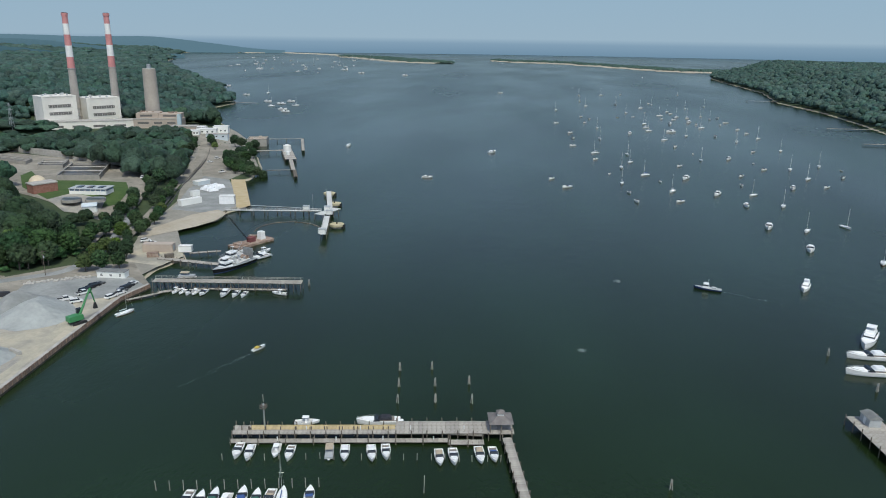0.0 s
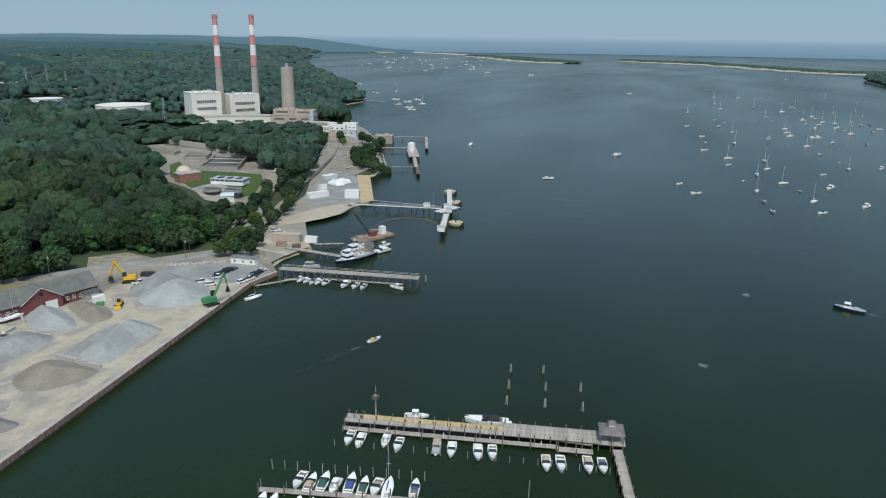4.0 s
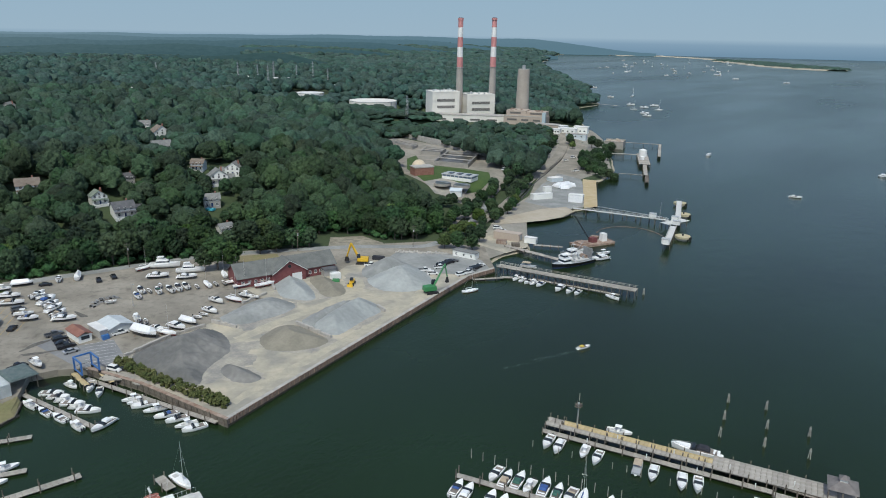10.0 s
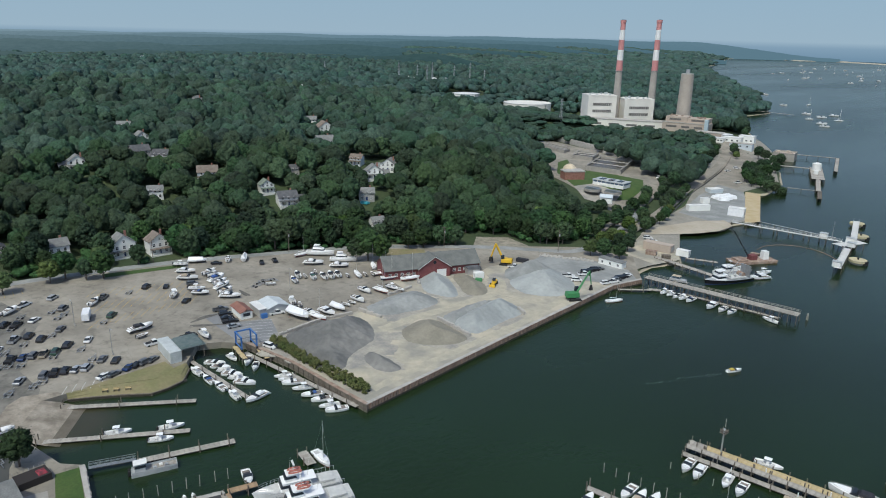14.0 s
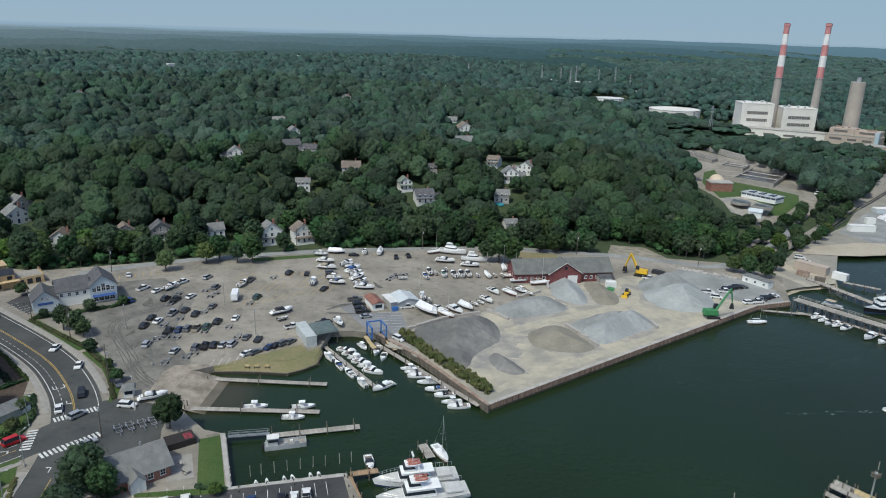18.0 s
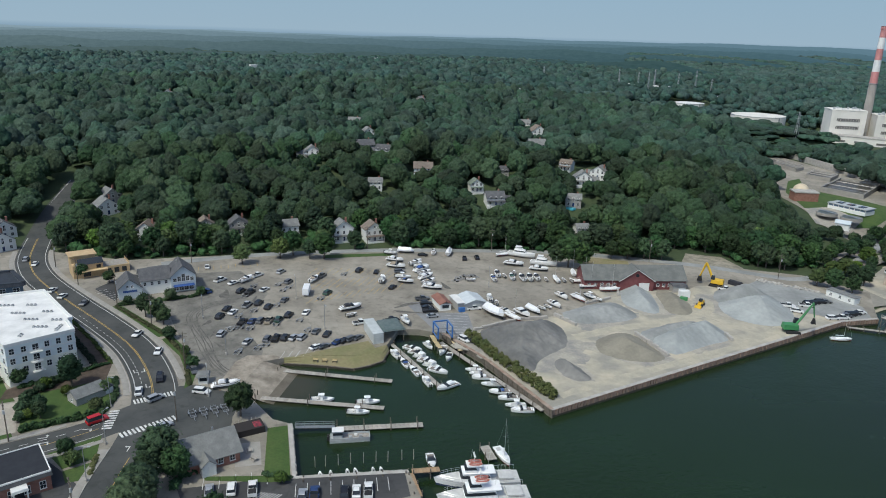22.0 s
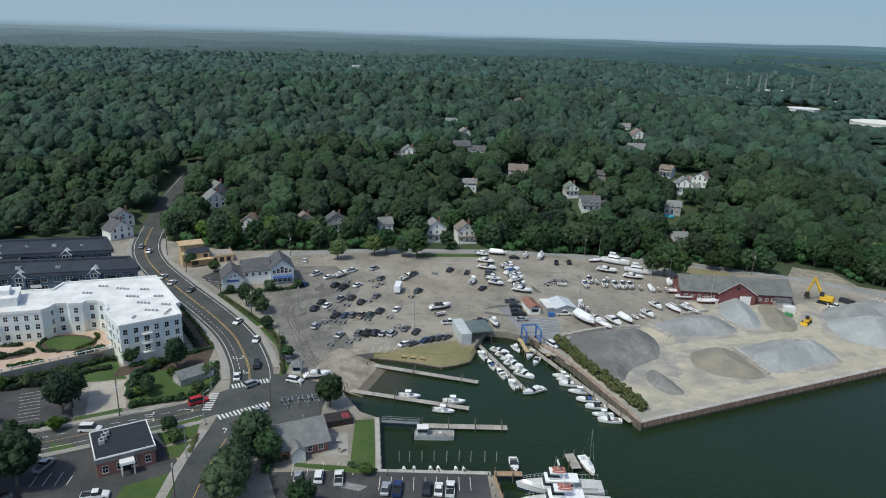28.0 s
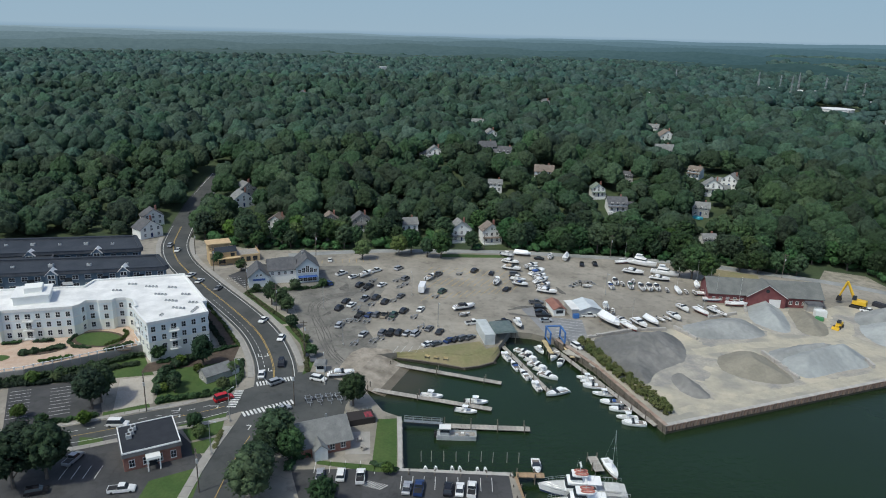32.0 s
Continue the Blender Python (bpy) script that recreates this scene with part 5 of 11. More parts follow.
def ragged(cx, cy, rx, ry, turn, seed, n=64):
    """An oval with a torn edge."""
    c, s = math.cos(radians(turn)), math.sin(radians(turn))
    out = []
    for k in range(n):
        a = k * math.tau / n
        f = 1 + 0.28 * noise.noise((1.6 * math.cos(a), 1.6 * math.sin(a), seed)) + 0.22 * noise.noise((5 * math.cos(a), 5 * math.sin(a), seed)) + 0.12 * noise.noise((13 * math.cos(a), 13 * math.sin(a), seed))
        out.append((cx + c * rx * f * math.cos(a) - s * ry * f * math.sin(a), cy + s * rx * f * math.cos(a) + c * ry * f * math.sin(a)))
    return out


for k, (cx, cy, rx, ry, turn) in enumerate(((-180, 113, 21, 14, 35), (-163, 118, 10, 5, 10), (-166, 146, 12, 9, 20), (-167, 170, 11, 14, 0), (-194, 152, 10, 14, 0), (-186, 212, 18, 13, 70), (-198, 178, 12, 9, 40), (-176, 132, 7, 4, 60))):
    sheet("dust_patch", ragged(cx, cy, rx, ry, turn, k + 0.5), DUST, TOP + 0.0225 + 0.0004 * k, "grey stone dust spread over the yard", "ground")
for k, (line, wide) in enumerate((([(-149, 106), (-152, 130), (-154.5, 158), (-157, 185), (-161, 200), (-166, 214)], 1.6), ([(-182, 133), (-183.5, 150), (-182.5, 166), (-183, 182), (-184, 196), (-194, 204)], 2.2), ([(-182, 190), (-172, 192), (-162, 196)], 1.8))):
    ln = rounded(line, 3)
    bm = bmesh.new()
    wob = lambda p, s: wide * (1 + 0.5 * noise.noise((p[0] * 0.3, p[1] * 0.3, s)))
    left = [(p[0] + wob(p, 1.0), p[1]) for p in ln]
    right = [(p[0] - wob(p, 2.0), p[1] + 0.3) for p in ln]
    ribbon(bm, left, right, TOP + 0.0262 + 0.0005 * k)
    tagged(part("wheel_track", bm, TRACK), "pale worn wheel track across the yard", "ground", kind="structure")


# ---- boats and cars: one of each kind, copied later ----
STORE = {}


def placed(key, make, m, label="", group=""):
    """The thing of that key at the pose m: built the first time, copied after that."""
    if key not in STORE:
        STORE[key] = ob = make()
        ob.matrix_basis = m
    else:
        ob = copy_thing(STORE[key], m)
        ob.matrix_basis = m
    return tagged(ob, label, "", group)


def hull(long, beam, free, draft, fine=1.0):
    """A hull with a sharp raked bow, bow along +x, waterline at z = 0; its second paint is the bottom and the boot stripe."""
    bm, n = bmesh.new(), 11
    rows = []
    for i in range(n):
        s = i / (n - 1)
        x = (s - 0.5) * long
        b = beam / 2 * (0.86 + 0.14 * math.sin(math.pi * min(1, s * 1.3))) * (1 - max(0, (s - 0.45) / 0.55) ** (2.9 * fine))
        top = free * (0.82 + 0.42 * s * s)
        b = max(b, 0.015)
        rows.append([bm.verts.new(p) for p in ((x + 0.03 * long * s * s, b, top), (x + 0.004 * long * s * s, b * 0.9, 0.1 + 0.24 * top), (x, b * 0.86, 0.1), (x - 0.02 * long * s, b * 0.35, -draft * 0.7), (x - 0.02 * long * s, 0, -draft * (1 - 0.6 * s * s)),
                                               (x - 0.02 * long * s, -b * 0.35, -draft * 0.7), (x, -b * 0.86, 0.1), (x + 0.004 * long * s * s, -b * 0.9, 0.1 + 0.24 * top), (x + 0.03 * long * s * s, -b, top))])
    for a, b in zip(rows, rows[1:]):
        for k in range(8):
            bm.faces.new((a[k], b[k], b[k + 1], a[k + 1])).material_index = 0 if k in (0, 7) else 1
    bm.faces.new(rows[0])
    return bm


def deck_plate(long, beam, free, lift=-0.03, start=0.0, end=1.0, shrink=0.93, thick=0.05):
    bm, pts = bmesh.new(), []
    for i in range(10):
        s = start + (end - start) * i / 9
        b = beam / 2 * (0.86 + 0.14 * math.sin(math.pi * min(1, s * 1.3))) * (1 - max(0, (s - 0.45) / 0.55) ** 2.9)
        pts.append(((s - 0.5) * long + 0.03 * long * s * s * 0.9, max(b * shrink, 0.01), free * (0.82 + 0.42 * s * s) + lift))
    up = [[bm.verts.new((x, sg * b, z)) for x, b, z in pts] for sg in (1, -1)]
    lo = [[bm.verts.new((x, sg * b, z - thick)) for x, b, z in pts] for sg in (1, -1)]
    for i in range(9):
        bm.faces.new((up[1][i], up[1][i + 1], up[0][i + 1], up[0][i]))
        for sg in (0, 1):
            bm.faces.new((up[sg][i], up[sg][i + 1], lo[sg][i + 1], lo[sg][i]))
    bm.faces.new((up[0][0], lo[0][0], lo[1][0], up[1][0]))
    return bm


def outboard(root, x, y, z):
    bm = boxed(x - 0.45, y - 0.2, z + 0.25, x + 0.1, y + 0.2, z + 0.85, (0.08, 0.06), 0.05)
    box(bm, x - 0.3, y - 0.08, z - 0.7, x - 0.08, y + 0.08, z + 0.3)
    part("outboard_motor", bm, BLACK, root, "black outboard motor")


def stands(root, long, beam, lift):
    for k, (sx, sy) in enumerate(((-0.25, 0.4), (-0.25, -0.4))):
        bm = rod(bmesh.new(), (sx * long, sy * beam * 1.25, -lift), (sx * long, sy * beam * 0.8, 0.1), 0.05, 0.05, 5)
        box(bm, sx * long - 0.3, sy * beam * 1.25 - 0.3, -lift, sx * long + 0.3, sy * beam * 1.25 + 0.3, -lift + 0.06)
        part("stand", bm, RUST, root)
    part("keel_block", boxed(-0.2, -0.2, -lift, 0.2, 0.2, -0.2), TIMBER, root)


def trailer_frame(root, long, beam, drop, m=STEEL):
    bm = bmesh.new()
    for s in (1, -1):
        box(bm, -long * 0.5, s * beam * 0.3 - 0.06, drop, long * 0.35, s * beam * 0.3 + 0.06, drop + 0.12)
    box(bm, long * 0.33, -beam * 0.33, drop, long * 0.38, beam * 0.33, drop + 0.12)
    box(bm, long * 0.36, -0.06, drop, long * 0.75, 0.06, drop + 0.12)
    for k in (-0.4, -0.1, 0.2):
        box(bm, long * k, -beam * 0.33, drop + 0.02, long * k + 0.1, beam * 0.33, drop + 0.14)
    fr = part("trailer_frame", bm, m, root)
    for s in (1, -1):
        for k in (-0.12, -0.02):
            part("wheel", rod(bmesh.new(), (k * long - 0.15, s * beam * 0.42 - 0.09, drop - 0.05), (k * long - 0.15, s * beam * 0.42 + 0.09, drop - 0.05), 0.33, sides=10), BLACK, root)
        part("mudguard", boxed(-0.22 * long, s * beam * 0.42 - 0.12, drop + 0.28, 0.06 * long - 0.1, s * beam * 0.42 + 0.12, drop + 0.34), m, root)
    return fr


BOTTOMS = [plain("blue bottom paint", (0.03, 0.055, 0.13), 0.7), plain("black bottom paint", (0.02, 0.021, 0.024), 0.7), plain("red bottom paint", (0.20, 0.035, 0.03), 0.7), plain("white bottom paint", (0.72, 0.72, 0.71), 0.5)]


def boat(kind, cloth="blue", ashore=0.0, hull_colour=None, far=False):
    """A boat afloat, or on stands (ashore: how far its waterline is above the ground)."""
    dims = {"console": (7.2, 2.75, 0.95, 0.4), "cuddy": (7.6, 2.95, 1.1, 0.5), "cruiser": (9.6, 3.5, 1.3, 0.6), "yacht": (14.5, 4.4, 1.8, 0.8), "sail": (9.0, 2.9, 1.0, 0.5),
            "skiff": (4.6, 1.8, 0.6, 0.25), "pontoon": (7.2, 2.5, 0.5, 0.1), "wrapped": (9.0, 3.0, 1.2, 0.6), "jet": (3.1, 1.15, 0.45, 0.2), "sport": (13.2, 3.9, 1.5, 0.7)}
    words = {"console": "white open centre-console motorboat with a hard top", "cuddy": f"white cuddy-cabin motorboat with a {cloth} cockpit cover", "cruiser": f"white cabin cruiser with a {cloth} canvas top",
             "yacht": "large white motor yacht with a flybridge", "sail": "white sailboat with bare mast and covered boom", "skiff": "small white open skiff with an outboard",
             "pontoon": "pontoon boat with a pale canopy", "wrapped": "boat sealed in white shrink wrap", "jet": "small jet ski", "sport": "large white express cruiser with a dark cockpit canopy"}
    long, beam, free, draft = dims[kind]
    where = ", on stands ashore" if ashore else " afloat"
    root = thing({"sail": "sailboat", "jet": "jet_ski", "pontoon": "pontoon_boat", "yacht": "motor_yacht"}.get(kind, "motorboat"), Matrix.Identity(4), words[kind] + where, "boat")
    C = CLOTHS[cloth]
    part("hull", hull(long, beam, free, draft), (PAINT[hull_colour] if hull_colour else WHITE, BOTTOMS[3 if far else (len(kind) + 2 * len(cloth)) % 4]), root, flat=False)
    h = free
    if kind in ("console", "skiff", "jet"):
        part("cockpit_sole", deck_plate(long, beam, free, -0.38 * free, 0.03, 0.8, 0.86), COCKPIT if kind == "skiff" else LINER, root)
        part("gunwale", deck_plate(long, beam, free, -0.01, 0.72, 1.0, 0.95), WHITE, root)
    else:
        part("deck", deck_plate(long, beam, free, -0.02), WHITE, root)
    if kind == "console":
        part("console", boxed(-0.6, -0.4, h * 0.5, 0.25, 0.4, h + 0.65, (0.12, 0.05), 0.04), WHITE, root)
        bm = bmesh.new()
        for px in (-0.9, 0.3):
            for s in (1, -1):
                rod(bm, (px, s * 0.5, h * 0.5), (px, s * 0.62, h + 1.35), 0.03, sides=5)
        part("top_frame", bm, ALU, root)
        part("hard_top", boxed(-1.25, -0.8, h + 1.35, 0.75, 0.8, h + 1.43, (0.05, 0.05)), WHITE if cloth == "white" else C, root)
        part("seat", boxed(-1.6, -0.5, h * 0.5, -1.1, 0.5, h + 0.1, bevel=0.05), LINER, root)
        outboard(root, -long / 2 - 0.1, 0.35, h * 0.4)
        outboard(root, -long / 2 - 0.1, -0.35, h * 0.4)
    elif kind in ("cuddy", "cruiser", "sport"):
        part("cabin_top", deck_plate(long * 0.55, beam * 0.8, free, 0.32, 0.15, 0.97, 0.8, 0.3), WHITE, root, at=pose(long * 0.16, 0, 0))
        part("windscreen", boxed(-0.03 * long, -beam * 0.42, h * 0.95, 0.13 * long, beam * 0.42, h + 0.72, (0.05 * long, 0.16)), PANE, root)
        if not far:
            # raised flat slab, coloured dark so that it reads as the sunken cockpit
            part("cockpit", boxed(-0.44 * long, -beam * 0.34, h * 0.75, -0.03 * long, beam * 0.34, h * 0.96), COCKPIT, root)
            part("seat", boxed(-0.42 * long, -beam * 0.3, h * 0.9, -0.36 * long, beam * 0.3, h * 1.06, bevel=0.04), WHITE, root)
        part("canopy", boxed((-0.30 if kind != "cuddy" else -0.17) * long, -beam * 0.34, h + 0.2, -0.01 * long, beam * 0.34, h + (0.95 if kind != "cuddy" else 0.5), (0.05 * long, 0.2), 0.06), C, root, f"{cloth} canvas canopy")
        if not far and kind != "cuddy":
            part("swim_platform", boxed(-0.57 * long, -beam * 0.4, 0.25, -0.49 * long, beam * 0.4, 0.33), WHITE, root)
        for s in (1, -1) if not far and kind != "cuddy" else ():
            part("bow_rail", rod(bmesh.new(), (0.1 * long, s * beam * 0.44, h + 0.45), (0.5 * long, s * 0.08, h * 1.2 + 0.55), 0.022, sides=5), ALU, root)
        if kind == "cuddy" and not far:
            outboard(root, -long / 2 - 0.1, 0, h * 0.3)
    elif kind == "yacht":
        part("superstructure", boxed(-0.3 * long, -beam * 0.38, h * 0.9, 0.18 * long, beam * 0.38, h + 1.5, (0.06 * long, 0.25), 0.1), WHITE, root)
        part("window_band", boxed(-0.26 * long, -beam * 0.375, h + 0.55, 0.16 * long, beam * 0.375, h + 1.1, (0.03 * long, 0.08)), PANE, root)
        part("flybridge", boxed(-0.26 * long, -beam * 0.3, h + 1.5, 0.06 * long, beam * 0.3, h + 2.15, (0.03 * long, 0.1), 0.06), WHITE, root)
        part("hard_top", boxed(-0.22 * long, -beam * 0.3, h + 3.0, 0.0, beam * 0.3, h + 3.1), WHITE if cloth == "white" else C, root)
        bm = bmesh.new()
        for px in (-0.2, -0.03):
            for s in (1, -1):
                rod(bm, (px * long, s * beam * 0.27, h + 2.1), (px * long, s * beam * 0.27, h + 3.0), 0.04, sides=5)
        part("top_frame", bm, ALU, root)
        part("cockpit", boxed(-0.46 * long, -beam * 0.38, h * 0.8, -0.31 * long, beam * 0.38, h * 0.87), LINER, root)
    elif kind == "sail":
        part("cabin_trunk", deck_plate(long * 0.6, beam * 0.62, free, 0.34, 0.1, 0.92, 0.8, 0.36), WHITE, root, at=pose(long * 0.1, 0, 0))
        if not far:
            part("cockpit", boxed(-0.42 * long, -beam * 0.22, h * 0.75, -0.16 * long, beam * 0.22, h * 0.83), LINER, root)
            part("boom", rod(bmesh.new(), (long * 0.12, 0, h + 1.1), (-long * 0.3, 0, h + 1.15), 0.06, sides=6), ALU, root)
        part("mast", rod(bmesh.new(), (long * 0.12, 0, h * 0.9), (long * 0.12, 0, h + long * 1.3), 0.11 if far else 0.075, 0.075 if far else 0.05, 6), TRIM if far else ALU, root, "bare pale mast")
        part("sail_cover", rod(bmesh.new(), (long * 0.1, 0, h + 1.28), (-long * 0.28, 0, h + 1.28), 0.16, 0.1, 6), C, root, f"{cloth} sail cover")
        if far or ashore:
            return stood(root, long, beam, ashore)
        part("spreader", rod(bmesh.new(), (long * 0.12, -0.7, h + long * 0.7), (long * 0.12, 0.7, h + long * 0.7), 0.03, sides=4), ALU, root)
        for p in ((long * 0.51, 0, h * 1.2), (-long * 0.49, 0, h * 0.85)):
            part("stay", rod(bmesh.new(), p, (long * 0.12, 0, h + long * 1.22), 0.018, sides=3), ALU, root)
    elif kind == "skiff":
        part("thwart", boxed(-0.4, -beam * 0.4, h * 0.55, -0.05, beam * 0.4, h * 0.65), LINER, root)
        outboard(root, -long / 2 - 0.05, 0, h * 0.3)
    elif kind == "pontoon":
        part("fence", boxed(-0.45 * long, -beam * 0.46, h, 0.42 * long, beam * 0.46, h + 0.6), GREY_PAINT, root)
        part("canopy", boxed(-0.36 * long, -beam * 0.46, h + 1.7, 0.12 * long, beam * 0.46, h + 1.82, (0.1, 0.2)), TAN_CLOTH, root)
        bm = bmesh.new()
        for px in (-0.3, 0.08):
            for s in (1, -1):
                rod(bm, (px * long, s * beam * 0.4, h + 0.5), (px * long, s * beam * 0.4, h + 1.7), 0.03, sides=5)
        part("canopy_frame", bm, ALU, root)
    elif kind == "wrapped":
        bm = deck_plate(long, beam, free, 0.02, 0, 1, 0.99, 0.3)
        n = [v for v in bm.verts]
        part("wrap_skirt", bm, WRAP, root)
        part("wrap_ridge", boxed(-0.48 * long, -beam * 0.42, h * 0.9, 0.38 * long, beam * 0.42, h + 1.25, (0.06 * long, beam * 0.36), 0.08), WRAP, root)
    elif kind == "jet":
        part("seat", boxed(-1.1, -0.22, 0.3, 0.2, 0.22, 0.75, (0.1, 0.06), 0.05), BLACK, root)
        part("handlebar", rod(bmesh.new(), (0.35, -0.35, 0.85), (0.35, 0.35, 0.85), 0.03, sides=5), BLACK, root)
    return stood(root, long, beam, ashore if kind not in ("skiff", "jet") else 0, ashore)


def stood(root, long, beam, props, blocks=0):
    if props:
        stands(root, long, beam, props)
    elif blocks:
        for sx in (-0.3, 0.25):
            part("keel_block", boxed(sx * long - 0.15, -0.5, -blocks, sx * long + 0.15, 0.5, -0.1), TIMBER, root)
    return root


def moor(kind, x, y, yaw, cloth="blue", size=1.0, group="moored boats", ground=None, z=0.0, label="", colour=None, far=False):
    """Afloat at z = 0, or on its stands on the ground at that height."""
    lift = 0.0 if ground is None else 0.9
    m = pose(x, y, z if ground is None else ground + lift * size, 0, 0, yaw) @ Matrix.Scale(size, 4)
    return placed((kind, cloth, lift, colour, far), lambda: boat(kind, cloth, lift, colour, far), m, label, group)


def profile(bm, pts, wide, top_in=0.0, zcut=0.8):
    """A side view drawn out to a width; what is above zcut leans inward."""
    rings = [[bm.verts.new((x, s * (wide / 2 - (top_in * min(1, max(0, z - zcut) / 0.6))), z)) for x, z in pts] for s in (1, -1)]
    n = len(pts)
    for k in range(n):
        j = (k + 1) % n
        bm.faces.new((rings[0][k], rings[0][j], rings[1][j], rings[1][k]))
    bm.faces.new(rings[0][::-1])
    bm.faces.new(rings[1])
    return bm


def car(kind, colour):
    """A car facing +x, its wheels on z = 0."""
    P = PAINT[colour]
    long, wide, tall = {"sedan": (4.7, 1.82, 1.45), "suv": (4.8, 1.92, 1.75), "pickup": (5.7, 2.0, 1.85), "van": (5.3, 2.0, 2.1)}[kind]
    root = thing({"sedan": "car", "suv": "suv", "pickup": "pickup_truck", "van": "van"}[kind], Matrix.Identity(4),
                 f"{colour} {dict(sedan='saloon car', suv='sport utility car', pickup='pickup truck', van='van')[kind]} standing on the asphalt", "car")
    f, r = long / 2, -long / 2
    belt = 0.92 if kind == "sedan" else 1.08
    bm = profile(bmesh.new(), [(r, 0.35), (f, 0.35), (f + 0.02, 0.62), (f - 0.12, 0.80), (f - 1.25, belt), (r + 0.15, belt), (r, 0.8)], wide)
    part("body", bm, P, root)
    if kind == "sedan":
        g, roof = [(f - 1.2, belt), (f - 2.0, tall - 0.06), (r + 1.35, tall - 0.06), (r + 0.55, belt)], (f - 2.0, r + 1.4)
    elif kind == "pickup":
        g, roof = [(f - 1.45, belt), (f - 2.1, tall - 0.06), (f - 3.4, tall - 0.06), (f - 3.55, belt)], (f - 2.1, f - 3.4)
    else:
        g, roof = [(f - 1.1, belt), (f - 1.8, tall - 0.06), (r + 0.45, tall - 0.06), (r + 0.15, belt)], (f - 1.8, r + 0.45)
    part("glasshouse", profile(bmesh.new(), g[::-1], wide - 0.12, 0.2, belt), PANE, root, "dark tinted windows")
    part("roof", boxed(roof[1] - 0.05, -wide / 2 + 0.22, tall - 0.07, roof[0] + 0.05, wide / 2 - 0.22, tall, (0.1, 0.05)), P, root)
    if kind == "pickup":
        part("bed_liner", boxed(r + 0.12, -wide / 2 + 0.12, belt - 0.02, f - 3.65, wide / 2 - 0.12, belt + 0.015), BLACK, root)
        part("tailgate", boxed(r - 0.02, -wide / 2 + 0.05, 0.6, r + 0.06, wide / 2 - 0.05, belt + 0.1), P, root)
    for sx in (f - 0.85, r + 0.9):
        for s in (1, -1):
            part("wheel", rod(bmesh.new(), (sx, s * (wide / 2 - 0.2), 0.33), (sx, s * (wide / 2 + 0.02), 0.33), 0.33, sides=10), BLACK, root)
    return root


def park(kind, colour, x, y, yaw, z=TOP, group="parked cars", label=""):
    return placed((kind, colour), lambda: car(kind, colour), pose(x, y, z, 0, 0, yaw), label, group)


def empty_trailer():
    root = thing("boat_trailer", Matrix.Identity(4), "empty galvanised boat trailer on the lot", "trailer")
    trailer_frame(root, 5.2, 2.2, 0.38)
    return root


def trailer(x, y, yaw):
    return placed("trailer", empty_trailer, pose(x, y, TOP, 0, 0, yaw), "", "boat trailers")


# ---- cars on the lot ----
K, W, S, G, B = "black", "white", "silver", "grey", "blue"
LOT_A = [("sedan", W, -296.6, 25.5, 175), ("pickup", W, -277.8, 28.6, 125), ("sedan", W, -272.9, 33, 130), ("pickup", W, -278.9, 43.4, 128), ("suv", S, -280.3, 53.3, 130),
         ("suv", K, -262.5, 34.4, 140), ("pickup", K, -260, 37.4, 140), ("sedan", W, -261.3, 43.1, 130), ("suv", G, -267.1, 53.6, 140), ("pickup", G, -269.8, 68, 140), ("suv", "green", -249.8, 65.1, 140),
         ("suv", K, -271.7, 84.6, 140), ("sedan", K, -267.6, 90.8, 150), ("sedan", K, -247.7, 91, 130), ("suv", B, -266.4, 22.2, 200)]
LOT_B = [("suv", K, -239.5, 23.8, 147), ("sedan", K, -246, 27, 147), ("sedan", W, -242, 28.6, 147), ("pickup", S, -247.2, 34.3, 147), ("suv", K, -247.6, 38.6, 147), ("suv", K, -242.6, 41.2, 147),
         ("sedan", G, -247.8, 48.1, 140), ("pickup", K, -231.6, 30.3, 147), ("sedan", B, -231.2, 33.6, 147), ("suv", G, -230.7, 36.4, 147), ("pickup", "tan", -230, 39.2, 147), ("suv", "green", -229.6, 42.3, 147),
         ("suv", K, -232.5, 46.5, 147), ("sedan", W, -233.1, 52.8, 150), ("suv", S, -223.8, 22.4, 150), ("sedan", S, -214.9, 29.4, 150)]
LOT_C = [("suv", G, -214.7, 35.8, 145), ("pickup", K, -214.3, 38.6, 145), ("suv", K, -213.8, 41.3, 145), ("sedan", S, -213, 43.9, 145), ("suv", S, -212.2, 46.6, 145), ("sedan", G, -215.4, 52, 145),
         ("sedan", K, -212.1, 54.9, 150), ("sedan", W, -203.3, 49, 118), ("sedan", G, -203.1, 51.6, 118), ("sedan", B, -204.7, 56.6, 120), ("sedan", K, -205.1, 59, 120), ("suv", G, -205.4, 61.4, 120), ("sedan", G, -205.8, 63.8, 120),
         ("suv", K, -202.9, 10.8, 175), ("pickup", W, -217.4, 68.3, 95), ("pickup", K, -216, 79.1, 95), ("suv", K, -212.6, 77.4, 95)]
LOT_D = [("suv", W, -185.7, 12.4, 60), ("suv", G, -199.8, 11.6, 10), ("pickup", W, -216.5, 111.8, 80), ("suv", W, -192.3, 96.4, 20), ("sedan", K, -190, 98.5, 30), ("pickup", G, -232, 97.4, 80), ("suv", K, -226.8, 96.9, 80),
         ("sedan", K, -223.1, 95.9, 80), ("pickup", K, -219.5, 95.4, 80), ("sedan", S, -214.8, 94.5, 80), ("suv", K, -272.2, 134.3, 160), ("suv", K, -271.6, 140.2, 160), ("sedan", K, -283.3, 118.5, 60), ("suv", G, -264.6, 100.2, 80)]
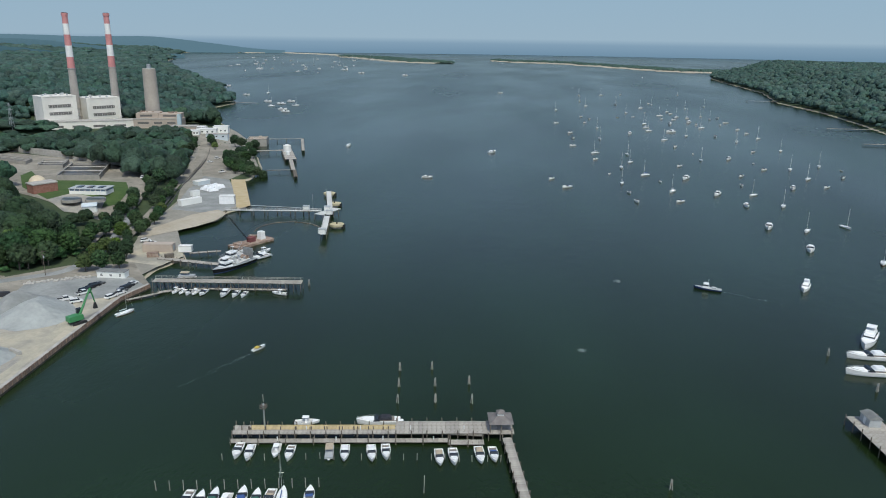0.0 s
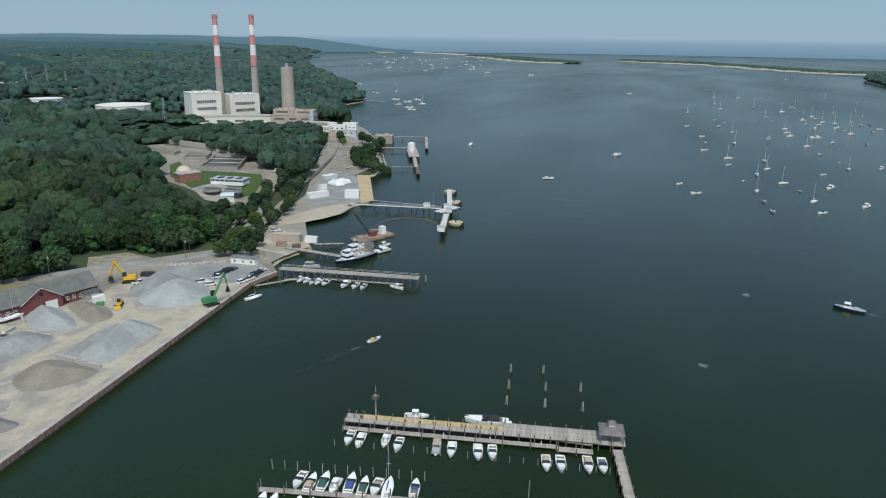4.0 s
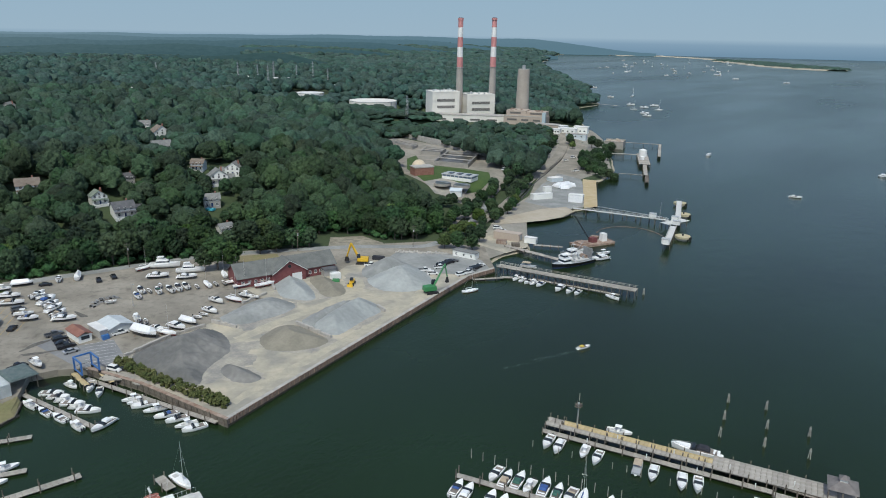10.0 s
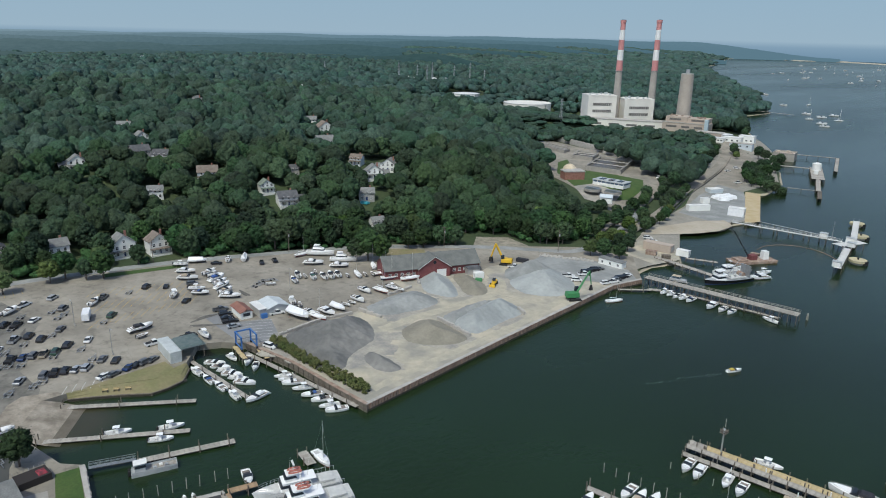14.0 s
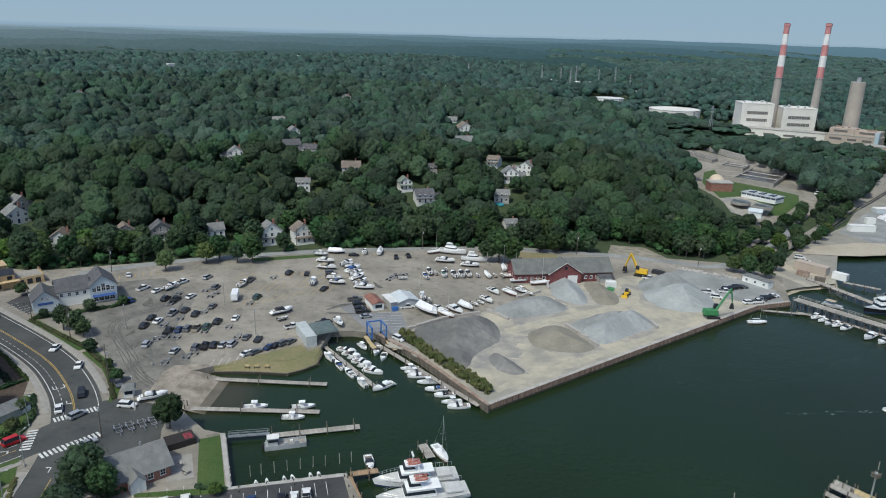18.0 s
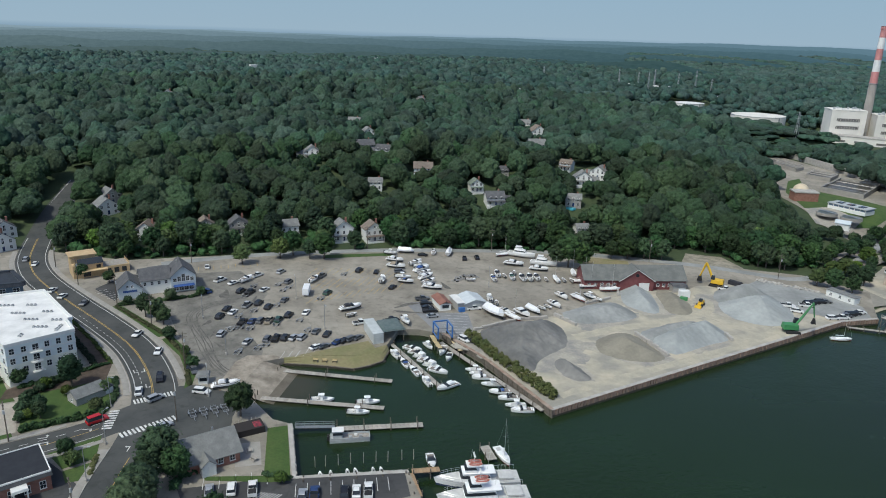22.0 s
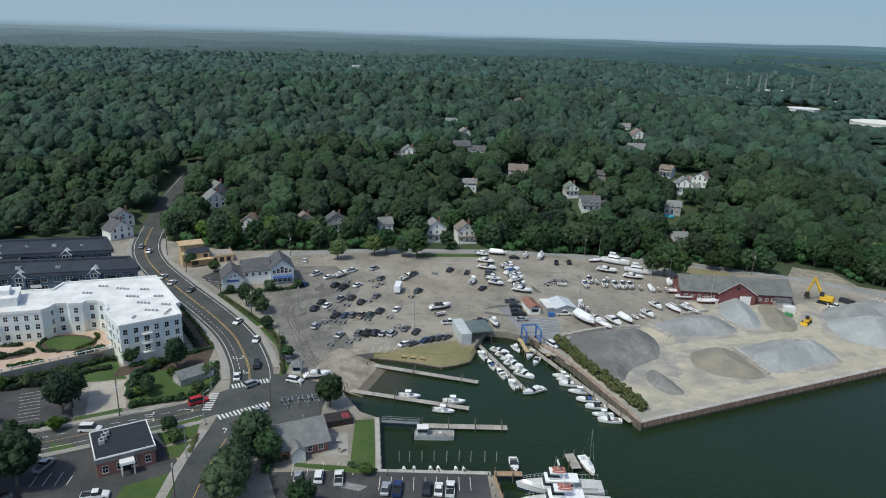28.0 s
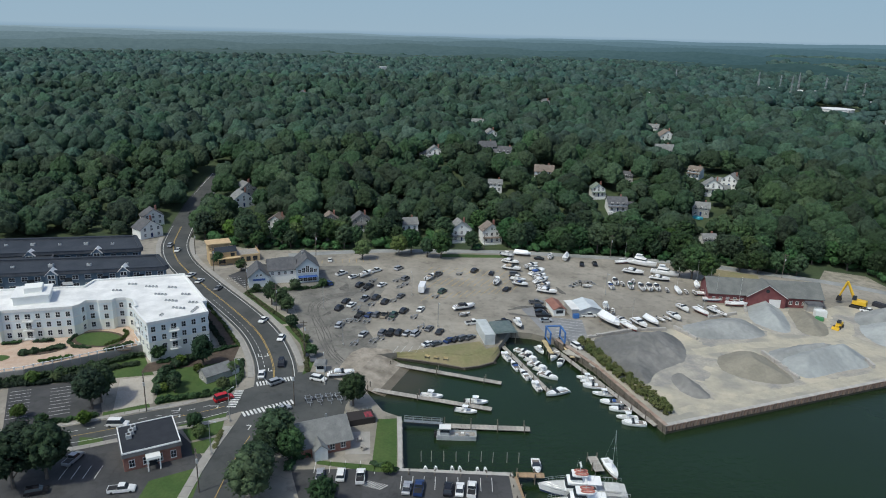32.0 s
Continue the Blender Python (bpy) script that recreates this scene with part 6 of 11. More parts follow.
LOT_E = [("pickup", W, -175.6, 236.4, 60), ("suv", K, -176.8, 239.2, 60), ("sedan", K, -177, 242.2, 60), ("suv", K, -176.6, 245, 60), ("sedan", G, -176.3, 247.7, 60), ("pickup", W, -178.1, 229, 45), ("suv", W, -172.6, 227.6, 45), ("suv", W, -162.7, 234.5, 70),
         ("pickup", W, -161.9, 238.4, 70), ("suv", G, -162.4, 241.4, 70), ("suv", K, -162.9, 244.4, 70), ("sedan", K, -163, 247.3, 70), ("sedan", W, -163.3, 250.2, 70), ("pickup", W, -201, 219.5, 40)]
LOT_F = [("sedan", S, -139, 9.4, 170), ("suv", W, -138, 14, 170), ("pickup", W, -136.5, 18.3, 170), ("sedan", S, -130.1, 27.8, 165), ("pickup", B, -129.6, 30.4, 165), ("suv", K, -127.9, 36.7, 165), ("sedan", W, -127.2, 39.2, 165), ("pickup", W, -126.7, 41.8, 165),
         ("suv", G, -133, 11.3, 170), ("pickup", S, -156.7, -46, 155), ("pickup", W, -142.3, -33.1, 85), ("suv", K, -145.2, -50.7, 100)]
for rows, words in ((LOT_A, "cars on the upper lot"), (LOT_B, "cars on the lot"), (LOT_C, "cars on the lower lot"), (LOT_D, "cars by the boatyard"), (LOT_E, "cars by the pier"), (LOT_F, "cars by the quay")):
    for kind, colour, x, y, yaw in rows:
        park(kind, colour, x, y, yaw + random.uniform(-4, 4), TOP + (0.03 if rows in (LOT_E, LOT_F) else 0), words)
for kind, colour, x, y, yaw in (("van", W, -170.8, -38.9, 79), ("van", "red", -179.2, -13.6, 112), ("sedan", W, -191.7, -3.6, 175), ("suv", S, -186, 0.5, 120), ("suv", K, -198, 2.2, -5), ("suv", K, -166, -2, 150),
                                ("sedan", S, -170.5, 1.8, 110), ("sedan", G, -163.5, 0.6, 150), ("sedan", W, -233, -3, -28), ("sedan", W, -216.8, 2.6, -15), ("sedan", G, -268, -20, -24), ("sedan", W, -278, -27.6, 156),
                                ("sedan", W, -286, -31.5, 157), ("sedan", W, -322, -40.5, -10), ("suv", S, -330, -44.5, 172)):
    park(kind, colour, x, y, yaw, TOP + 0.05, "cars on the road", f"{colour} {'van' if kind == 'van' else 'car'} driving on the asphalt road")
for x, y, yaw in ((-269.5, 77.3, 140), (-267, 40, 140), (-265.6, 49.5, 140), (-258.6, 49.9, 140), (-257.5, 35.5, 140), (-227.5, 26.2, 147), (-227.8, 29.2, 147), (-226, 32.2, 147), (-226.5, 41, 147), (-226.9, 49.1, 147), (-208.6, 25.7, 150),
                  (-209.3, 31.9, 150), (-211, 34.8, 150), (-217.6, 49.7, 150), (-245.2, 61.2, 140), (-261.3, 52.6, 140), (-244, 44.6, 147), (-241.5, 36, 147), (-238, 30, 147), (-249.2, 121.6, 40), (-247, 119, 100), (-251, 124.5, 70), (-249.6, 128, 20),
                  (-174.3, 9, 5), (-174.4, 11.8, 5), (-174.4, 14.6, 5), (-174.3, 17.2, 5)):
    trailer(x, y, yaw)

# ---- boats ashore ----
ASHORE = [("cuddy", -274.2, 38.2, 130, "white"), ("cuddy", -265.7, 63.6, 140, "tan"), ("console", -256.2, 89.6, 150, "white"), ("cruiser", -231.2, 68.9, 100, "black"), ("skiff", -224.8, 67.2, 100, "blue"),
          ("cruiser", -279.6, 103.6, 50, "white"), ("cruiser", -270.9, 101, 50, "tan"), ("console", -256.7, 98.7, 50, "white"), ("cuddy", -251.5, 98, 50, "blue"), ("cuddy", -272.6, 110.6, 108, "white"), ("console", -268, 111, 80, "white"),
          ("cruiser", -263.6, 110, 108, "blue"), ("cuddy", -258.8, 109.2, 108, "white"), ("cruiser", -254, 108, 108, "white"), ("cuddy", -247.9, 106.6, 108, "tan"), ("cruiser", -241.6, 105.6, 50, "white")]
ASHORE_B = [("wrapped", -290, 112.6, 63, "white"), ("cuddy", -284.6, 124.4, 150, "white"), ("wrapped", -282, 130.9, 150, "white"), ("console", -289.5, 105.2, 50, "white"), ("yacht", -267.4, 161, 48, "white"), ("cruiser", -257.4, 151.6, 48, "white"),
            ("yacht", -253.4, 164.2, 48, "white"), ("cruiser", -247.6, 158.6, 48, "white"), ("sail", -271.3, 153.8, 80, "white"), ("cuddy", -243.1, 133.7, 165, "blue"), ("cuddy", -247.5, 137.9, 165, "black"), ("skiff", -244.8, 139.8, 165, "white"),
            ("cuddy", -242, 141.9, 165, "green"), ("skiff", -246.6, 145.6, 150, "tan"), ("cuddy", -239.6, 145.5, 165, "black"), ("cuddy", -238.8, 148.6, 165, "black"), ("cuddy", -238.2, 151.6, 165, "black")]
ASHORE_C = [("skiff", -234.9, 154.3, 160, "white"), ("sail", -233.6, 158.3, 160, "white"), ("skiff", -231.7, 160.9, 165, "white"), ("skiff", -230.2, 163.8, 165, "white"), ("sail", -227.8, 167.6, 70, "tan"), ("sail", -221.6, 166.4, 70, "blue"),
            ("sail", -215.6, 172.4, 70, "tan"), ("sail", -238.4, 170, 150, "white"), ("sail", -211.5, 154.6, 9, "white"), ("cuddy", -215.6, 149.6, 9, "white"), ("console", -211.3, 160, 9, "white"), ("skiff", -208, 161.3, 16, "white"),
            ("cruiser", -205.2, 126, 9, "white"), ("wrapped", -206.4, 131.2, 9, "white"), ("skiff", -207.4, 135.6, 16, "white"), ("skiff", -207.9, 138.6, 16, "white"), ("cuddy", -209, 142, 9, "white")]
ASHORE_D = [("console", -222.7, 121.4, 165, "white"), ("skiff", -218, 122, 160, "white"), ("cuddy", -214.6, 118.2, 9, "white"), ("cuddy", -209.2, 121, 9, "white"), ("sail", -203.2, 120.9, 9, "white"), ("skiff", -244.8, 124.2, 60, "white"),
            ("cruiser", -186.8, 19.2, 92, "white"), ("console", -212.6, 83.2, -4, "white")]
for kind, x, y, yaw, cloth in ASHORE + ASHORE_B + ASHORE_C + ASHORE_D:
    moor(kind, x, y, yaw + random.uniform(-5, 5), cloth, random.uniform(0.76, 0.92), "boats ashore", TOP + 0.02)
moor("wrapped", -208.6, 116, 10, "white", 1.2, "boats ashore", TOP + 0.02, label="big boat boxed in white shrink wrap, propped ashore")

# ---- boats afloat at the piers ----
AFLOAT = [("console", -194, 72.5, 183, "white"), ("cuddy", -186.9, 73.2, 180, "blue"), ("cuddy", -180.7, 74.2, 182, "white"), ("console", -173.4, 75, 183, "white"), ("cruiser", -168.3, 79.6, -75, "white"), ("cuddy", -196, 79.4, 40, "white"),
          ("cuddy", -192.4, 79.6, 40, "black"), ("console", -189.0, 79.9, 38, "white"), ("cuddy", -185.6, 80.2, 40, "white"), ("console", -182.2, 80.6, 38, "white"), ("cuddy", -178.6, 80.9, 40, "white"), ("console", -196.5, 85.2, 3, "white"), ("cuddy", -191.4, 88.2, -35, "tan"),
          ("cuddy", -186.4, 88.2, -35, "black"), ("console", -175.3, 92, 250, "white"), ("console", -172.6, 92, 250, "white"), ("cuddy", -169.8, 92, 250, "white"), ("console", -165, 92.6, 250, "white"), ("cuddy", -159.9, 92.8, 250, "blue")]
AFLOAT_B = [("cuddy", -155.9, 93.4, 250, "black"), ("console", -151.6, 93.2, 250, "white"), ("cuddy", -148.4, 93.6, 250, "white"), ("console", -173.6, 43.4, 68, "white"), ("console", -167.8, 55, 68, "white"), ("console", -163.6, 50.8, 60, "white"),
            ("console", -144.7, 250.2, -86, "white"), ("console", -141.7, 250, -86, "white"), ("cuddy", -138.9, 250.1, -86, "black"), ("console", -136.2, 250.2, -86, "white"), ("cuddy", -133, 250.4, -86, "blue"), ("cruiser", -124.3, 251, -84, "white"),
            ("cuddy", -119.8, 251.4, -86, "white"), ("cuddy", -116.3, 251.6, -86, "white"), ("console", -102.8, 255.4, 175, "white"), ("sail", -151.6, 225.3, 60, "white")]
for kind, x, y, yaw, cloth in AFLOAT + AFLOAT_B:
    moor(kind, x, y, yaw + random.uniform(-3, 3), cloth, random.uniform(0.76, 0.9), "boats at the piers")
DOCKED = [("cuddy", -71.9, 145.6, 279, "white"), ("cruiser", -68.7, 145.2, 281, "white"), ("console", -62.5, 147.2, 281, "white"), ("cuddy", -58.8, 146.8, 278, "white"), ("pontoon", -49.1, 148.4, 283, "tan"), ("cruiser", -45.3, 149, 282, "white"),
          ("cruiser", -38.7, 150, 286, "white"), ("cuddy", -35.3, 151.2, 285, "white"), ("cruiser", -21.7, 151, 283, "tan"), ("cuddy", -18.3, 152, 283, "white"), ("cruiser", -11.9, 153.6, 283, "tan"), ("cuddy", -8.5, 154.4, 283, "blue"),
          ("console", -59.4, 161.6, 14, "white"), ("cuddy", -75, 125.3, 276, "white"), ("cruiser", -71.9, 125, 100, "tan"), ("cruiser", -69.2, 126.3, 100, "green"), ("console", -66.2, 126, 276, "white")]
DOCKED_B = [("cruiser", -63.1, 127.8, 103, "blue"), ("cruiser", -59.8, 127.8, 102, "green"), ("cuddy", -57, 128.6, 276, "tan"), ("sail", -54.2, 129, 103, "blue"), ("cuddy", -79, 115, 102, "blue"), ("cruiser", -76.2, 115, 102, "white"), ("cuddy", -70.6, 116, 104, "white"),
            ("cuddy", -67.6, 116.6, 104, "white"), ("cuddy", -64, 117.2, 104, "white"), ("cuddy", -48.4, 131, 103, "blue"), ("cruiser", -60, 118, 104, "white"), ("console", -56, 118.6, 104, "white")]
for kind, x, y, yaw, cloth in DOCKED + DOCKED_B:
    moor(kind, x, y, yaw, cloth, random.uniform(0.84, 0.92) * (0.84 if kind == "cruiser" else 1), "boats at the long dock")
moor("sport", -40.4, 165.2, 192, "black", 0.88, "boats at the long dock")
for k, (x, y) in enumerate(((-138.4, 33.6), (-137.9, 36), (-137.1, 39.8), (-136.7, 41.6), (-135.5, 45.6), (-135, 47.4))):
    moor("jet", x, y + 0.3, 170, ("blue", "black", "white")[k % 3], 1.0, "jet skis", None, 0.55, colour=("white", "black", "grey")[k % 3])
moor("cuddy", -134.9, 60.4, -15, "black", 0.85, "boats at the piers", colour="black", label="black-hulled motorboat with a black cover, afloat")
moor("cruiser", -90.6, 204.6, 62, "yellow", 0.52, "boats under way", label="small white motorboat with a yellow top, under way")

# ---- boats at moorings out in the harbour ----
SAILS, CRUISERS, LARGE, SKIFFS = [(46, 663), (63, 588), (57, 520), (73, 618), (75, 659), (78, 558), (89, 498), (136, 641), (142, 496), (200, 608), (224, 715), (200, 566), (229, 628), (152, 464), (146, 402), (171, 415), (197, 771), (227, 805), (185, 892), (153, 810), (124, 771), (118, 847), (57, 763), (60, 860), (13, 1073), (54, 1236), (58, 1378), (60, 1152), (100, 1392), (109, 1187), (113, 1058), (143, 1138), (168, 1205), (119, 880), (121, 917), (156, 1030), (174, 1084), (176, 1013), (248, 1440), (211, 1148), (247, 1188), (211, 1030), (216, 995), (188, 1002)], \
    [(6, 528), (17, 498), (27, 706), (44, 627), (59, 488), (61, 460), (112, 607), (89, 466), (127, 722), (152, 569), (143, 530), (196, 705), (178, 603), (203, 536), (230, 579), (226, 848), (225, 885), (185, 814), (186, 928), (27, 808), (29, 761), (12, 901), (46, 985), (48, 916), (56, 959), (138, 1419), (152, 985), (175, 1060), (167, 982), (230, 1013), (215, 929), (228, 958), (262, 2106), (166, 1226)], \
    [(107, 550), (162, 654), (118, 494), (129, 461), (177, 526), (127, 406), (142, 843), (93, 815), (154, 926), (181, 952), (135, 363)], \
    [(51, 557), (86, 532), (136, 677), (178, 633), (241, 611), (140, 1066), (117, 1004), (95, 991)]
for kind, rows, cloths, scale in (("sail", SAILS, ("blue", "white", "green", "white"), 1.0), ("cuddy", CRUISERS, ("white", "blue", "white"), 1.0), ("cruiser", LARGE, ("white",), 1.1), ("skiff", SKIFFS, ("white",), 1.0)):
    for x, y in rows:
        moor(kind, x, y, random.gauss(247, 16), random.choice(cloths), random.uniform(0.85, 1.08) * scale * (1.15 if y > 720 else 1), "boats at moorings", far=True)
for kind, x, y, yaw, size in (("yacht", 112.6, 301.2, 245, 0.8), ("sail", 161.8, 345.3, 245, 0.9), ("yacht", 115.6, 246.1, 240, 1.15), ("sport", 110.4, 232, 183, 1.1), ("sport", 105.6, 219.4, 185, 1.15), ("cruiser", -186, 655, 90, 1), ("cruiser", -47.5, 644.5, 60, 1.1), ("cruiser", -85.8, 513, 10, 0.8),
                              ("sail", -503, 1250, 90, 1.3), ("cruiser", -438, 1085, 0, 1.3), ("sail", -405, 1015, 30, 1.1), ("cruiser", -371, 971, 20, 1.3), ("cruiser", -356, 942, 10, 1.2), ("cruiser", -404, 1054, 200, 1.3), ("cruiser", -404, 1096, 10, 1.3),
                              ("sail", -374, 1033, 20, 1.2), ("cruiser", -524, 1202, 0, 1.2), ("cruiser", -654, 1412, 0, 1.2), ("cruiser", -392, 1959, 20, 1.5), ("cruiser", -91, 1388, 10, 1.0)):
    moor(kind, x, y, yaw, "white", size, "boats out in the harbour", far=y > 600)
for k in range(70):
    a, d = random.uniform(0.10, 0.40), random.uniform(2100, 3700)
    x, y = -d * math.sin(a + 0.06), d * math.cos(a + 0.06)
    if float(land_height(np.array([x]), np.array([y]))[0]) < -2 and x > -y * 0.46:
        if x < -y * 0.24:
            moor("cruiser" if k % 3 else "sail", x, y, random.uniform(0, 360), "white", random.uniform(1.1, 1.7), "far moored boats", far=True)


def workboat():
    root = thing("patrol_boat", pose(71, 292.6, 0, 0, 0, 165), "small dark blue workboat with a white wheelhouse, under way", "boat")
    part("hull", hull(11, 3.4, 1.1, 0.5), (PAINT["blue"], PAINT["black"]), root, flat=False)
    part("deck", deck_plate(11, 3.4, 1.1), GREY_PAINT, root)
    part("wheelhouse", boxed(-0.5, -1.1, 1.0, 2.2, 1.1, 3.0, (0.3, 0.15), 0.06), WHITE, root)
    part("window_band", boxed(-0.3, -1.08, 1.9, 2.15, 1.08, 2.5, (0.12, 0.04)), PANE, root)
    part("mast", rod(bmesh.new(), (0, 0, 3), (0, 0, 4.6), 0.05, sides=5), ALU, root)
    part("engine_box", boxed(-3.4, -0.7, 0.9, -1.6, 0.7, 1.6, bevel=0.08), GREY_PAINT, root)


workboat()


def wake(line, w0, w1):
    """Thin streaks of foam behind a boat under way."""
    r = random.Random(len(line))
    bm = bmesh.new()
    pts = along([(*p, 0) for p in rounded(line, 3)], 0.7)
    for i, (p, a) in enumerate(pts):
        k = i / len(pts)
        for s in (1, -1):
            if r.random() > 0.55 + 0.4 * k:
                off = s * (w0 + (w1 - w0) * k) * r.uniform(0.5, 1)
                c = p + Vector((-math.sin(a) * off, math.cos(a) * off, 0.035))
                l, h = r.uniform(0.2, 0.7), r.uniform(0.03, 0.09)
                bm.faces.new([bm.verts.new(c + Vector((l * math.cos(t) * math.cos(a) - h * math.sin(t) * math.sin(a), l * math.cos(t) * math.sin(a) + h * math.sin(t) * math.cos(a), 0))) for t in np.arange(6) * math.tau / 6])
    tagged(part("wake_foam", bm, FOAM), "thin streaks of white foam on the water", "foam", kind="stuff")


wake([(-91.8, 201.8), (-95.2, 193), (-100, 183), (-106, 173)], 0.3, 1.4)
wake([(76, 291), (90, 284), (104, 276)], 0.4, 0.8)


def splash(x, y, wide, seed):
    """A patch of small foam flecks."""
    r = random.Random(seed)
    bm = bmesh.new()
    for _ in range(70):
        d, a, l = wide * r.random() ** 1.6, r.uniform(0, math.tau), r.uniform(0.08, 0.3)
        c, t = Vector((x + d * math.cos(a), y + d * math.sin(a), 0.035)), r.uniform(0, math.tau)
        bm.faces.new([bm.verts.new(c + Vector((l * math.cos(k + t), 0.5 * l * math.sin(k + t), 0))) for k in np.arange(5) * math.tau / 5])
    tagged(part("foam_patch", bm, FOAM), "patch of white foam flecks on the water", "foam", kind="stuff")


splash(16.1, 222.2, 1.8, 1)
splash(34.4, 297, 2.0, 2)
wake([(-48, 640), (-50, 625), (-58, 600)], 0.8, 3)


# ---- piers, docks and floats ----
def pile(root, x, y, z0, z1, r=0.16, m=TIMBER, tilt=0.0):
    key = ("pile", r, round(z1 - z0, 1), m.name)
    at = pose(x, y, z0, tilt, 0, random.uniform(0, 360))
    if key not in STORE:
        STORE[key] = part("pile", rod(bmesh.new(), (0, 0, 0), (0, 0, z1 - z0), r, r * 0.9, 7), m, root, at=at)
        return STORE[key]
    return again(STORE[key], root, at)


def pier(ax, ay, bx, by, wide, z, label, name="pier", panel=1.2, material=PLANK, step=5.0, over=1.0, piles=True, rail=False, thick=0.22, both=True, root=None, deep=-2.0):
    """Deck of cross-laid panels on stringers between two rows of piles."""
    long, ang = math.hypot(bx - ax, by - ay), math.degrees(math.atan2(by - ay, bx - ax))
    root = root or thing(name, pose(ax, ay, 0, 0, 0, ang), label, name.replace("_", " "), "piers and floats")
    base = Matrix.Identity(4) if root.matrix_basis == pose(ax, ay, 0, 0, 0, ang) else root.matrix_basis.inverted() @ pose(ax, ay, 0, 0, 0, ang)
    n = max(1, round(long / panel))
    p = long / n
    deck = part("deck_panel", boxed(0.015, -wide / 2, z - 0.07, p - 0.015, wide / 2, z), material, root, at=base)
    for k in range(1, n):
        again(deck, root, base @ pose(k * p, random.uniform(-0.02, 0.02), random.uniform(-0.012, 0.012)))
    for s in (1, -1):
        part("stringer", boxed(0, s * (wide / 2 - 0.18) - 0.09, z - thick - 0.07, long, s * (wide / 2 - 0.18) + 0.09, z - 0.072), TIMBER, root, at=base)
    if piles:
        for k in range(int(long / step) + 1):
            for s in ((1, -1) if both else (1,)):
                m = base @ pose(min(k * step + 0.3, long - 0.2), s * (wide / 2 + 0.02), 0)
                pile(root, m.translation.x, m.translation.y, deep, z + over * random.uniform(0.85, 1.15))
    if rail:
        for s in (1, -1):
            bm = bmesh.new()
            for h in (0.55, 1.05):
                box(bm, 0, s * wide / 2 - 0.04, z + h, long, s * wide / 2 + 0.04, z + h + 0.09)
            for k in range(int(long / 2.4) + 1):
                box(bm, k * 2.4 - 0.05, s * wide / 2 - 0.05, z, k * 2.4 + 0.05, s * wide / 2 + 0.05, z + 1.1)
            part("railing", bm, material, root, at=base)
    return root


def ground_pile(x, y, top, label="lone timber mooring pile in the water", r=0.11):
    ob = placed(("lone", round(top, 1), r), lambda: tagged(part("mooring_pile", rod(bmesh.new(), (0, 0, -2), (0, 0, top), r, r * 0.85, 7), PLANK), label, "pile"), pose(x, y, 0, random.uniform(-2, 2), random.uniform(-2, 2), 0), "", "mooring piles")
    return ob


# the long dock in the open water
D = pose(-75.4, 148.3, 0, 0, 0, 9.8)


def dk(u, v):
    p = D @ Vector((u, v, 0))
    return p.x, p.y


dock = pier(*dk(0, 3.05), *dk(42, 3.05), 2.1, 2.0, "long weathered timber dock with lower float and gazebo", "long_dock", 1.2, PLANK, 4.0, 0.9)
pier(*dk(42, 5.1), *dk(66, 5.1), 6.2, 2.0, "", "long_dock", 1.2, PLANK, 4.0, 0.9, root=dock)
pier(*dk(4.4, 5.25), *dk(42, 5.25), 2.3, 2.02, "", "long_dock", 1.1, NEW_PLANK, 3.8, 0.95, root=dock)
pier(*dk(0, 5.2), *dk(4.3, 5.2), 2.2, 2.0, "", "long_dock", 1.2, PLANK, 2.0, 1.2, root=dock)
pier(*dk(0, 0.9), *dk(56, 0.9), 1.8, 0.75, "", "long_dock", 1.4, PLANK, 7.0, 1.2, root=dock)
pier(*dk(56, 0.0), *dk(65, 0.0), 2.2, 0.75, "", "long_dock", 1.4, PLANK, 4.5, 1.2, root=dock)
pier(*dk(56, 3.0), *dk(65, 2.2), 1.1, 1.5, "", "long_dock", 1.4, PLANK, 4.5, 0.4, root=dock)
pier(*dk(66, 5), *dk(73, 5), 6.5, 2.0, "", "long_dock", 1.4, PLANK, 3.0, 0.3, root=dock)
pier(-5.6, 160.4, -0.4, 137.6, 2.4, 2.0, "long timber walkway running back to the shore", "dock_walkway", 0.9, PLANK, 4.0, 1.0)
pier(-0.4, 137.6, 6, 109.5, 2.4, 2.0, "timber walkway running back to the shore", "dock_walkway", 1.8, PLANK, 8.0, 1.0)
gz = thing("gazebo", D @ pose(69.6, 5.3, 2.0), "timber gazebo with a grey hipped roof on the dock", "gazebo")
GAZEBO_ROOF = surface("weathered grey shingles", (0.155, 0.142, 0.138), (0.215, 0.198, 0.192), 0.92, size=1.2, fine=0.3)
part("roof", boxed(-3.2, -3.2, 2.4, 3.2, 3.2, 3.7, (2.5, 2.5)), GAZEBO_ROOF, gz)
part("cupola", boxed(-0.8, -0.8, 3.6, 0.8, 0.8, 4.3), TRIM, gz)
part("cupola_roof", boxed(-1.1, -1.1, 4.3, 1.1, 1.1, 5.0, (0.9, 0.9)), GAZEBO_ROOF, gz)
for sx in (-2.8, 0, 2.8):
    for sy in (-2.8, 2.8):
        part("post", boxed(sx - 0.12, sy - 0.12, 0, sx + 0.12, sy + 0.12, 2.45), TIMBER, gz)
bench = part("bench", boxed(-2.6, 1.9, 0.4, 2.6, 2.4, 0.48), PLANK, gz)
lamp = thing("light_tower", pose(-68.7, 155.4, 2.0), "steel post with a square lantern cage on the dock", "lamp")
part("post", rod(bmesh.new(), (0, 0, 0), (0, 0, 5.4), 0.22, 0.2, 8), STEEL, lamp)
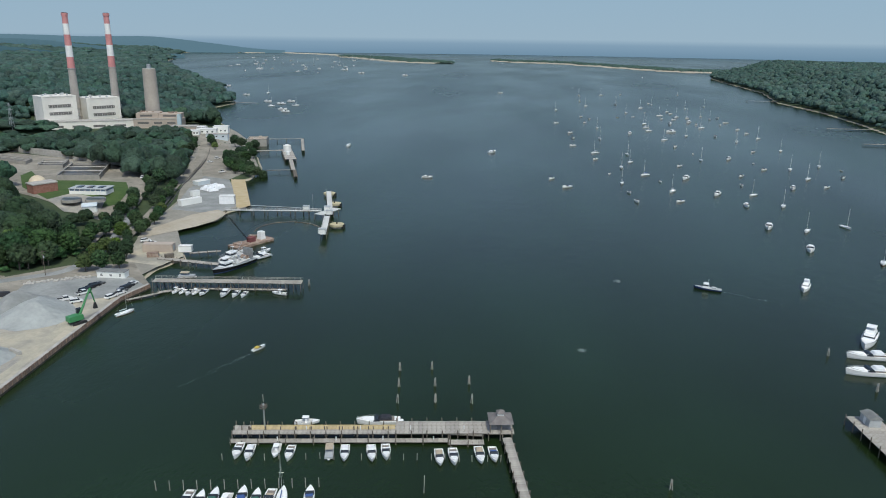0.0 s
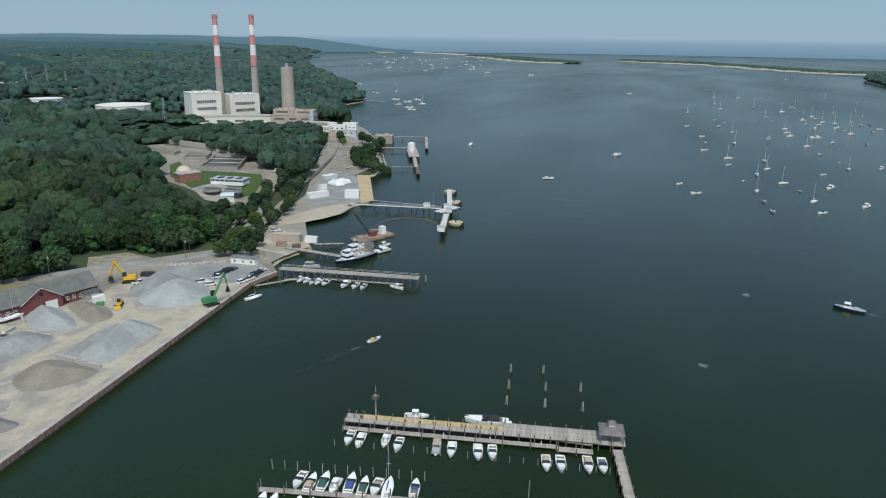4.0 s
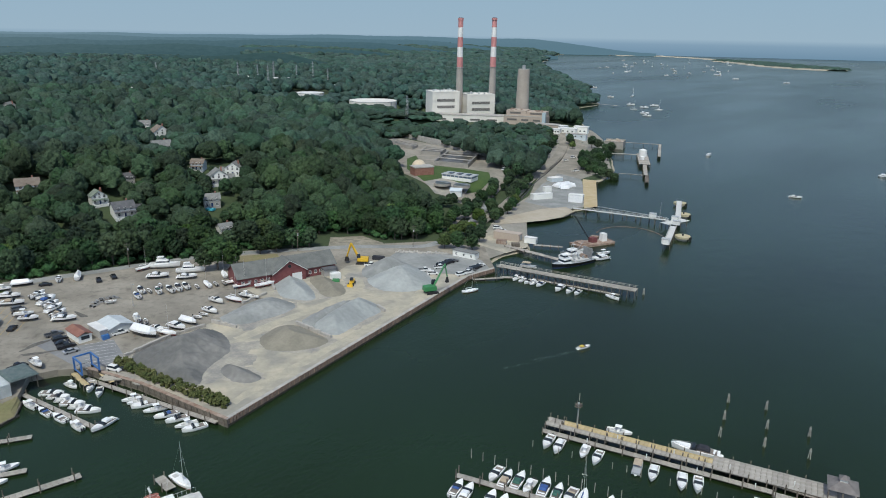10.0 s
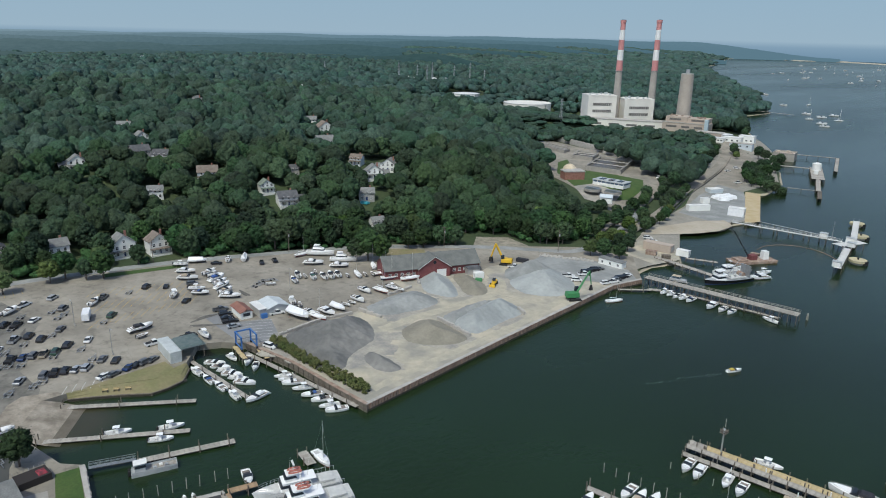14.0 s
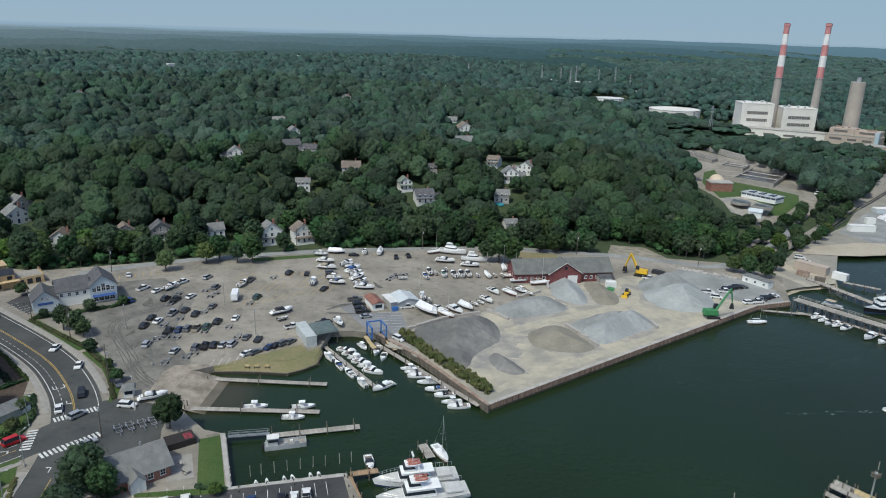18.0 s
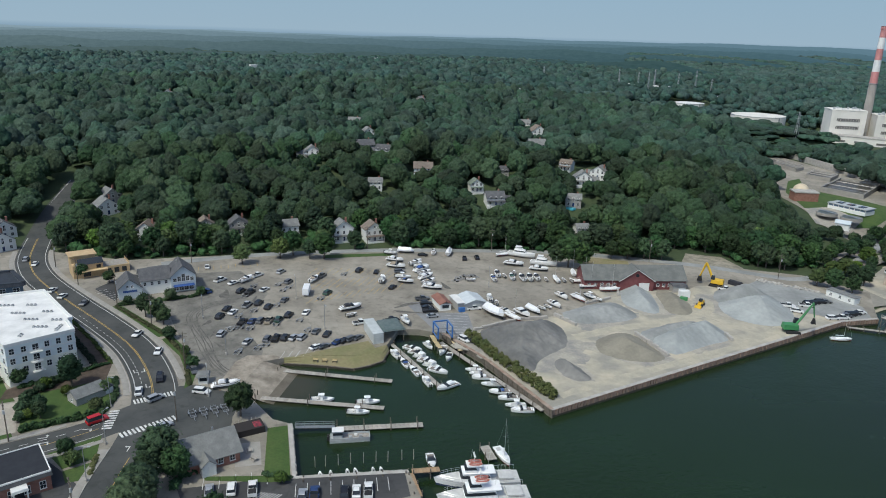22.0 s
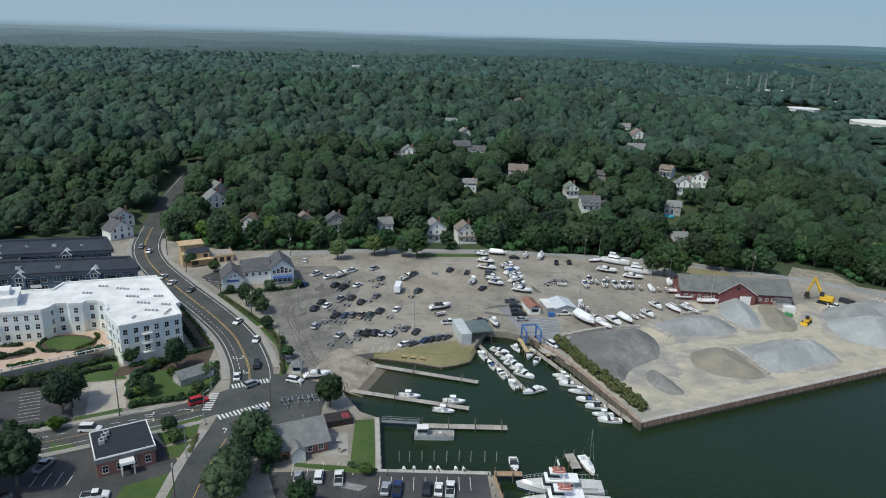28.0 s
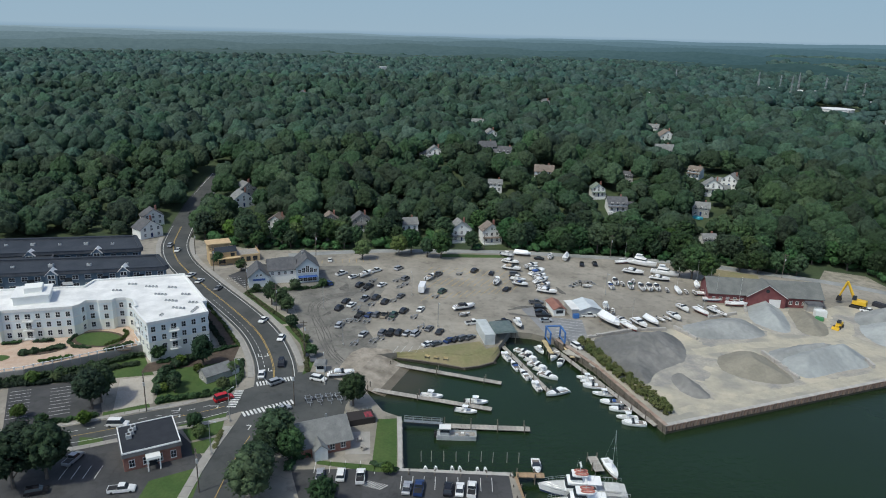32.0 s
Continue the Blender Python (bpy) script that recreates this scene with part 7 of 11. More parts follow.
part("platform", boxed(-0.8, -0.8, 5.35, 0.8, 0.8, 5.5), TIMBER, lamp)
bm = bmesh.new()
for sx in (-0.7, 0.7):
    for sy in (-0.7, 0.7):
        box(bm, sx - 0.05, sy - 0.05, 5.5, sx + 0.05, sy + 0.05, 6.6)
box(bm, -0.75, -0.75, 6.0, 0.75, 0.75, 6.1)
part("cage", bm, TIMBER, lamp)
part("lantern", rod(bmesh.new(), (0, 0, 5.5), (0, 0, 6.5), 0.3, 0.25, 8), GREY_PAINT, lamp)
for k, u in enumerate((12, 19, 27, 33, 39, 46, 52, 60)):
    placed("pedestal", lambda: tagged(part("power_pedestal", boxed(-0.12, -0.12, 0, 0.12, 0.12, 1.1, bevel=0.03), TRIM), "small white power pedestal on the dock", "pedestal"), D @ pose(u, 4.0, 2.0) if k % 2 else D @ pose(u, 0.9, 0.75), "", "power pedestals")
for x, y in ((-74.3, 142.4), (-67.5, 143.5), (-64.1, 144.1), (-60.8, 145.1), (-54.1, 145.8), (-50.8, 146.8), (-47.3, 146.9), (-40.6, 148), (-37.1, 149.1), (-33.7, 149.2), (-30.4, 149.7), (-27.1, 150.3), (-23.6, 150.8), (-20.3, 151.4), (-16.7, 151.2), (-13.6, 151.8), (-9.8, 152.4), (-6.6, 152.9)):
    ground_pile(x, y - 0.6, 1.8)
for k in range(13):
    ground_pile(-83.7 + 3.02 * k, 127.8 + 0.61 * k, 2.6)
ground_pile(-23.2, 137.1, 4.6, r=0.1)
ground_pile(-75.5, 170.9, 2.4)
for x, y in ((-143.3, 33.9), (-142.8, 36.3), (-142.2, 39.3), (-141.6, 42.2), (-140.8, 45.1), (-140.2, 48.1), (-139.3, 50.8), (-138.6, 54.2), (-137.9, 57)):
    ground_pile(x, y, 2.9)


def dolphin():
    root = thing("mooring_dolphin", Matrix.Identity(4), "cluster of leaning timber mooring piles", "piles")
    for k in range(3):
        a = k * 2.1
        part("pile", rod(bmesh.new(), (0.5 * math.cos(a), 0.5 * math.sin(a), -2), (0.13 * math.cos(a), 0.13 * math.sin(a), 2.9 - 0.2 * k), 0.14, 0.12, 7), PLANK, root)
    part("lashing", rod(bmesh.new(), (0, 0, 2.1), (0, 0, 2.3), 0.3, sides=10), STEEL, root)
    return root


for x, y in ((-41.2, 197), (-31.4, 199.5), (-18.8, 191.6), (-39.3, 186.4), (-28.7, 188.7), (-37.6, 176.7), (-27.1, 178.9), (-16.7, 180.2), (97.4, 232.2), (99.9, 219.1), (102.6, 207.5), (33.3, 147.5)):
    placed("dolphin", dolphin, pose(x, y, 0, 0, 0, random.uniform(0, 360)), "", "mooring dolphins")
pier(-82, 119, -44, 127.6, 1.7, 0.7, "grey floating dock between berthed boats", "floating_dock", 1.4, PLANK, 6.0, 1.8)

# floats and walls of the inner basin
pier(-195.6, 35.4, -176.8, 65.4, 1.9, 0.65, "brown floating dock beside the boat ramp", "floating_dock", 1.2, PLANK, 15, 1.6)
pier(-181, 26.2, -162.8, 58, 1.9, 0.65, "brown floating dock beside the boat ramp", "floating_dock", 1.2, PLANK, 15, 1.6)
pier(-157.2, 42.8, -151, 64.8, 2.2, 0.65, "floating dock at the end of a gangway", "floating_dock", 1.2, PLANK, 7, 1.9)
pier(-160.6, 33, -157.3, 42.6, 1.2, 1.3, "narrow metal gangway down to a float", "gangway", 1.2, STEEL, 30, 0.5, False, True)
pier(-136.4, 29.2, -130.2, 53, 1.6, 1.9, "pale boardwalk along the quay", "boardwalk", 1.0, PALE_CONCRETE, 6, 0.9)
pier(-131, 53.8, -129.4, 60.2, 1.9, 1.9, "brown timber finger pier", "finger_pier", 0.8, BROWN_PLANK, 4, 1.0)
pier(-130.4, 53, -121.6, 51.8, 1.8, 1.9, "brown timber finger pier", "finger_pier", 0.8, BROWN_PLANK, 4, 1.0)
pier(-201.5, 74, -168.6, 77.4, 1.5, 0.65, "floating dock between berthed boats", "floating_dock", 1.4, PLANK, 8, 1.5)
pier(-196.5, 89.6, -145.5, 98.4, 1.6, 1.0, "grey catwalk below the bulkhead", "catwalk", 1.4, PLANK, 6, 1.5)
pier(-201, 88.2, -190.5, 86.8, 1.6, 1.9, "brown timber lift runway", "lift_runway", 0.9, NEW_PLANK, 3.5, 0.3)
pier(-198, 93.6, -186.5, 92.4, 1.4, 1.9, "brown timber lift runway", "lift_runway", 0.9, NEW_PLANK, 3.5, 0.3)
pier(-135.4, 75.0, -129.2, 74.2, 2.4, 1.2, "short timber landing beside the ships", "landing", 0.9, PLANK, 4, 1.2)
cat_gate = None

# the pier north of the yard, on braced bents
np_ = pier(-156, 253.6, -95.5, 262, 4.4, 3.4, "long timber pier on braced bents with a lower float", "trestle_pier", 1.8, PLANK, 3.2, 0.1, True, True)
pier(-139, 254.2, -101.5, 259.6, 1.6, 0.65, "", "trestle_pier", 1.8, PLANK, 5, 1.2, root=np_)
for k in range(18):
    m = pose(1.0 + 3.2 * k, 0, 0)
    bm = bmesh.new()
    rod(bm, (0, -2.1, 0.6), (0, 2.1, 3.0), 0.09, sides=5)
    rod(bm, (0, 2.1, 0.6), (0, -2.1, 3.0), 0.09, sides=5)
    part("brace", bm, TIMBER, np_, at=m)
pier(-151, 247.6, -146.5, 250.6, 2.2, 0.6, "small grey float beside the pier", "floating_dock", 1.2, PLANK, 10, 1.0)
pier(-157.8, 236.6, -149, 247, 1.6, 0.9, "low grey catwalk beside the sailboat", "catwalk", 1.4, PLANK, 5, 1.2)
moor("pontoon", -149, 268, 10, "tan", 1.1, "boats at the piers")
placed("dolphin", dolphin, pose(-94.6, 267.8, 0), "", "mooring dolphins")
pier(-172, 286, -138, 282, 3.2, 2.0, "worn grey timber wharf", "wharf", 1.8, PLANK, 4, 0.6)
pier(-163, 297, -150, 303, 2.2, 1.6, "worn bent timber wharf", "wharf", 1.8, PLANK, 4, 0.6)
pier(89.5, 186.5, 94.5, 150, 8.5, 2.4, "wide pale pier with a small hut", "wide_pier", 1.5, PLANK, 4, 0.9)
hut = thing("pier_hut", pose(90.4, 183, 2.4, 0, 0, -82), "small grey hut on the pier", "hut")
part("wall", boxed(-2.2, -1.6, 0, 2.2, 1.6, 2.3), GREY_PAINT, hut)
part("roof", boxed(-2.5, -1.9, 2.3, 2.5, 1.9, 3.2, (0.4, 1.7)), GREY_ROOF, hut)
part("door", boxed(-0.5, -1.66, 0, 0.5, -1.6, 2.0), TRIM, hut)

# sheet-pile bulkheads
TIDE = surface("weed-dark wet steel", (0.035, 0.032, 0.026), (0.055, 0.048, 0.038), 0.7, size=1.5, fine=0.3)
def bulkhead(line, material, top, label, name="bulkhead", step=1.15, thick=0.5, cap=CONCRETE, cover=0.62):
    root = tagged(new(name), label, "bulkhead", kind="structure")
    pc = None
    for i, (p, a) in enumerate(along([(*q, 0) for q in line], step)):
        m = pose(p.x, p.y, 0, 0, 0, math.degrees(a)) @ pose(0, -0.12 * (i % 2), random.uniform(-0.12, 0.05))
        if pc is None:
            bm = boxed(0, -thick, -3, step * cover, -0.02, top, (0.0, 0.0))
            pc = part("sheet_pile", bm, material, root, at=m)
        else:
            again(pc, root, m)
    bm = bmesh.new()
    out, inn = offset_line(line, -thick * 0.8), offset_line(line, 0.9)
    for (a, b, c, d) in zip(out, out[1:], inn[1:], inn):
        ang = math.atan2(b[1] - a[1], b[0] - a[0])
        lo = [bm.verts.new((*q, top - 0.25)) for q in (a, b, c, d)]
        hi = [bm.verts.new((*q, top + 0.08)) for q in (a, b, c, d)]
        for f in ((lo[0], lo[1], hi[1], hi[0]), (lo[2], lo[3], hi[3], hi[2]), (hi[0], hi[1], hi[2], hi[3]), (lo[1], lo[2], hi[2], hi[1]), (lo[3], lo[0], hi[0], hi[3])):
            bm.faces.new(f)
    part("cap", bm, cap, root)
    if top < 2.29:
        for (a, b) in zip(line, line[1:]):
            d = Vector((b[0] - a[0], b[1] - a[1]))
            part("tide_band", boxed(0, -thick - 0.16, -1.5, d.length, -thick + 0.1, 0.62), TIDE, root, at=pose(*a, 0, 0, 0, math.degrees(math.atan2(d.y, d.x))))


bulkhead([(-143, 99.5), (-160, 236), (-157, 252)][::1], RUST, 2.25, "rusted sheet-pile bulkhead with a pale cap along the yard", cover=0.7, thick=0.38)
bulkhead([(-200, 92), (-179, 96.5), (-143, 99.5)], TIMBER, 2.3, "dark timber bulkhead behind the catwalk", step=1.3, thick=0.3, cap=RUST, cover=0.9)
bulkhead([(-131, 53), (-138, 28), (-161, 32)][::1], CONCRETE, 2.25, "grey concrete quay wall", step=1.6, thick=0.4)
POINT = [(-199.2, 38), (-196.4, 43.9), (-193, 49.9), (-188.4, 57), (-188.8, 62), (-190.4, 67), (-197, 71.6)]
POINT_TOP = [(-200, 38), (-199.5, 44.5), (-196.9, 51.5), (-194, 59), (-194.2, 62.5), (-196.5, 67), (-198.2, 71.2)]
bm = bmesh.new()
rows = [[bm.verts.new((a[0] + (b[0] - a[0]) * k, a[1] + (b[1] - a[1]) * k, z)) for a, b in zip(POINT, POINT_TOP)] for k, z in ((0, 0.72), (0.35, 1.35), (0.75, 2.05), (1.1, TOP + 0.064))]
for ra, rb in zip(rows, rows[1:]):
    for a, b, c, d in zip(ra, ra[1:], rb[1:], rb):
        bm.faces.new((a, b, c, d))
tagged(part("point_bank", bm, DRY_GRASS), "dry grass bank sloping down to the water", "grass", kind="structure")
bulkhead(POINT, TIMBER, 0.7, "low dark timber edging round the grass point", step=1.6, thick=0.18, cap=TIMBER, cover=0.97)
for x, y, a in ((-195.9, 47, 58), (-194.6, 49.6, 58), (-193.2, 52.4, 58)):
    bench = thing("bench", pose(x, y, 1.45, 0, 0, a), "small weathered wooden bench on the grass bank", "bench", "benches on the point")
    part("seat", boxed(-0.75, -0.22, 0.5, 0.75, 0.22, 0.57), NEW_PLANK, bench)
    part("backrest", boxed(-0.75, 0.2, 0.65, 0.75, 0.26, 0.95), NEW_PLANK, bench)
    for sx in (-0.65, 0.65):
        part("leg", boxed(sx - 0.05, -0.2, -0.6, sx + 0.05, 0.26, 0.5), TIMBER, bench)


# ---- houses ----
def window_part(root, x, y, z, face, w=1.0, h=1.4, frame=TRIM, name="window", far=False):
    """A window on a wall: frame with sill and a dark pane behind; face: the way it looks, in degrees."""
    at = pose(x, y, z, 0, 0, face)
    key = ("window", w, h, frame.name, far)
    if key not in STORE:
        bm = bmesh.new()
        t = 0.1
        for b in ((-w / 2 - t, -t, w / 2 + t, 0), (-w / 2 - t, h, w / 2 + t, h + t), (-w / 2 - t, 0, -w / 2, h), (w / 2, 0, w / 2 + t, h), (-w / 2, h / 2 - 0.03, w / 2, h / 2 + 0.03), (-0.03, 0, 0.03, h)):
            box(bm, -0.02, b[0], b[1], 0.07, b[2], b[3])
        box(bm, -0.02, -w / 2 - 0.16, -0.17, 0.14, w / 2 + 0.16, -0.1)
        if far:
            rim = len(bm.faces)
            box(bm, -0.03, -w / 2, 0, 0.025, w / 2, h)
            for f in list(bm.faces)[rim:]:
                f.material_index = 1
            STORE[key] = part(name, bm, (frame, PANE), root, at=at)
            return STORE[key]
        fr = part(name, bm, frame, root, at=at)
        pane = part("pane", boxed(-0.03, -w / 2, 0, 0.025, w / 2, h), PANE, fr)
        STORE[key] = fr
        return fr
    fr = again(STORE[key], root, at)
    if not far:
        again(STORE[key].children[0], fr)
    return fr


def gable(bm, x0, x1, y0, y1, z0, z1, over=0.4, along_x=True, thick=0.18):
    """A gable roof of two slopes with thickness."""
    if along_x:
        ym = (y0 + y1) / 2
        slope = (z1 - z0) / ((y1 - y0) / 2)
        for s, ye in ((-1, y0), (1, y1)):
            ee, ze = ye + s * over, z0 - over * slope
            vs = [bm.verts.new(p) for p in ((x0 - over, ee, ze), (x1 + over, ee, ze), (x1 + over, ym, z1), (x0 - over, ym, z1), (x0 - over, ee, ze + thick), (x1 + over, ee, ze + thick), (x1 + over, ym, z1 + thick), (x0 - over, ym, z1 + thick))]
            for f in ((0, 1, 2, 3), (4, 5, 6, 7), (0, 1, 5, 4), (1, 2, 6, 5), (3, 0, 4, 7)):
                bm.faces.new([vs[i] for i in f])
    else:
        xm = (x0 + x1) / 2
        slope = (z1 - z0) / ((x1 - x0) / 2)
        for s, xe in ((-1, x0), (1, x1)):
            ee, ze = xe + s * over, z0 - over * slope
            vs = [bm.verts.new(p) for p in ((ee, y0 - over, ze), (ee, y1 + over, ze), (xm, y1 + over, z1), (xm, y0 - over, z1), (ee, y0 - over, ze + thick), (ee, y1 + over, ze + thick), (xm, y1 + over, z1 + thick), (xm, y0 - over, z1 + thick))]
            for f in ((0, 1, 2, 3), (4, 5, 6, 7), (0, 1, 5, 4), (1, 2, 6, 5), (3, 0, 4, 7)):
                bm.faces.new([vs[i] for i in f])
    bmesh.ops.recalc_face_normals(bm, faces=bm.faces)
    return bm


def gabled_walls(x0, x1, y0, y1, z0, z1, ridge, along_x=True):
    bm = boxed(x0, y0, z0, x1, y1, z1)
    if along_x:
        ym = (y0 + y1) / 2
        for x in (x0, x1):
            bm.faces.new([bm.verts.new(p) for p in ((x, y0, z1), (x, y1, z1), (x, ym, ridge))])
    else:
        xm = (x0 + x1) / 2
        for y in (y0, y1):
            bm.faces.new([bm.verts.new(p) for p in ((x0, y, z1), (x1, y, z1), (xm, y, ridge))])
    return bm


ROOFS = {"grey": GREY_ROOF, "dark": DARK_ROOF, "brown": BROWN_ROOF, "green": surface("green shingles", (0.16, 0.20, 0.16), (0.20, 0.24, 0.20), 0.9, size=2, fine=0.3)}


def house(x, y, wide, roof, wall=CREAM, face=None, tall=6.2, front_gable=True, label="", porch=True, wing=False):
    """A two-storey wooden house, its front towards +x before turning."""
    z = high(x, y)
    face = math.degrees(math.atan2(-y, -x)) + random.uniform(-25, 25) if face is None else face
    deep = wide * 0.8
    root = thing("house", pose(x, y, z, 0, 0, face), label or f"white wooden house with a {roof} shingle roof among trees", "house", "houses on the hill")
    R = ROOFS[roof]
    hx, hy = deep / 2, wide / 2
    ridge = tall + wide * (0.36 if front_gable else 0.28)
    part("wall", gabled_walls(-hx, hx, -hy, hy, -2.5, tall, ridge, front_gable), wall, root)
    part("roof", gable(bmesh.new(), -hx, hx, -hy, hy, tall, ridge, 0.45, front_gable), R, root)
    part("chimney", boxed(-hx * 0.4, hy * 0.4, tall, -hx * 0.4 + 0.8, hy * 0.4 + 0.8, ridge + 0.9), BRICK, root)
    for fl in (0.9, 3.7):
        for wy in (-hy * 0.6, 0, hy * 0.6):
            if fl > 2 or wy:
                window_part(root, hx, wy, fl, 0, far=True)
    if front_gable:
        window_part(root, hx, 0, tall + 0.4, 0, 0.8, 1.1, far=True)
    part("door", boxed(hx - 0.05, -0.5, 0.3, hx + 0.06, 0.5, 2.4), PAINT["blue"], root)
    if wing:
        side = 1 if int(x + y) % 2 else -1
        y0, y1 = sorted((side * hy, side * (hy + wide * 0.42)))
        part("wing_wall", gabled_walls(-hx * 0.8, hx * 0.55, y0, y1, -2.5, tall * 0.62, tall * 0.62 + wide * 0.18, False), wall, root)
        part("wing_roof", gable(bmesh.new(), -hx * 0.8, hx * 0.55, y0, y1, tall * 0.62, tall * 0.62 + wide * 0.18, 0.35, False), R, root)
        window_part(root, hx * 0.55, (y0 + y1) / 2, 1.0, 0, far=True)
    if porch:
        part("porch_roof", boxed(hx, -hy, 2.75, hx + 2.1, hy, 3.15, (0.12, 0.12)), R, root)
        part("porch_floor", boxed(hx, -hy, -1.5, hx + 2.0, hy, 0.3), TRIM, root)
        for wy in (-hy + 0.15, 0.9, -0.9, hy - 0.15):
            part("porch_post", boxed(hx + 1.8, wy - 0.08, 0.3, hx + 1.96, wy + 0.08, 2.8), TRIM, root)
    return root


WALLS = [CREAM, TRIM, PALE_BLUE, CREAM, TRIM, surface("grey shakes", (0.33, 0.32, 0.30), (0.40, 0.39, 0.37), 0.85, size=2, fine=0.2)]
for k, (hx, hy, hw, roof) in enumerate(HOUSES):
    house(hx, hy, hw * 0.86, roof, WALLS[(k * 5) % 6], None, 4.6 + 0.7 * (hw > 12), k % 3 == 0, porch=k % 2 == 0, wing=hw > 10)
for k, (hx, hy, hw, roof) in enumerate(STREET_HOUSES):
    house(hx, hy, hw * (1 if k < 5 else 0.84), roof, (CREAM, TRIM, TRIM, WALLS[5], WALLS[5], CREAM)[k % 6], 0 if k < 5 else None, 6.2 if k < 3 else 4.6, k != 1, f"white house with a {roof} roof behind the lot" if k < 5 else "", k < 5)
pool = thing("pool_cover", pose(-318, 221, high(-318, 221) + 0.05, 0, 0, 20), "bright turquoise pool cover beside a house", "pool")
part("cover", boxed(-2.5, -1.6, 0, 2.5, 1.6, 1.1, (0.2, 0.2), 0.05), plain("turquoise tarp", (0.08, 0.42, 0.52), 0.5), pool)


# ---- the big blocks by the road ----
def block(name, outline, z0, z1, wall, label, storeys, first, step_h, gap, win, group="", frame=TRIM, skip=(), roof=None, parapet=0.6, balcony=0, upper=None):
    """A flat-roofed block on any outline with rows of windows on its outer walls."""
    cx, cy = sum(p[0] for p in outline) / len(outline), sum(p[1] for p in outline) / len(outline)
    root = thing(name, pose(cx, cy, 0), label, "building", group)
    loc = [(p[0] - cx, p[1] - cy) for p in outline]
    area = sum(a[0] * b[1] - b[0] * a[1] for a, b in zip(loc, loc[1:] + loc[:1]))
    loc = loc if area > 0 else loc[::-1]
    part("wall", slab(bmesh.new(), loc, z0, z1), wall, root)
    n = len(loc)

    def inset(d):
        out = []
        for k in range(n):
            a, b, c = Vector(loc[k - 1]), Vector(loc[k]), Vector(loc[(k + 1) % n])
            u, v = (b - a).normalized(), (c - b).normalized()
            n1, n2 = Vector((-u.y, u.x)), Vector((-v.y, v.x))
            m = (n1 + n2) / max(0.4, 1 + n1.dot(n2))
            out.append((b.x + m.x * d, b.y + m.y * d))
        return out

    if upper:
        part("upper_wall", slab(bmesh.new(), inset(-0.012), first + step_h - 0.3, z1 - 0.3), upper, root, "pale blue-grey upper storeys")
    part("roof", slab(bmesh.new(), inset(0.35), z1 - 0.02, z1 + 0.02), roof or WHITE_ROOF, root)
    outer, inner = inset(-0.25), inset(0.4)
    bm = bmesh.new()
    rings = [[bm.verts.new((*p, z)) for p in ring] for ring, z in ((outer, z1 - 0.35), (outer, z1 + parapet), (inner, z1 + parapet), (inner, z1 - 0.05))]
    for a, b in zip(rings, rings[1:]):
        for k in range(n):
            j = (k + 1) % n
            bm.faces.new((a[k], a[j], b[j], b[k]))
    part("parapet", bm, frame if roof is None else SLATE, root)
    for zc in ([first + step_h * 2 - 0.55] if roof is None else []):
        bm = bmesh.new()
        o = inset(-0.1)
        rr = [[bm.verts.new((*p, z)) for p in o] for z in (zc, zc + 0.3)]
        for k in range(n):
            bm.faces.new((rr[0][k], rr[0][(k + 1) % n], rr[1][(k + 1) % n], rr[1][k]))
        part("belt_course", bm, TRIM, root)
    for k in range(n):
        if k in skip:
            continue
        a, b = Vector(loc[k]), Vector(loc[(k + 1) % n])
        long = (b - a).length
        face = math.degrees(math.atan2((b - a).y, (b - a).x)) - 90
        if long < 3 or abs(((face - 20 + 180) % 360) - 180) > 125:
            continue
        count = int(long / gap)
        for i in range(count):
            p = a + (b - a) * ((i + 0.5) / count)
            for s in range(storeys):
                if balcony and i % balcony == balcony // 2:
                    door = window_part(root, p.x, p.y, first + s * step_h - 0.45, face, 1.5, 2.0, frame, "balcony_door")
                    at = pose(p.x, p.y, first + s * step_h - 0.7, 0, 0, face)
                    key = ("balcony", name)
                    if key not in STORE:
                        bm = boxed(0, -1.5, 0, 1.3, 1.5, 0.15)
                        for yy in np.arange(-1.5, 1.51, 0.3):
                            box(bm, 1.22, yy - 0.03, 0.15, 1.28, yy + 0.03, 1.1)
                        box(bm, 1.2, -1.5, 1.05, 1.3, 1.5, 1.15)
                        STORE[key] = part("balcony", bm, TRIM, root, at=at)
                    else:
                        again(STORE[key], root, at)
                else:
                    window_part(root, p.x, p.y, first + s * step_h, face, *win, frame, far=roof is not None)
    return root, cx, cy


def roof_unit(x, y, z, yaw=0, size=1.0):
    def make():
        root = thing("rooftop_unit", Matrix.Identity(4), "grey rooftop air-conditioning unit", "air conditioner")
        part("cabinet", boxed(-0.8, -0.6, 0, 0.8, 0.6, 0.95, bevel=0.04), GREY_PAINT, root)
        part("fan", rod(bmesh.new(), (0, 0, 0.95), (0, 0, 1.02), 0.45, sides=12), BLACK, root)
        part("curb", boxed(-0.9, -0.7, -0.02, 0.9, 0.7, 0.1), STEEL, root)
        return root
    placed("roof_unit", make, pose(x, y, z, 0, 0, yaw) @ Matrix.Scale(size, 4), "", "rooftop units")


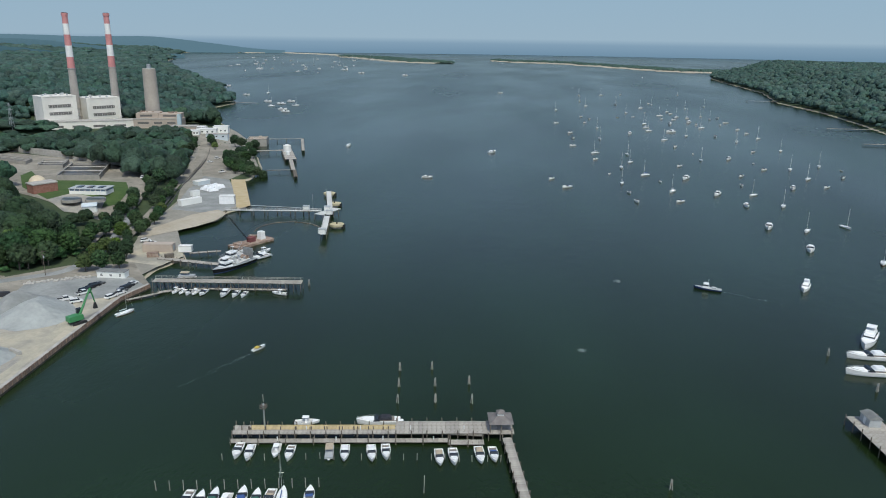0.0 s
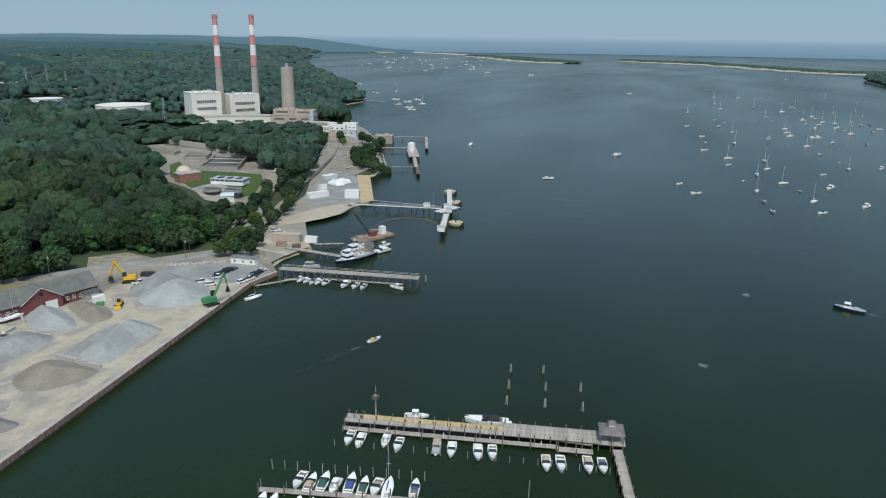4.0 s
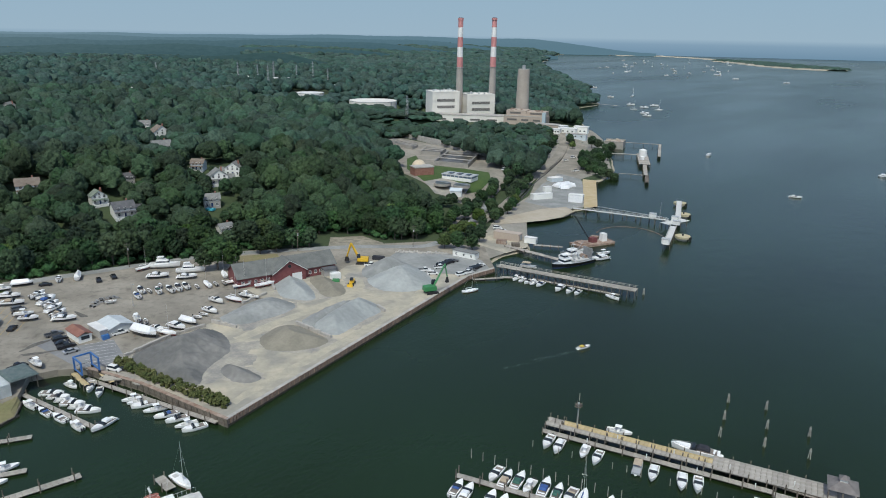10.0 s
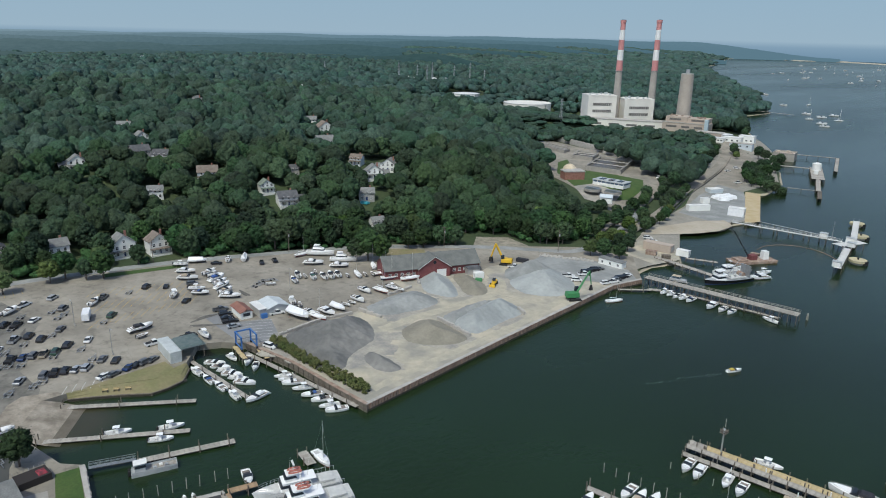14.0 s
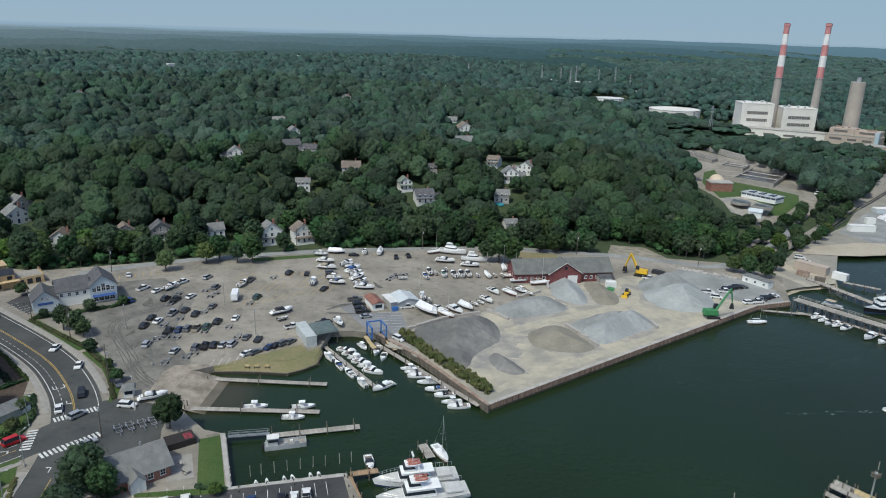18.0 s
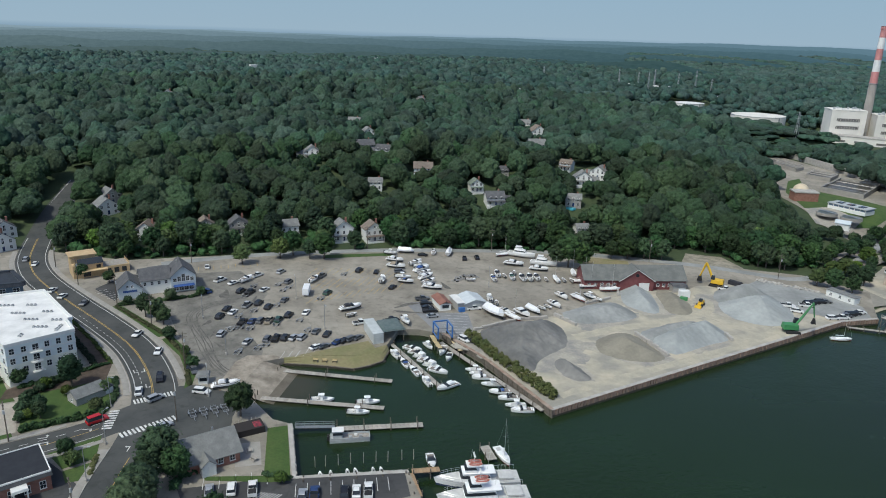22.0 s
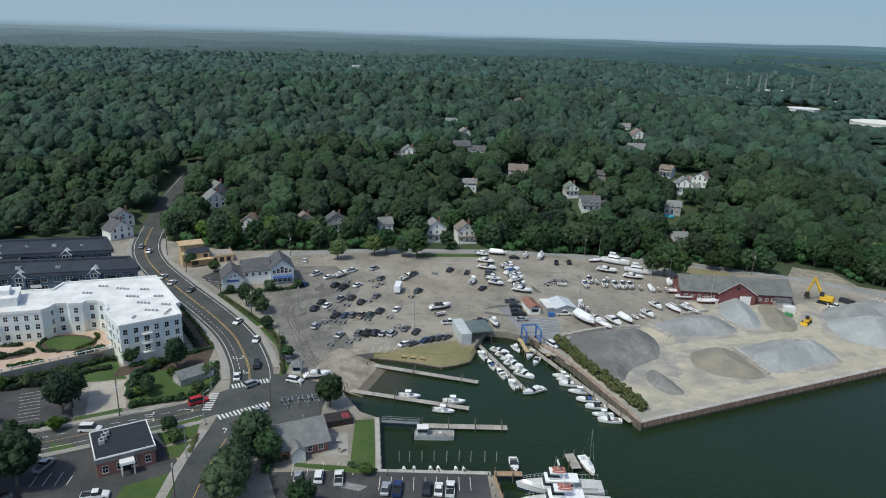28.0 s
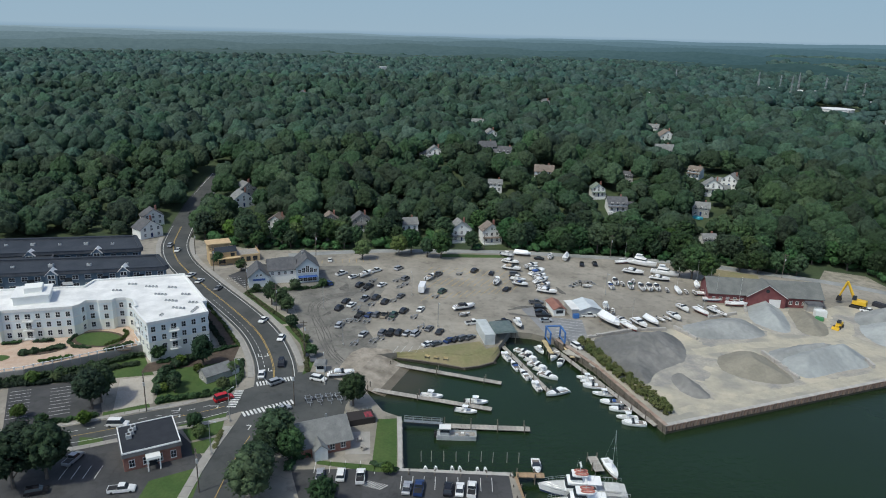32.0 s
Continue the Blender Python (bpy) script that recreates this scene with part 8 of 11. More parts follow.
APART = [(-207, -36), (-213, -19.3), (-222, -21.8), (-222.6, -20.4), (-251, -30), (-249.4, -59), (-243.4, -61), (-245, -98), (-224.6, -98), (-224.6, -88), (-223.4, -87.4), (-223.4, -81), (-224.6, -80.4), (-224.8, -60.5),
         (-226.4, -58.8), (-229.4, -57.8), (-229.6, -54.2), (-228.6, -53.6), (-228.6, -49.8), (-230.2, -49), (-230, -45.6), (-227.8, -43.2), (-222, -41.4), (-221.4, -42.2), (-214, -39.4)]
block("apartment_house", APART, TOP, 14.6, surface("pale cream siding", (0.80, 0.80, 0.72), (0.74, 0.745, 0.675), 0.75, size=4, fine=0.08), "large pale four-storey apartment house with a flat white roof", 3, 5.9, 2.95, 2.6, (1.15, 1.6), balcony=5, upper=surface("pale blue-grey siding", (0.72, 0.775, 0.785), (0.66, 0.715, 0.73), 0.75, size=4, fine=0.08))
for k, (x, y, n, yaw) in enumerate(((-214.5, -24, 4, 250), (-219, -30, 4, 160), (-223, -25.5, 3, 160), (-226, -33, 4, 160), (-231, -28.5, 3, 160), (-232.5, -37, 4, 160), (-238.5, -33.5, 3, 160), (-240.5, -41, 4, 165), (-244, -47, 3, 165), (-238.5, -51, 3, 165), (-213, -33, 2, 250))):
    for i in range(n):
        roof_unit(x + 1.15 * i * math.cos(radians(yaw - 90)), y + 1.15 * i * math.sin(radians(yaw - 90)), 14.62, yaw, 0.5)
pent = thing("roof_terrace", pose(-235, -73, 14.6, 0, 0, 8), "white stair block on the roof terrace", "roof house")
part("wall", boxed(-5, -6, 0, 5, 4, 2.6), CREAM, pent)
part("roof", boxed(-5.4, -6.4, 2.6, 5.4, 4.4, 2.9), TRIM, pent)
part("upper_block", boxed(-2.5, -3, 2.9, 2.5, 2, 4.6), CREAM, pent)
def town_row(x0, x1, y0, y1, label, dormers):
    """A long slate-blue housing block under a dark flat roof, with a slate skirt, gabled dormers and balconies to the front."""
    tall = 14.4
    root, cx, cy = block("town_house_row", [(x0, y0), (x1, y0 - 5), (x1 - 3, y1), (x0 - 1, y1)], TOP, tall - 1.0, NAVY_WALL, label, 2, 7.95, 3.05, 4.0, (1.9, 1.5), "slate-blue housing blocks", roof=NAVY_ROOF, parapet=0.1)
    loc = [(x0 - cx, y0 - cy), (x1 - cx, y0 - 5 - cy), (x1 - 3 - cx, y1 - cy), (x0 - 1 - cx, y1 - cy)]
    for k in range(4):
        a, b = Vector(loc[k]), Vector(loc[(k + 1) % 4])
        d = b - a
        side = part("slate_skirt", boxed(-0.35, -0.9, tall - 1.1, d.length + 0.35, 0.35, tall + 0.1), SLATE, root, at=pose(a.x, a.y, 0, 0, 0, math.degrees(math.atan2(d.y, d.x))))
        part("coping", boxed(-0.4, -1.0, tall + 0.1, d.length + 0.4, 0.4, tall + 0.3), NAVY_ROOF, side)
    part("upper_roof", slab(bmesh.new(), [(p[0] * 0.97, p[1] * 0.995) for p in (loc if sum(a[0] * b[1] - b[0] * a[1] for a, b in zip(loc, loc[1:] + loc[:1])) > 0 else loc[::-1])], tall - 1.1, tall - 0.5), NAVY_ROOF, root)
    for k, y in enumerate(dormers):
        at = pose(x0 - cx + 0.2, y - cy, 0)
        d = part("dormer", gabled_walls(-1.2, 0.9, -1.9, 1.9, tall - 5.2, tall - 1.0, tall + 0.9), NAVY_WALL, root, at=at)
        part("dormer_roof", gable(bmesh.new(), -2.6, 0.9, -1.9, 1.9, tall - 1.0, tall + 0.9, 0.3), TRIM, d, "white-edged gable")
        for z in (tall - 4.4, tall - 2.4):
            part("dormer_window", boxed(0.88, -1.2, z, 0.99, 1.2, z + 1.5), TRIM, d)
            part("pane", boxed(0.9, -1.0, z + 0.15, 1.03, -0.1, z + 1.35), PANE, d)
            part("pane", boxed(0.9, 0.1, z + 0.15, 1.03, 1.0, z + 1.35), PANE, d)
    for y in np.arange(y0 - 9, y1 + 4, -12.2):
        for z in (tall - 4.9, tall - 7.95):
            bal = part("balcony", boxed(0, -1.7, z, 1.4, 1.7, z + 0.2), TRIM, root, at=pose(x0 - cx, y - cy, 0))
            part("balcony_rail", boxed(1.3, -1.7, z + 0.2, 1.4, 1.7, z + 1.2), TRIM, bal)
            part("pane", boxed(0.02, -1.2, z + 0.2, 0.1, 1.2, z + 2.3), PANE, bal)


town_row(-263, -277, -37.5, -112, "long slate-blue housing block with white-framed windows", (-52, -76, -96))
town_row(-288, -306, -50, -116, "long slate-blue housing block with white-framed windows, farther back", (-66, -90))
link_, lx, ly = block("town_house_row", [(-276, -80), (-290, -82), (-290, -112), (-276, -112)], TOP, 12.9, NAVY_WALL, "link between two slate-blue housing blocks", 3, 3.2, 3.1, 4.6, (1.7, 1.5), "slate-blue housing blocks", roof=NAVY_ROOF)
for k in range(5):
    roof_unit(-269 - 0.8 * k, -52 - 13 * k, 13.92, 80, 0.7 + 0.2 * (k % 3))
    roof_unit(-297 - 1.0 * k, -62 - 10 * k, 13.92, 80, 0.7 + 0.3 * (k % 2))

bank = thing("bank", pose(-157.2, -29.4, TOP, 0, 0, 105), "low brick bank with a flat black roof and a white portico", "bank")
part("wall", boxed(-6.2, -6.2, 0, 6.2, 6.2, 3.6), BRICK, bank)
part("eave", boxed(-6.6, -6.6, 3.6, 6.6, 6.6, 4.6, (0.25, 0.25)), DARK_ROOF, bank)
part("roof", boxed(-6.2, -6.2, 4.55, 6.2, 6.2, 4.68), surface("black roof felt", (0.016, 0.019, 0.026), (0.024, 0.027, 0.034), 0.85, size=2, fine=0.2), bank)
bm = bmesh.new()
for b in ((-6.4, -6.4, 6.4, -6.15), (-6.4, 6.15, 6.4, 6.4), (-6.4, -6.15, -6.15, 6.15), (6.15, -6.15, 6.4, 6.15)):
    box(bm, b[0], b[1], 4.5, b[2], b[3], 4.85)
part("coping", bm, TRIM, bank)
for k in range(4):
    window_part(bank, -4.5 + 3 * k, -6.2, 0.9, -90, 1.1, 1.7)
    window_part(bank, 6.2, -4.5 + 3 * k, 0.9, 0, 1.1, 1.7)
part("portico_roof", boxed(-1.6, -8.6, 2.9, 1.6, -6.2, 3.5, (0.1, 0.1)), TRIM, bank)
for s in (-1.3, 1.3):
    part("column", rod(bmesh.new(), (s, -8.3, 0), (s, -8.3, 2.9), 0.16, sides=10), TRIM, bank)
part("door", boxed(-0.9, -6.3, 0, 0.9, -6.18, 2.3), PANE, bank)
for k in range(3):
    roof_unit(-160.2 + 1.8 * k, -33.2 - 0.2 * k, TOP + 4.7, 15, 0.95)

club = thing("club_house", pose(-153.4, 10.6, TOP, 0, 0, 10), "brick club house with a wide grey gabled roof", "house")
part("wall", gabled_walls(-5.6, 5.6, -6.0, 6.0, 0, 3.0, 6.2, False), BRICK, club)
part("roof", gable(bmesh.new(), -5.6, 5.6, -6.0, 6.0, 3.0, 6.2, 0.7, False), GREY_ROOF, club)
part("porch_wall", gabled_walls(5.6, 8.0, -3.4, -0.2, 0, 2.6, 4.0), TRIM, club)
part("porch_roof", gable(bmesh.new(), 2.0, 8.0, -3.4, -0.2, 2.7, 4.1, 0.3), GREY_ROOF, club)
for k in (1.5, 4.2):
    window_part(club, 5.6, k, 0.9, 0, 1.1, 1.3)
for s in (-3.3, -1.8, -0.4):
    part("porch_post", boxed(7.95, s - 0.1, 0, 8.1, s + 0.1, 2.6), TRIM, club)
part("vent_stack", rod(bmesh.new(), (-2, 2, 4.5), (-2, 2, 6.3), 0.25, sides=8), STEEL, club)
shedb = thing("storage_shed", pose(-161.3, 21.6, TOP, 0, 0, 6), "low black timber enclosure with red gear", "shed")
part("wall", boxed(-2.2, -3.4, 0, 2.2, 3.4, 1.7), plain("black stained boards", (0.03, 0.025, 0.024), 0.8), shedb)
part("awning", boxed(-1.0, 0.9, 1.7, 1.6, 2.9, 2.0, (0.3, 0.3)), surface("faded red tarpaulin", (0.30, 0.04, 0.06), (0.12, 0.03, 0.04), 0.8, size=0.7, fine=0.3), shedb)
for k in range(7):
    part("post", boxed(-2.3, -3.3 + 1.1 * k, 0, -2.18, -3.2 + 1.1 * k, 2.4), CONCRETE, shedb)
for k, (x, y) in enumerate(((-152, 20), (-148, 20.5))):
    pt = thing("picnic_table", pose(x, y, TOP + 0.04, 0, 0, 30 * k), "grey picnic table on the patio", "table", "picnic tables")
    part("tabletop", boxed(-0.9, -0.4, 0.7, 0.9, 0.4, 0.76), PLANK, pt)
    for s in (-0.7, 0.7):
        part("bench", boxed(-0.9, s - 0.14, 0.42, 0.9, s + 0.14, 0.47), PLANK, pt)
    for s in (-0.6, 0.6):
        part("leg", boxed(s - 0.05, -0.7, 0, s + 0.05, 0.7, 0.7, (0, 0.45)), PLANK, pt)

# the blue restaurant and the timber-framed house going up beside it
rest = thing("restaurant", pose(-276, 5, TOP, 0, 0, 4), "pale blue restaurant with several grey gables and a blue awning", "restaurant")
part("wall", gabled_walls(-6, 6, 4.5, 13.5, 0, 6.4, 10.2, True), PALE_BLUE, rest)
part("roof", gable(bmesh.new(), -6, 6, 4.5, 13.5, 6.4, 10.2, 0.5, True), DARK_ROOF, rest)
part("wing_wall", gabled_walls(-5.5, 4.5, -6, 4.5, 0, 5.6, 8.8, False), CREAM, rest)
part("wing_roof", gable(bmesh.new(), -5.5, 4.5, -6, 4.5, 5.6, 8.8, 0.5, False), DARK_ROOF, rest)
part("end_wall", gabled_walls(-1.5, 7, -14, -6, 0, 4.2, 7.6, True), PALE_BLUE, rest)
part("end_roof", gable(bmesh.new(), -3.5, 7, -14, -6, 4.2, 7.6, 0.5, True), DARK_ROOF, rest)
part("rear_wall", boxed(-14, -5, 0, -5.4, 9, 4.4), CREAM, rest)
part("rear_roof", boxed(-14.4, -5.4, 4.4, -5, 9.4, 6.2, (4, 6)), DARK_ROOF, rest)
part("awning", boxed(6.0, 5.2, 2.5, 7.6, 12.8, 3.2, (0.6, 0.1)), BLUE_CLOTH, rest, "blue canvas awning")
for k in range(4):
    window_part(rest, 6.0, 6.2 + 1.85 * k, 0.6, 0, 1.5, 1.7)
for k, high_ in enumerate((1.3, 1.9, 2.7, 1.9, 1.3)):
    window_part(rest, 6.0, 5.9 + 1.55 * k, 4.2, 0, 1.15, high_)
for k in range(4):
    window_part(rest, 4.5, -4.6 + 2.5 * k, 3.6, 0, 0.9, 1.2)
for k in range(2):
    window_part(rest, 7.0, -10.8 + 1.6 * k, 4.4, 0, 0.7, 0.8)
part("sign_board", boxed(7.0, -12.4, 2.6, 7.1, -7.6, 3.4), BLUE_CLOTH, rest, "blue sign board")
part("roof_vent", rod(bmesh.new(), (-2, 8, 8), (-2, 8, 10.6), 0.3, sides=8), STEEL, rest)
site = thing("unfinished_house", pose(-305, -16, TOP, 0, 0, 12), "house under construction, sheathed in bare yellow plywood", "house")
part("wall", boxed(-5, -10, 0, 5, 1, 5.4), PLY, site)
part("upper_wall", boxed(-5, -10, 5.4, 1.5, -1, 8.2), PLY, site)
part("upper_roof", boxed(-5.6, -10.6, 8.2, 2.1, -0.4, 8.6), PLY, site)
part("felt_roof", boxed(1.5, -8, 5.4, 5.2, 1.2, 7.4, (1.6, 0.1)), NAVY_ROOF, site)
part("deck", boxed(-4, 1, 0, 4.5, 11, 3.2), PLY, site)
bm = bmesh.new()
for k in range(7):
    box(bm, 4.6, -9.8 + 1.7 * k, 0, 4.8, -9.6 + 1.7 * k, 3.1)
    box(bm, -3.8 + 1.3 * k, 10.8, 3.2, -3.6 + 1.3 * k, 11, 4.3)
part("stud_frame", bm, PLY, site)
part("porch_roof", boxed(5.0, -7.2, 2.9, 7.2, 2.4, 3.15), PLY, site)
for k in range(4):
    part("post", boxed(6.8, -7.0 + 3.0 * k, 0, 7.0, -6.8 + 3.0 * k, 2.9), PLY, site)
# dark panels on the walls stand in for the unlit holes
for k in range(3):
    part("opening", boxed(4.46, 2.2 + 2.9 * k, 0.3, 4.56, 4.0 + 2.9 * k, 2.3), PANE, site)
part("deck_floor", boxed(-3.6, 1.4, 3.2, 4.1, 10.6, 3.26), PLANK, site)
# two more dark panels in place of unlit holes
part("opening", boxed(4.96, -6.5, 0.5, 5.06, -3.5, 2.6), PANE, site)
part("opening", boxed(4.96, -1.5, 3.4, 5.06, 0.2, 4.8), PANE, site)
cot = thing("cottage", pose(-193.5, -16.5, TOP, 0, 0, -60) @ Matrix.Scale(0.8, 4), "small cottage with a grey shingle roof", "house")
part("wall", gabled_walls(-5, 5, -3, 3, 0, 2.8, 4.9), WALLS[5], cot)
part("roof", gable(bmesh.new(), -5, 5, -3, 3, 2.8, 4.9, 0.4), GREY_ROOF, cot)
part("lean_to", boxed(-8, -2.6, 0, -5, 2.6, 2.4), CREAM, cot)
part("lean_to_roof", boxed(-8.3, -2.9, 2.4, -5, 2.9, 2.8, (0.2, 0.2)), NAVY_ROOF, cot)
window_part(cot, 5.0, 0, 0.9, 0, 0.9, 1.1)
window_part(cot, 0, -3, 0.9, -90, 0.9, 1.1)
booth = thing("ticket_booth", pose(-192, 13.6, TOP, 0, 0, 80), "small pale ticket booth at the lot's entrance", "booth")
part("wall", boxed(-1.3, -1.3, 0, 1.3, 1.3, 2.4), CREAM, booth)
part("roof", boxed(-1.9, -1.9, 2.4, 1.9, 1.9, 3.0, (0.4, 0.4)), GREY_ROOF, booth)
part("pane", boxed(-1.0, -1.35, 1.0, 1.0, -1.28, 2.0), PANE, booth)

# ---- boatyard buildings ----
RED_AX = math.degrees(math.atan2(38.2, 14.3))
barn = thing("boat_barn", pose(-220.4, 186.2, TOP, 0, 0, RED_AX), "long dark red boat barn with grey gabled roofs", "barn")
part("wall", gabled_walls(-21, 21, -6.5, 6.5, 0, 4.2, 8.4), RED_BOARD, barn)
BARN_ROOF = surface("weathered green-grey roofing", (0.125, 0.132, 0.126), (0.170, 0.176, 0.166), 0.9, size=3, fine=0.25)
part("roof", gable(bmesh.new(), -21, 21, -6.5, 6.5, 4.2, 8.4, 0.6), BARN_ROOF, barn)
part("gable_wall", gabled_walls(-7, 7, -8.3, -6.0, 0, 4.4, 8.9, False), RED_BOARD, barn)
part("gable_roof", gable(bmesh.new(), -7, 7, -8.3, 0, 4.4, 8.9, 0.55, False), BARN_ROOF, barn)
part("roller_door", boxed(1.0, -8.4, 0, 5.2, -8.28, 3.4), TRIM, barn, "white roller door")
part("round_window", rod(bmesh.new(), (0, -8.42, 6.6), (0, -8.28, 6.6), 0.7, sides=14), PANE, barn)
bm = bmesh.new()
for s in (1, -1):
    vs = [bm.verts.new(p) for p in ((s * 7.55, -8.9, 3.95), (0, -8.9, 8.95), (0, -8.9, 9.2), (s * 7.55, -8.9, 4.2))]
    bm.faces.new(vs if s < 0 else vs[::-1])
part("bargeboard", bm, TRIM, barn)
for k in range(5):
    window_part(barn, -19 + 2.6 * k, -6.5, 1.4, -90, 1.0, 1.1)
    window_part(barn, 9.5 + 2.4 * k, -6.5, 1.4, -90, 1.0, 1.1)
part("lean_to", boxed(14.5, -10, 0, 20, -6.5, 2.8), WALLS[5], barn)
part("lean_to_roof", boxed(14.2, -10.4, 2.8, 20.3, -6.5, 3.3, (0.2, 0.4)), DARK_ROOF, barn)
off = thing("yard_office", pose(-223.5, 101.8, TOP, 0, 0, -4), "small pale yard office with a red-brown metal roof", "office")
part("wall", boxed(-4.6, -2.2, 0, 4.6, 2.0, 2.6), CREAM, off)
part("roof", gable(bmesh.new(), -4.6, 4.6, -2.2, 2.0, 2.6, 3.5, 0.4), RED_ROOF, off)
part("window", boxed(4.58, -1.4, 1.0, 4.68, 1.2, 2.2), PANE, off)
off2 = thing("white_store", pose(-221, 110, TOP, 0, 0, -4), "pale grey-roofed metal store beside the yard office", "store")
part("wall", gabled_walls(-4.6, 4.6, -1.6, 6.8, 0, 2.6, 3.9), GREY_PAINT, off2)
part("roof", gable(bmesh.new(), -4.6, 4.6, -1.6, 6.8, 2.6, 3.9, 0.35), surface("pale grey sheet roof", (0.58, 0.62, 0.64), (0.50, 0.54, 0.56), 0.6, size=2, fine=0.1), off2)
part("annex", boxed(-4, -4.4, 0, 4.4, -1.7, 3.0), WALLS[5], off2)
part("annex_roof", boxed(-4.3, -4.7, 3.0, 4.7, -1.7, 3.3), WHITE_ROOF, off2)
part("tank_rack", boxed(4.6, -4.2, 0, 5.8, -2, 1.6, bevel=0.05), BLUE_STEEL, off2)
box_sh = thing("covered_slip", pose(-206.3, 69.3, TOP, 0, 0, -3), "pale box trailer shed with a green covered slip behind", "shed")
SHEETING = surface("weathered pale sheeting", (0.52, 0.55, 0.55), (0.42, 0.45, 0.45), 0.6, size=2.5, fine=0.15)
part("wall", boxed(-6.4, -1.7, 0, 6.4, 1.7, 3.6), SHEETING, box_sh)
part("roof", boxed(-6.5, -1.8, 3.6, 6.5, 1.8, 3.75, (0.1, 0.5)), SHEETING, box_sh)
part("cover_roof", boxed(-5, 2.2, 3.0, 4.6, 10, 3.5, (0.2, 0.8)), surface("green sheet roof", (0.09, 0.13, 0.125), (0.14, 0.17, 0.165), 0.6, size=1.5), box_sh, "green sheet roof on posts")
for sx in (-4.6, 0, 4.2):
    part("cover_post", boxed(sx - 0.1, 9.2, -1.0, sx + 0.1, 9.4, 3.1), TIMBER, box_sh)
liftm = thing("travel_lift", pose(-197.6, 90.8, TOP + 0.0, 0, 0, -6) @ Matrix.Diagonal((0.95, 0.95, 0.8, 1)), "blue steel travel lift straddling the slip", "boat lift")
for sx in (-2.9, 2.9):
    for sy in (-2.6, 2.6):
        part("leg", boxed(sx - 0.22, sy - 0.22, 0.9, sx + 0.22, sy + 0.22, 6.0), BLUE_STEEL, liftm)
        part("wheel", rod(bmesh.new(), (sx, sy - 0.25, 0.45 - 0.02), (sx, sy + 0.25, 0.43), 0.55, sides=12), BLACK, liftm)
for sy in (-2.6, 2.6):
    part("side_beam", boxed(-3.2, sy - 0.22, 5.6, 3.2, sy + 0.22, 6.1), BLUE_STEEL, liftm)
    part("lower_beam", boxed(-3.2, sy - 0.18, 1.0, 3.2, sy + 0.18, 1.35), BLUE_STEEL, liftm)
part("cross_beam", boxed(-3.1, -2.6, 5.65, -2.7, 2.6, 6.15), BLUE_STEEL, liftm)
part("sling", boxed(-1.6, -2.5, 3.0, -1.4, 2.5, 3.05), BLACK, liftm)
hut3 = thing("harbour_hut", pose(-176.5, 257.6, 2.0, 0, 0, 4), "low white hut behind the parked cars", "hut")
part("wall", boxed(-6, -1.8, 0, 6, 1.8, 2.9), CREAM, hut3)
part("roof", boxed(-6.3, -2.1, 2.9, 6.3, 2.1, 3.2, (0.1, 0.1)), GREY_ROOF, hut3)
for k in range(3):
    window_part(hut3, -4 + 4 * k, -1.8, 1.0, -90, 0.9, 1.0)
boxt = thing("box_trailer", pose(-252.1, 57.4, TOP, 0, 0, 160), "white box trailer parked on the lot", "trailer")
part("body", boxed(-3.3, -1.2, 0.8, 3.3, 1.2, 3.3, bevel=0.05), WRAP, boxt)
part("drawbar", boxed(3.3, -0.08, 0.6, 4.6, 0.08, 0.75), STEEL, boxt)
for sx in (-0.6, 0.5):
    for s in (-1.1, 1.1):
        part("wheel", rod(bmesh.new(), (sx, s - 0.1, 0.4), (sx, s + 0.1, 0.4), 0.4, sides=10), BLACK, boxt)
for sx in (-2.9, 2.9):
    part("jack", boxed(sx - 0.06, -0.06, 0, sx + 0.06, 0.06, 0.85), STEEL, boxt)


# ---- poles, lamps, trees of the lot ----
def street_lamp(tall=9.0):
    root = thing("street_lamp", Matrix.Identity(4), "slender grey lamp post with a single arm", "lamp")
    part("post", rod(bmesh.new(), (0, 0, 0), (0, 0, tall), 0.11, 0.07, 7), STEEL, root)
    part("arm", rod(bmesh.new(), (0, 0, tall - 0.1), (1.6, 0, tall + 0.1), 0.05, sides=6), STEEL, root)
    part("lamp_head", boxed(1.3, -0.15, tall, 2.0, 0.15, tall + 0.18, (0.05, 0.04)), GREY_PAINT, root)
    part("footing", rod(bmesh.new(), (0, 0, 0), (0, 0, 0.7), 0.3, sides=10), CONCRETE, root)
    return root


def utility_pole():
    root = thing("utility_pole", Matrix.Identity(4), "brown timber utility pole with cross-arms", "pole")
    part("post", rod(bmesh.new(), (0, 0, -0.3), (0, 0, 11), 0.17, 0.11, 7), BARK, root)
    for z in (10.2, 9.2):
        part("cross_arm", boxed(-1.2, -0.06, z, 1.2, 0.06, z + 0.12), BARK, root)
    part("transformer", rod(bmesh.new(), (0.3, 0, 7.6), (0.3, 0, 8.6), 0.25, sides=9), GREY_PAINT, root)
    return root


for x, y, a in ((-240.6, 18.2, 0), (-208.4, 21.9, 90), (-248.3, 52.6, 180), (-217.5, 55.6, 0), (-268, 100, 0), (-236, 128, 0), (-183, 14, 180), (-186, -10.5, 45), (-167.5, -11.5, 135), (-153, -15.2, 60)):
    placed("street_lamp", street_lamp, pose(x, y, TOP, 0, 0, a), "", "lamp posts")
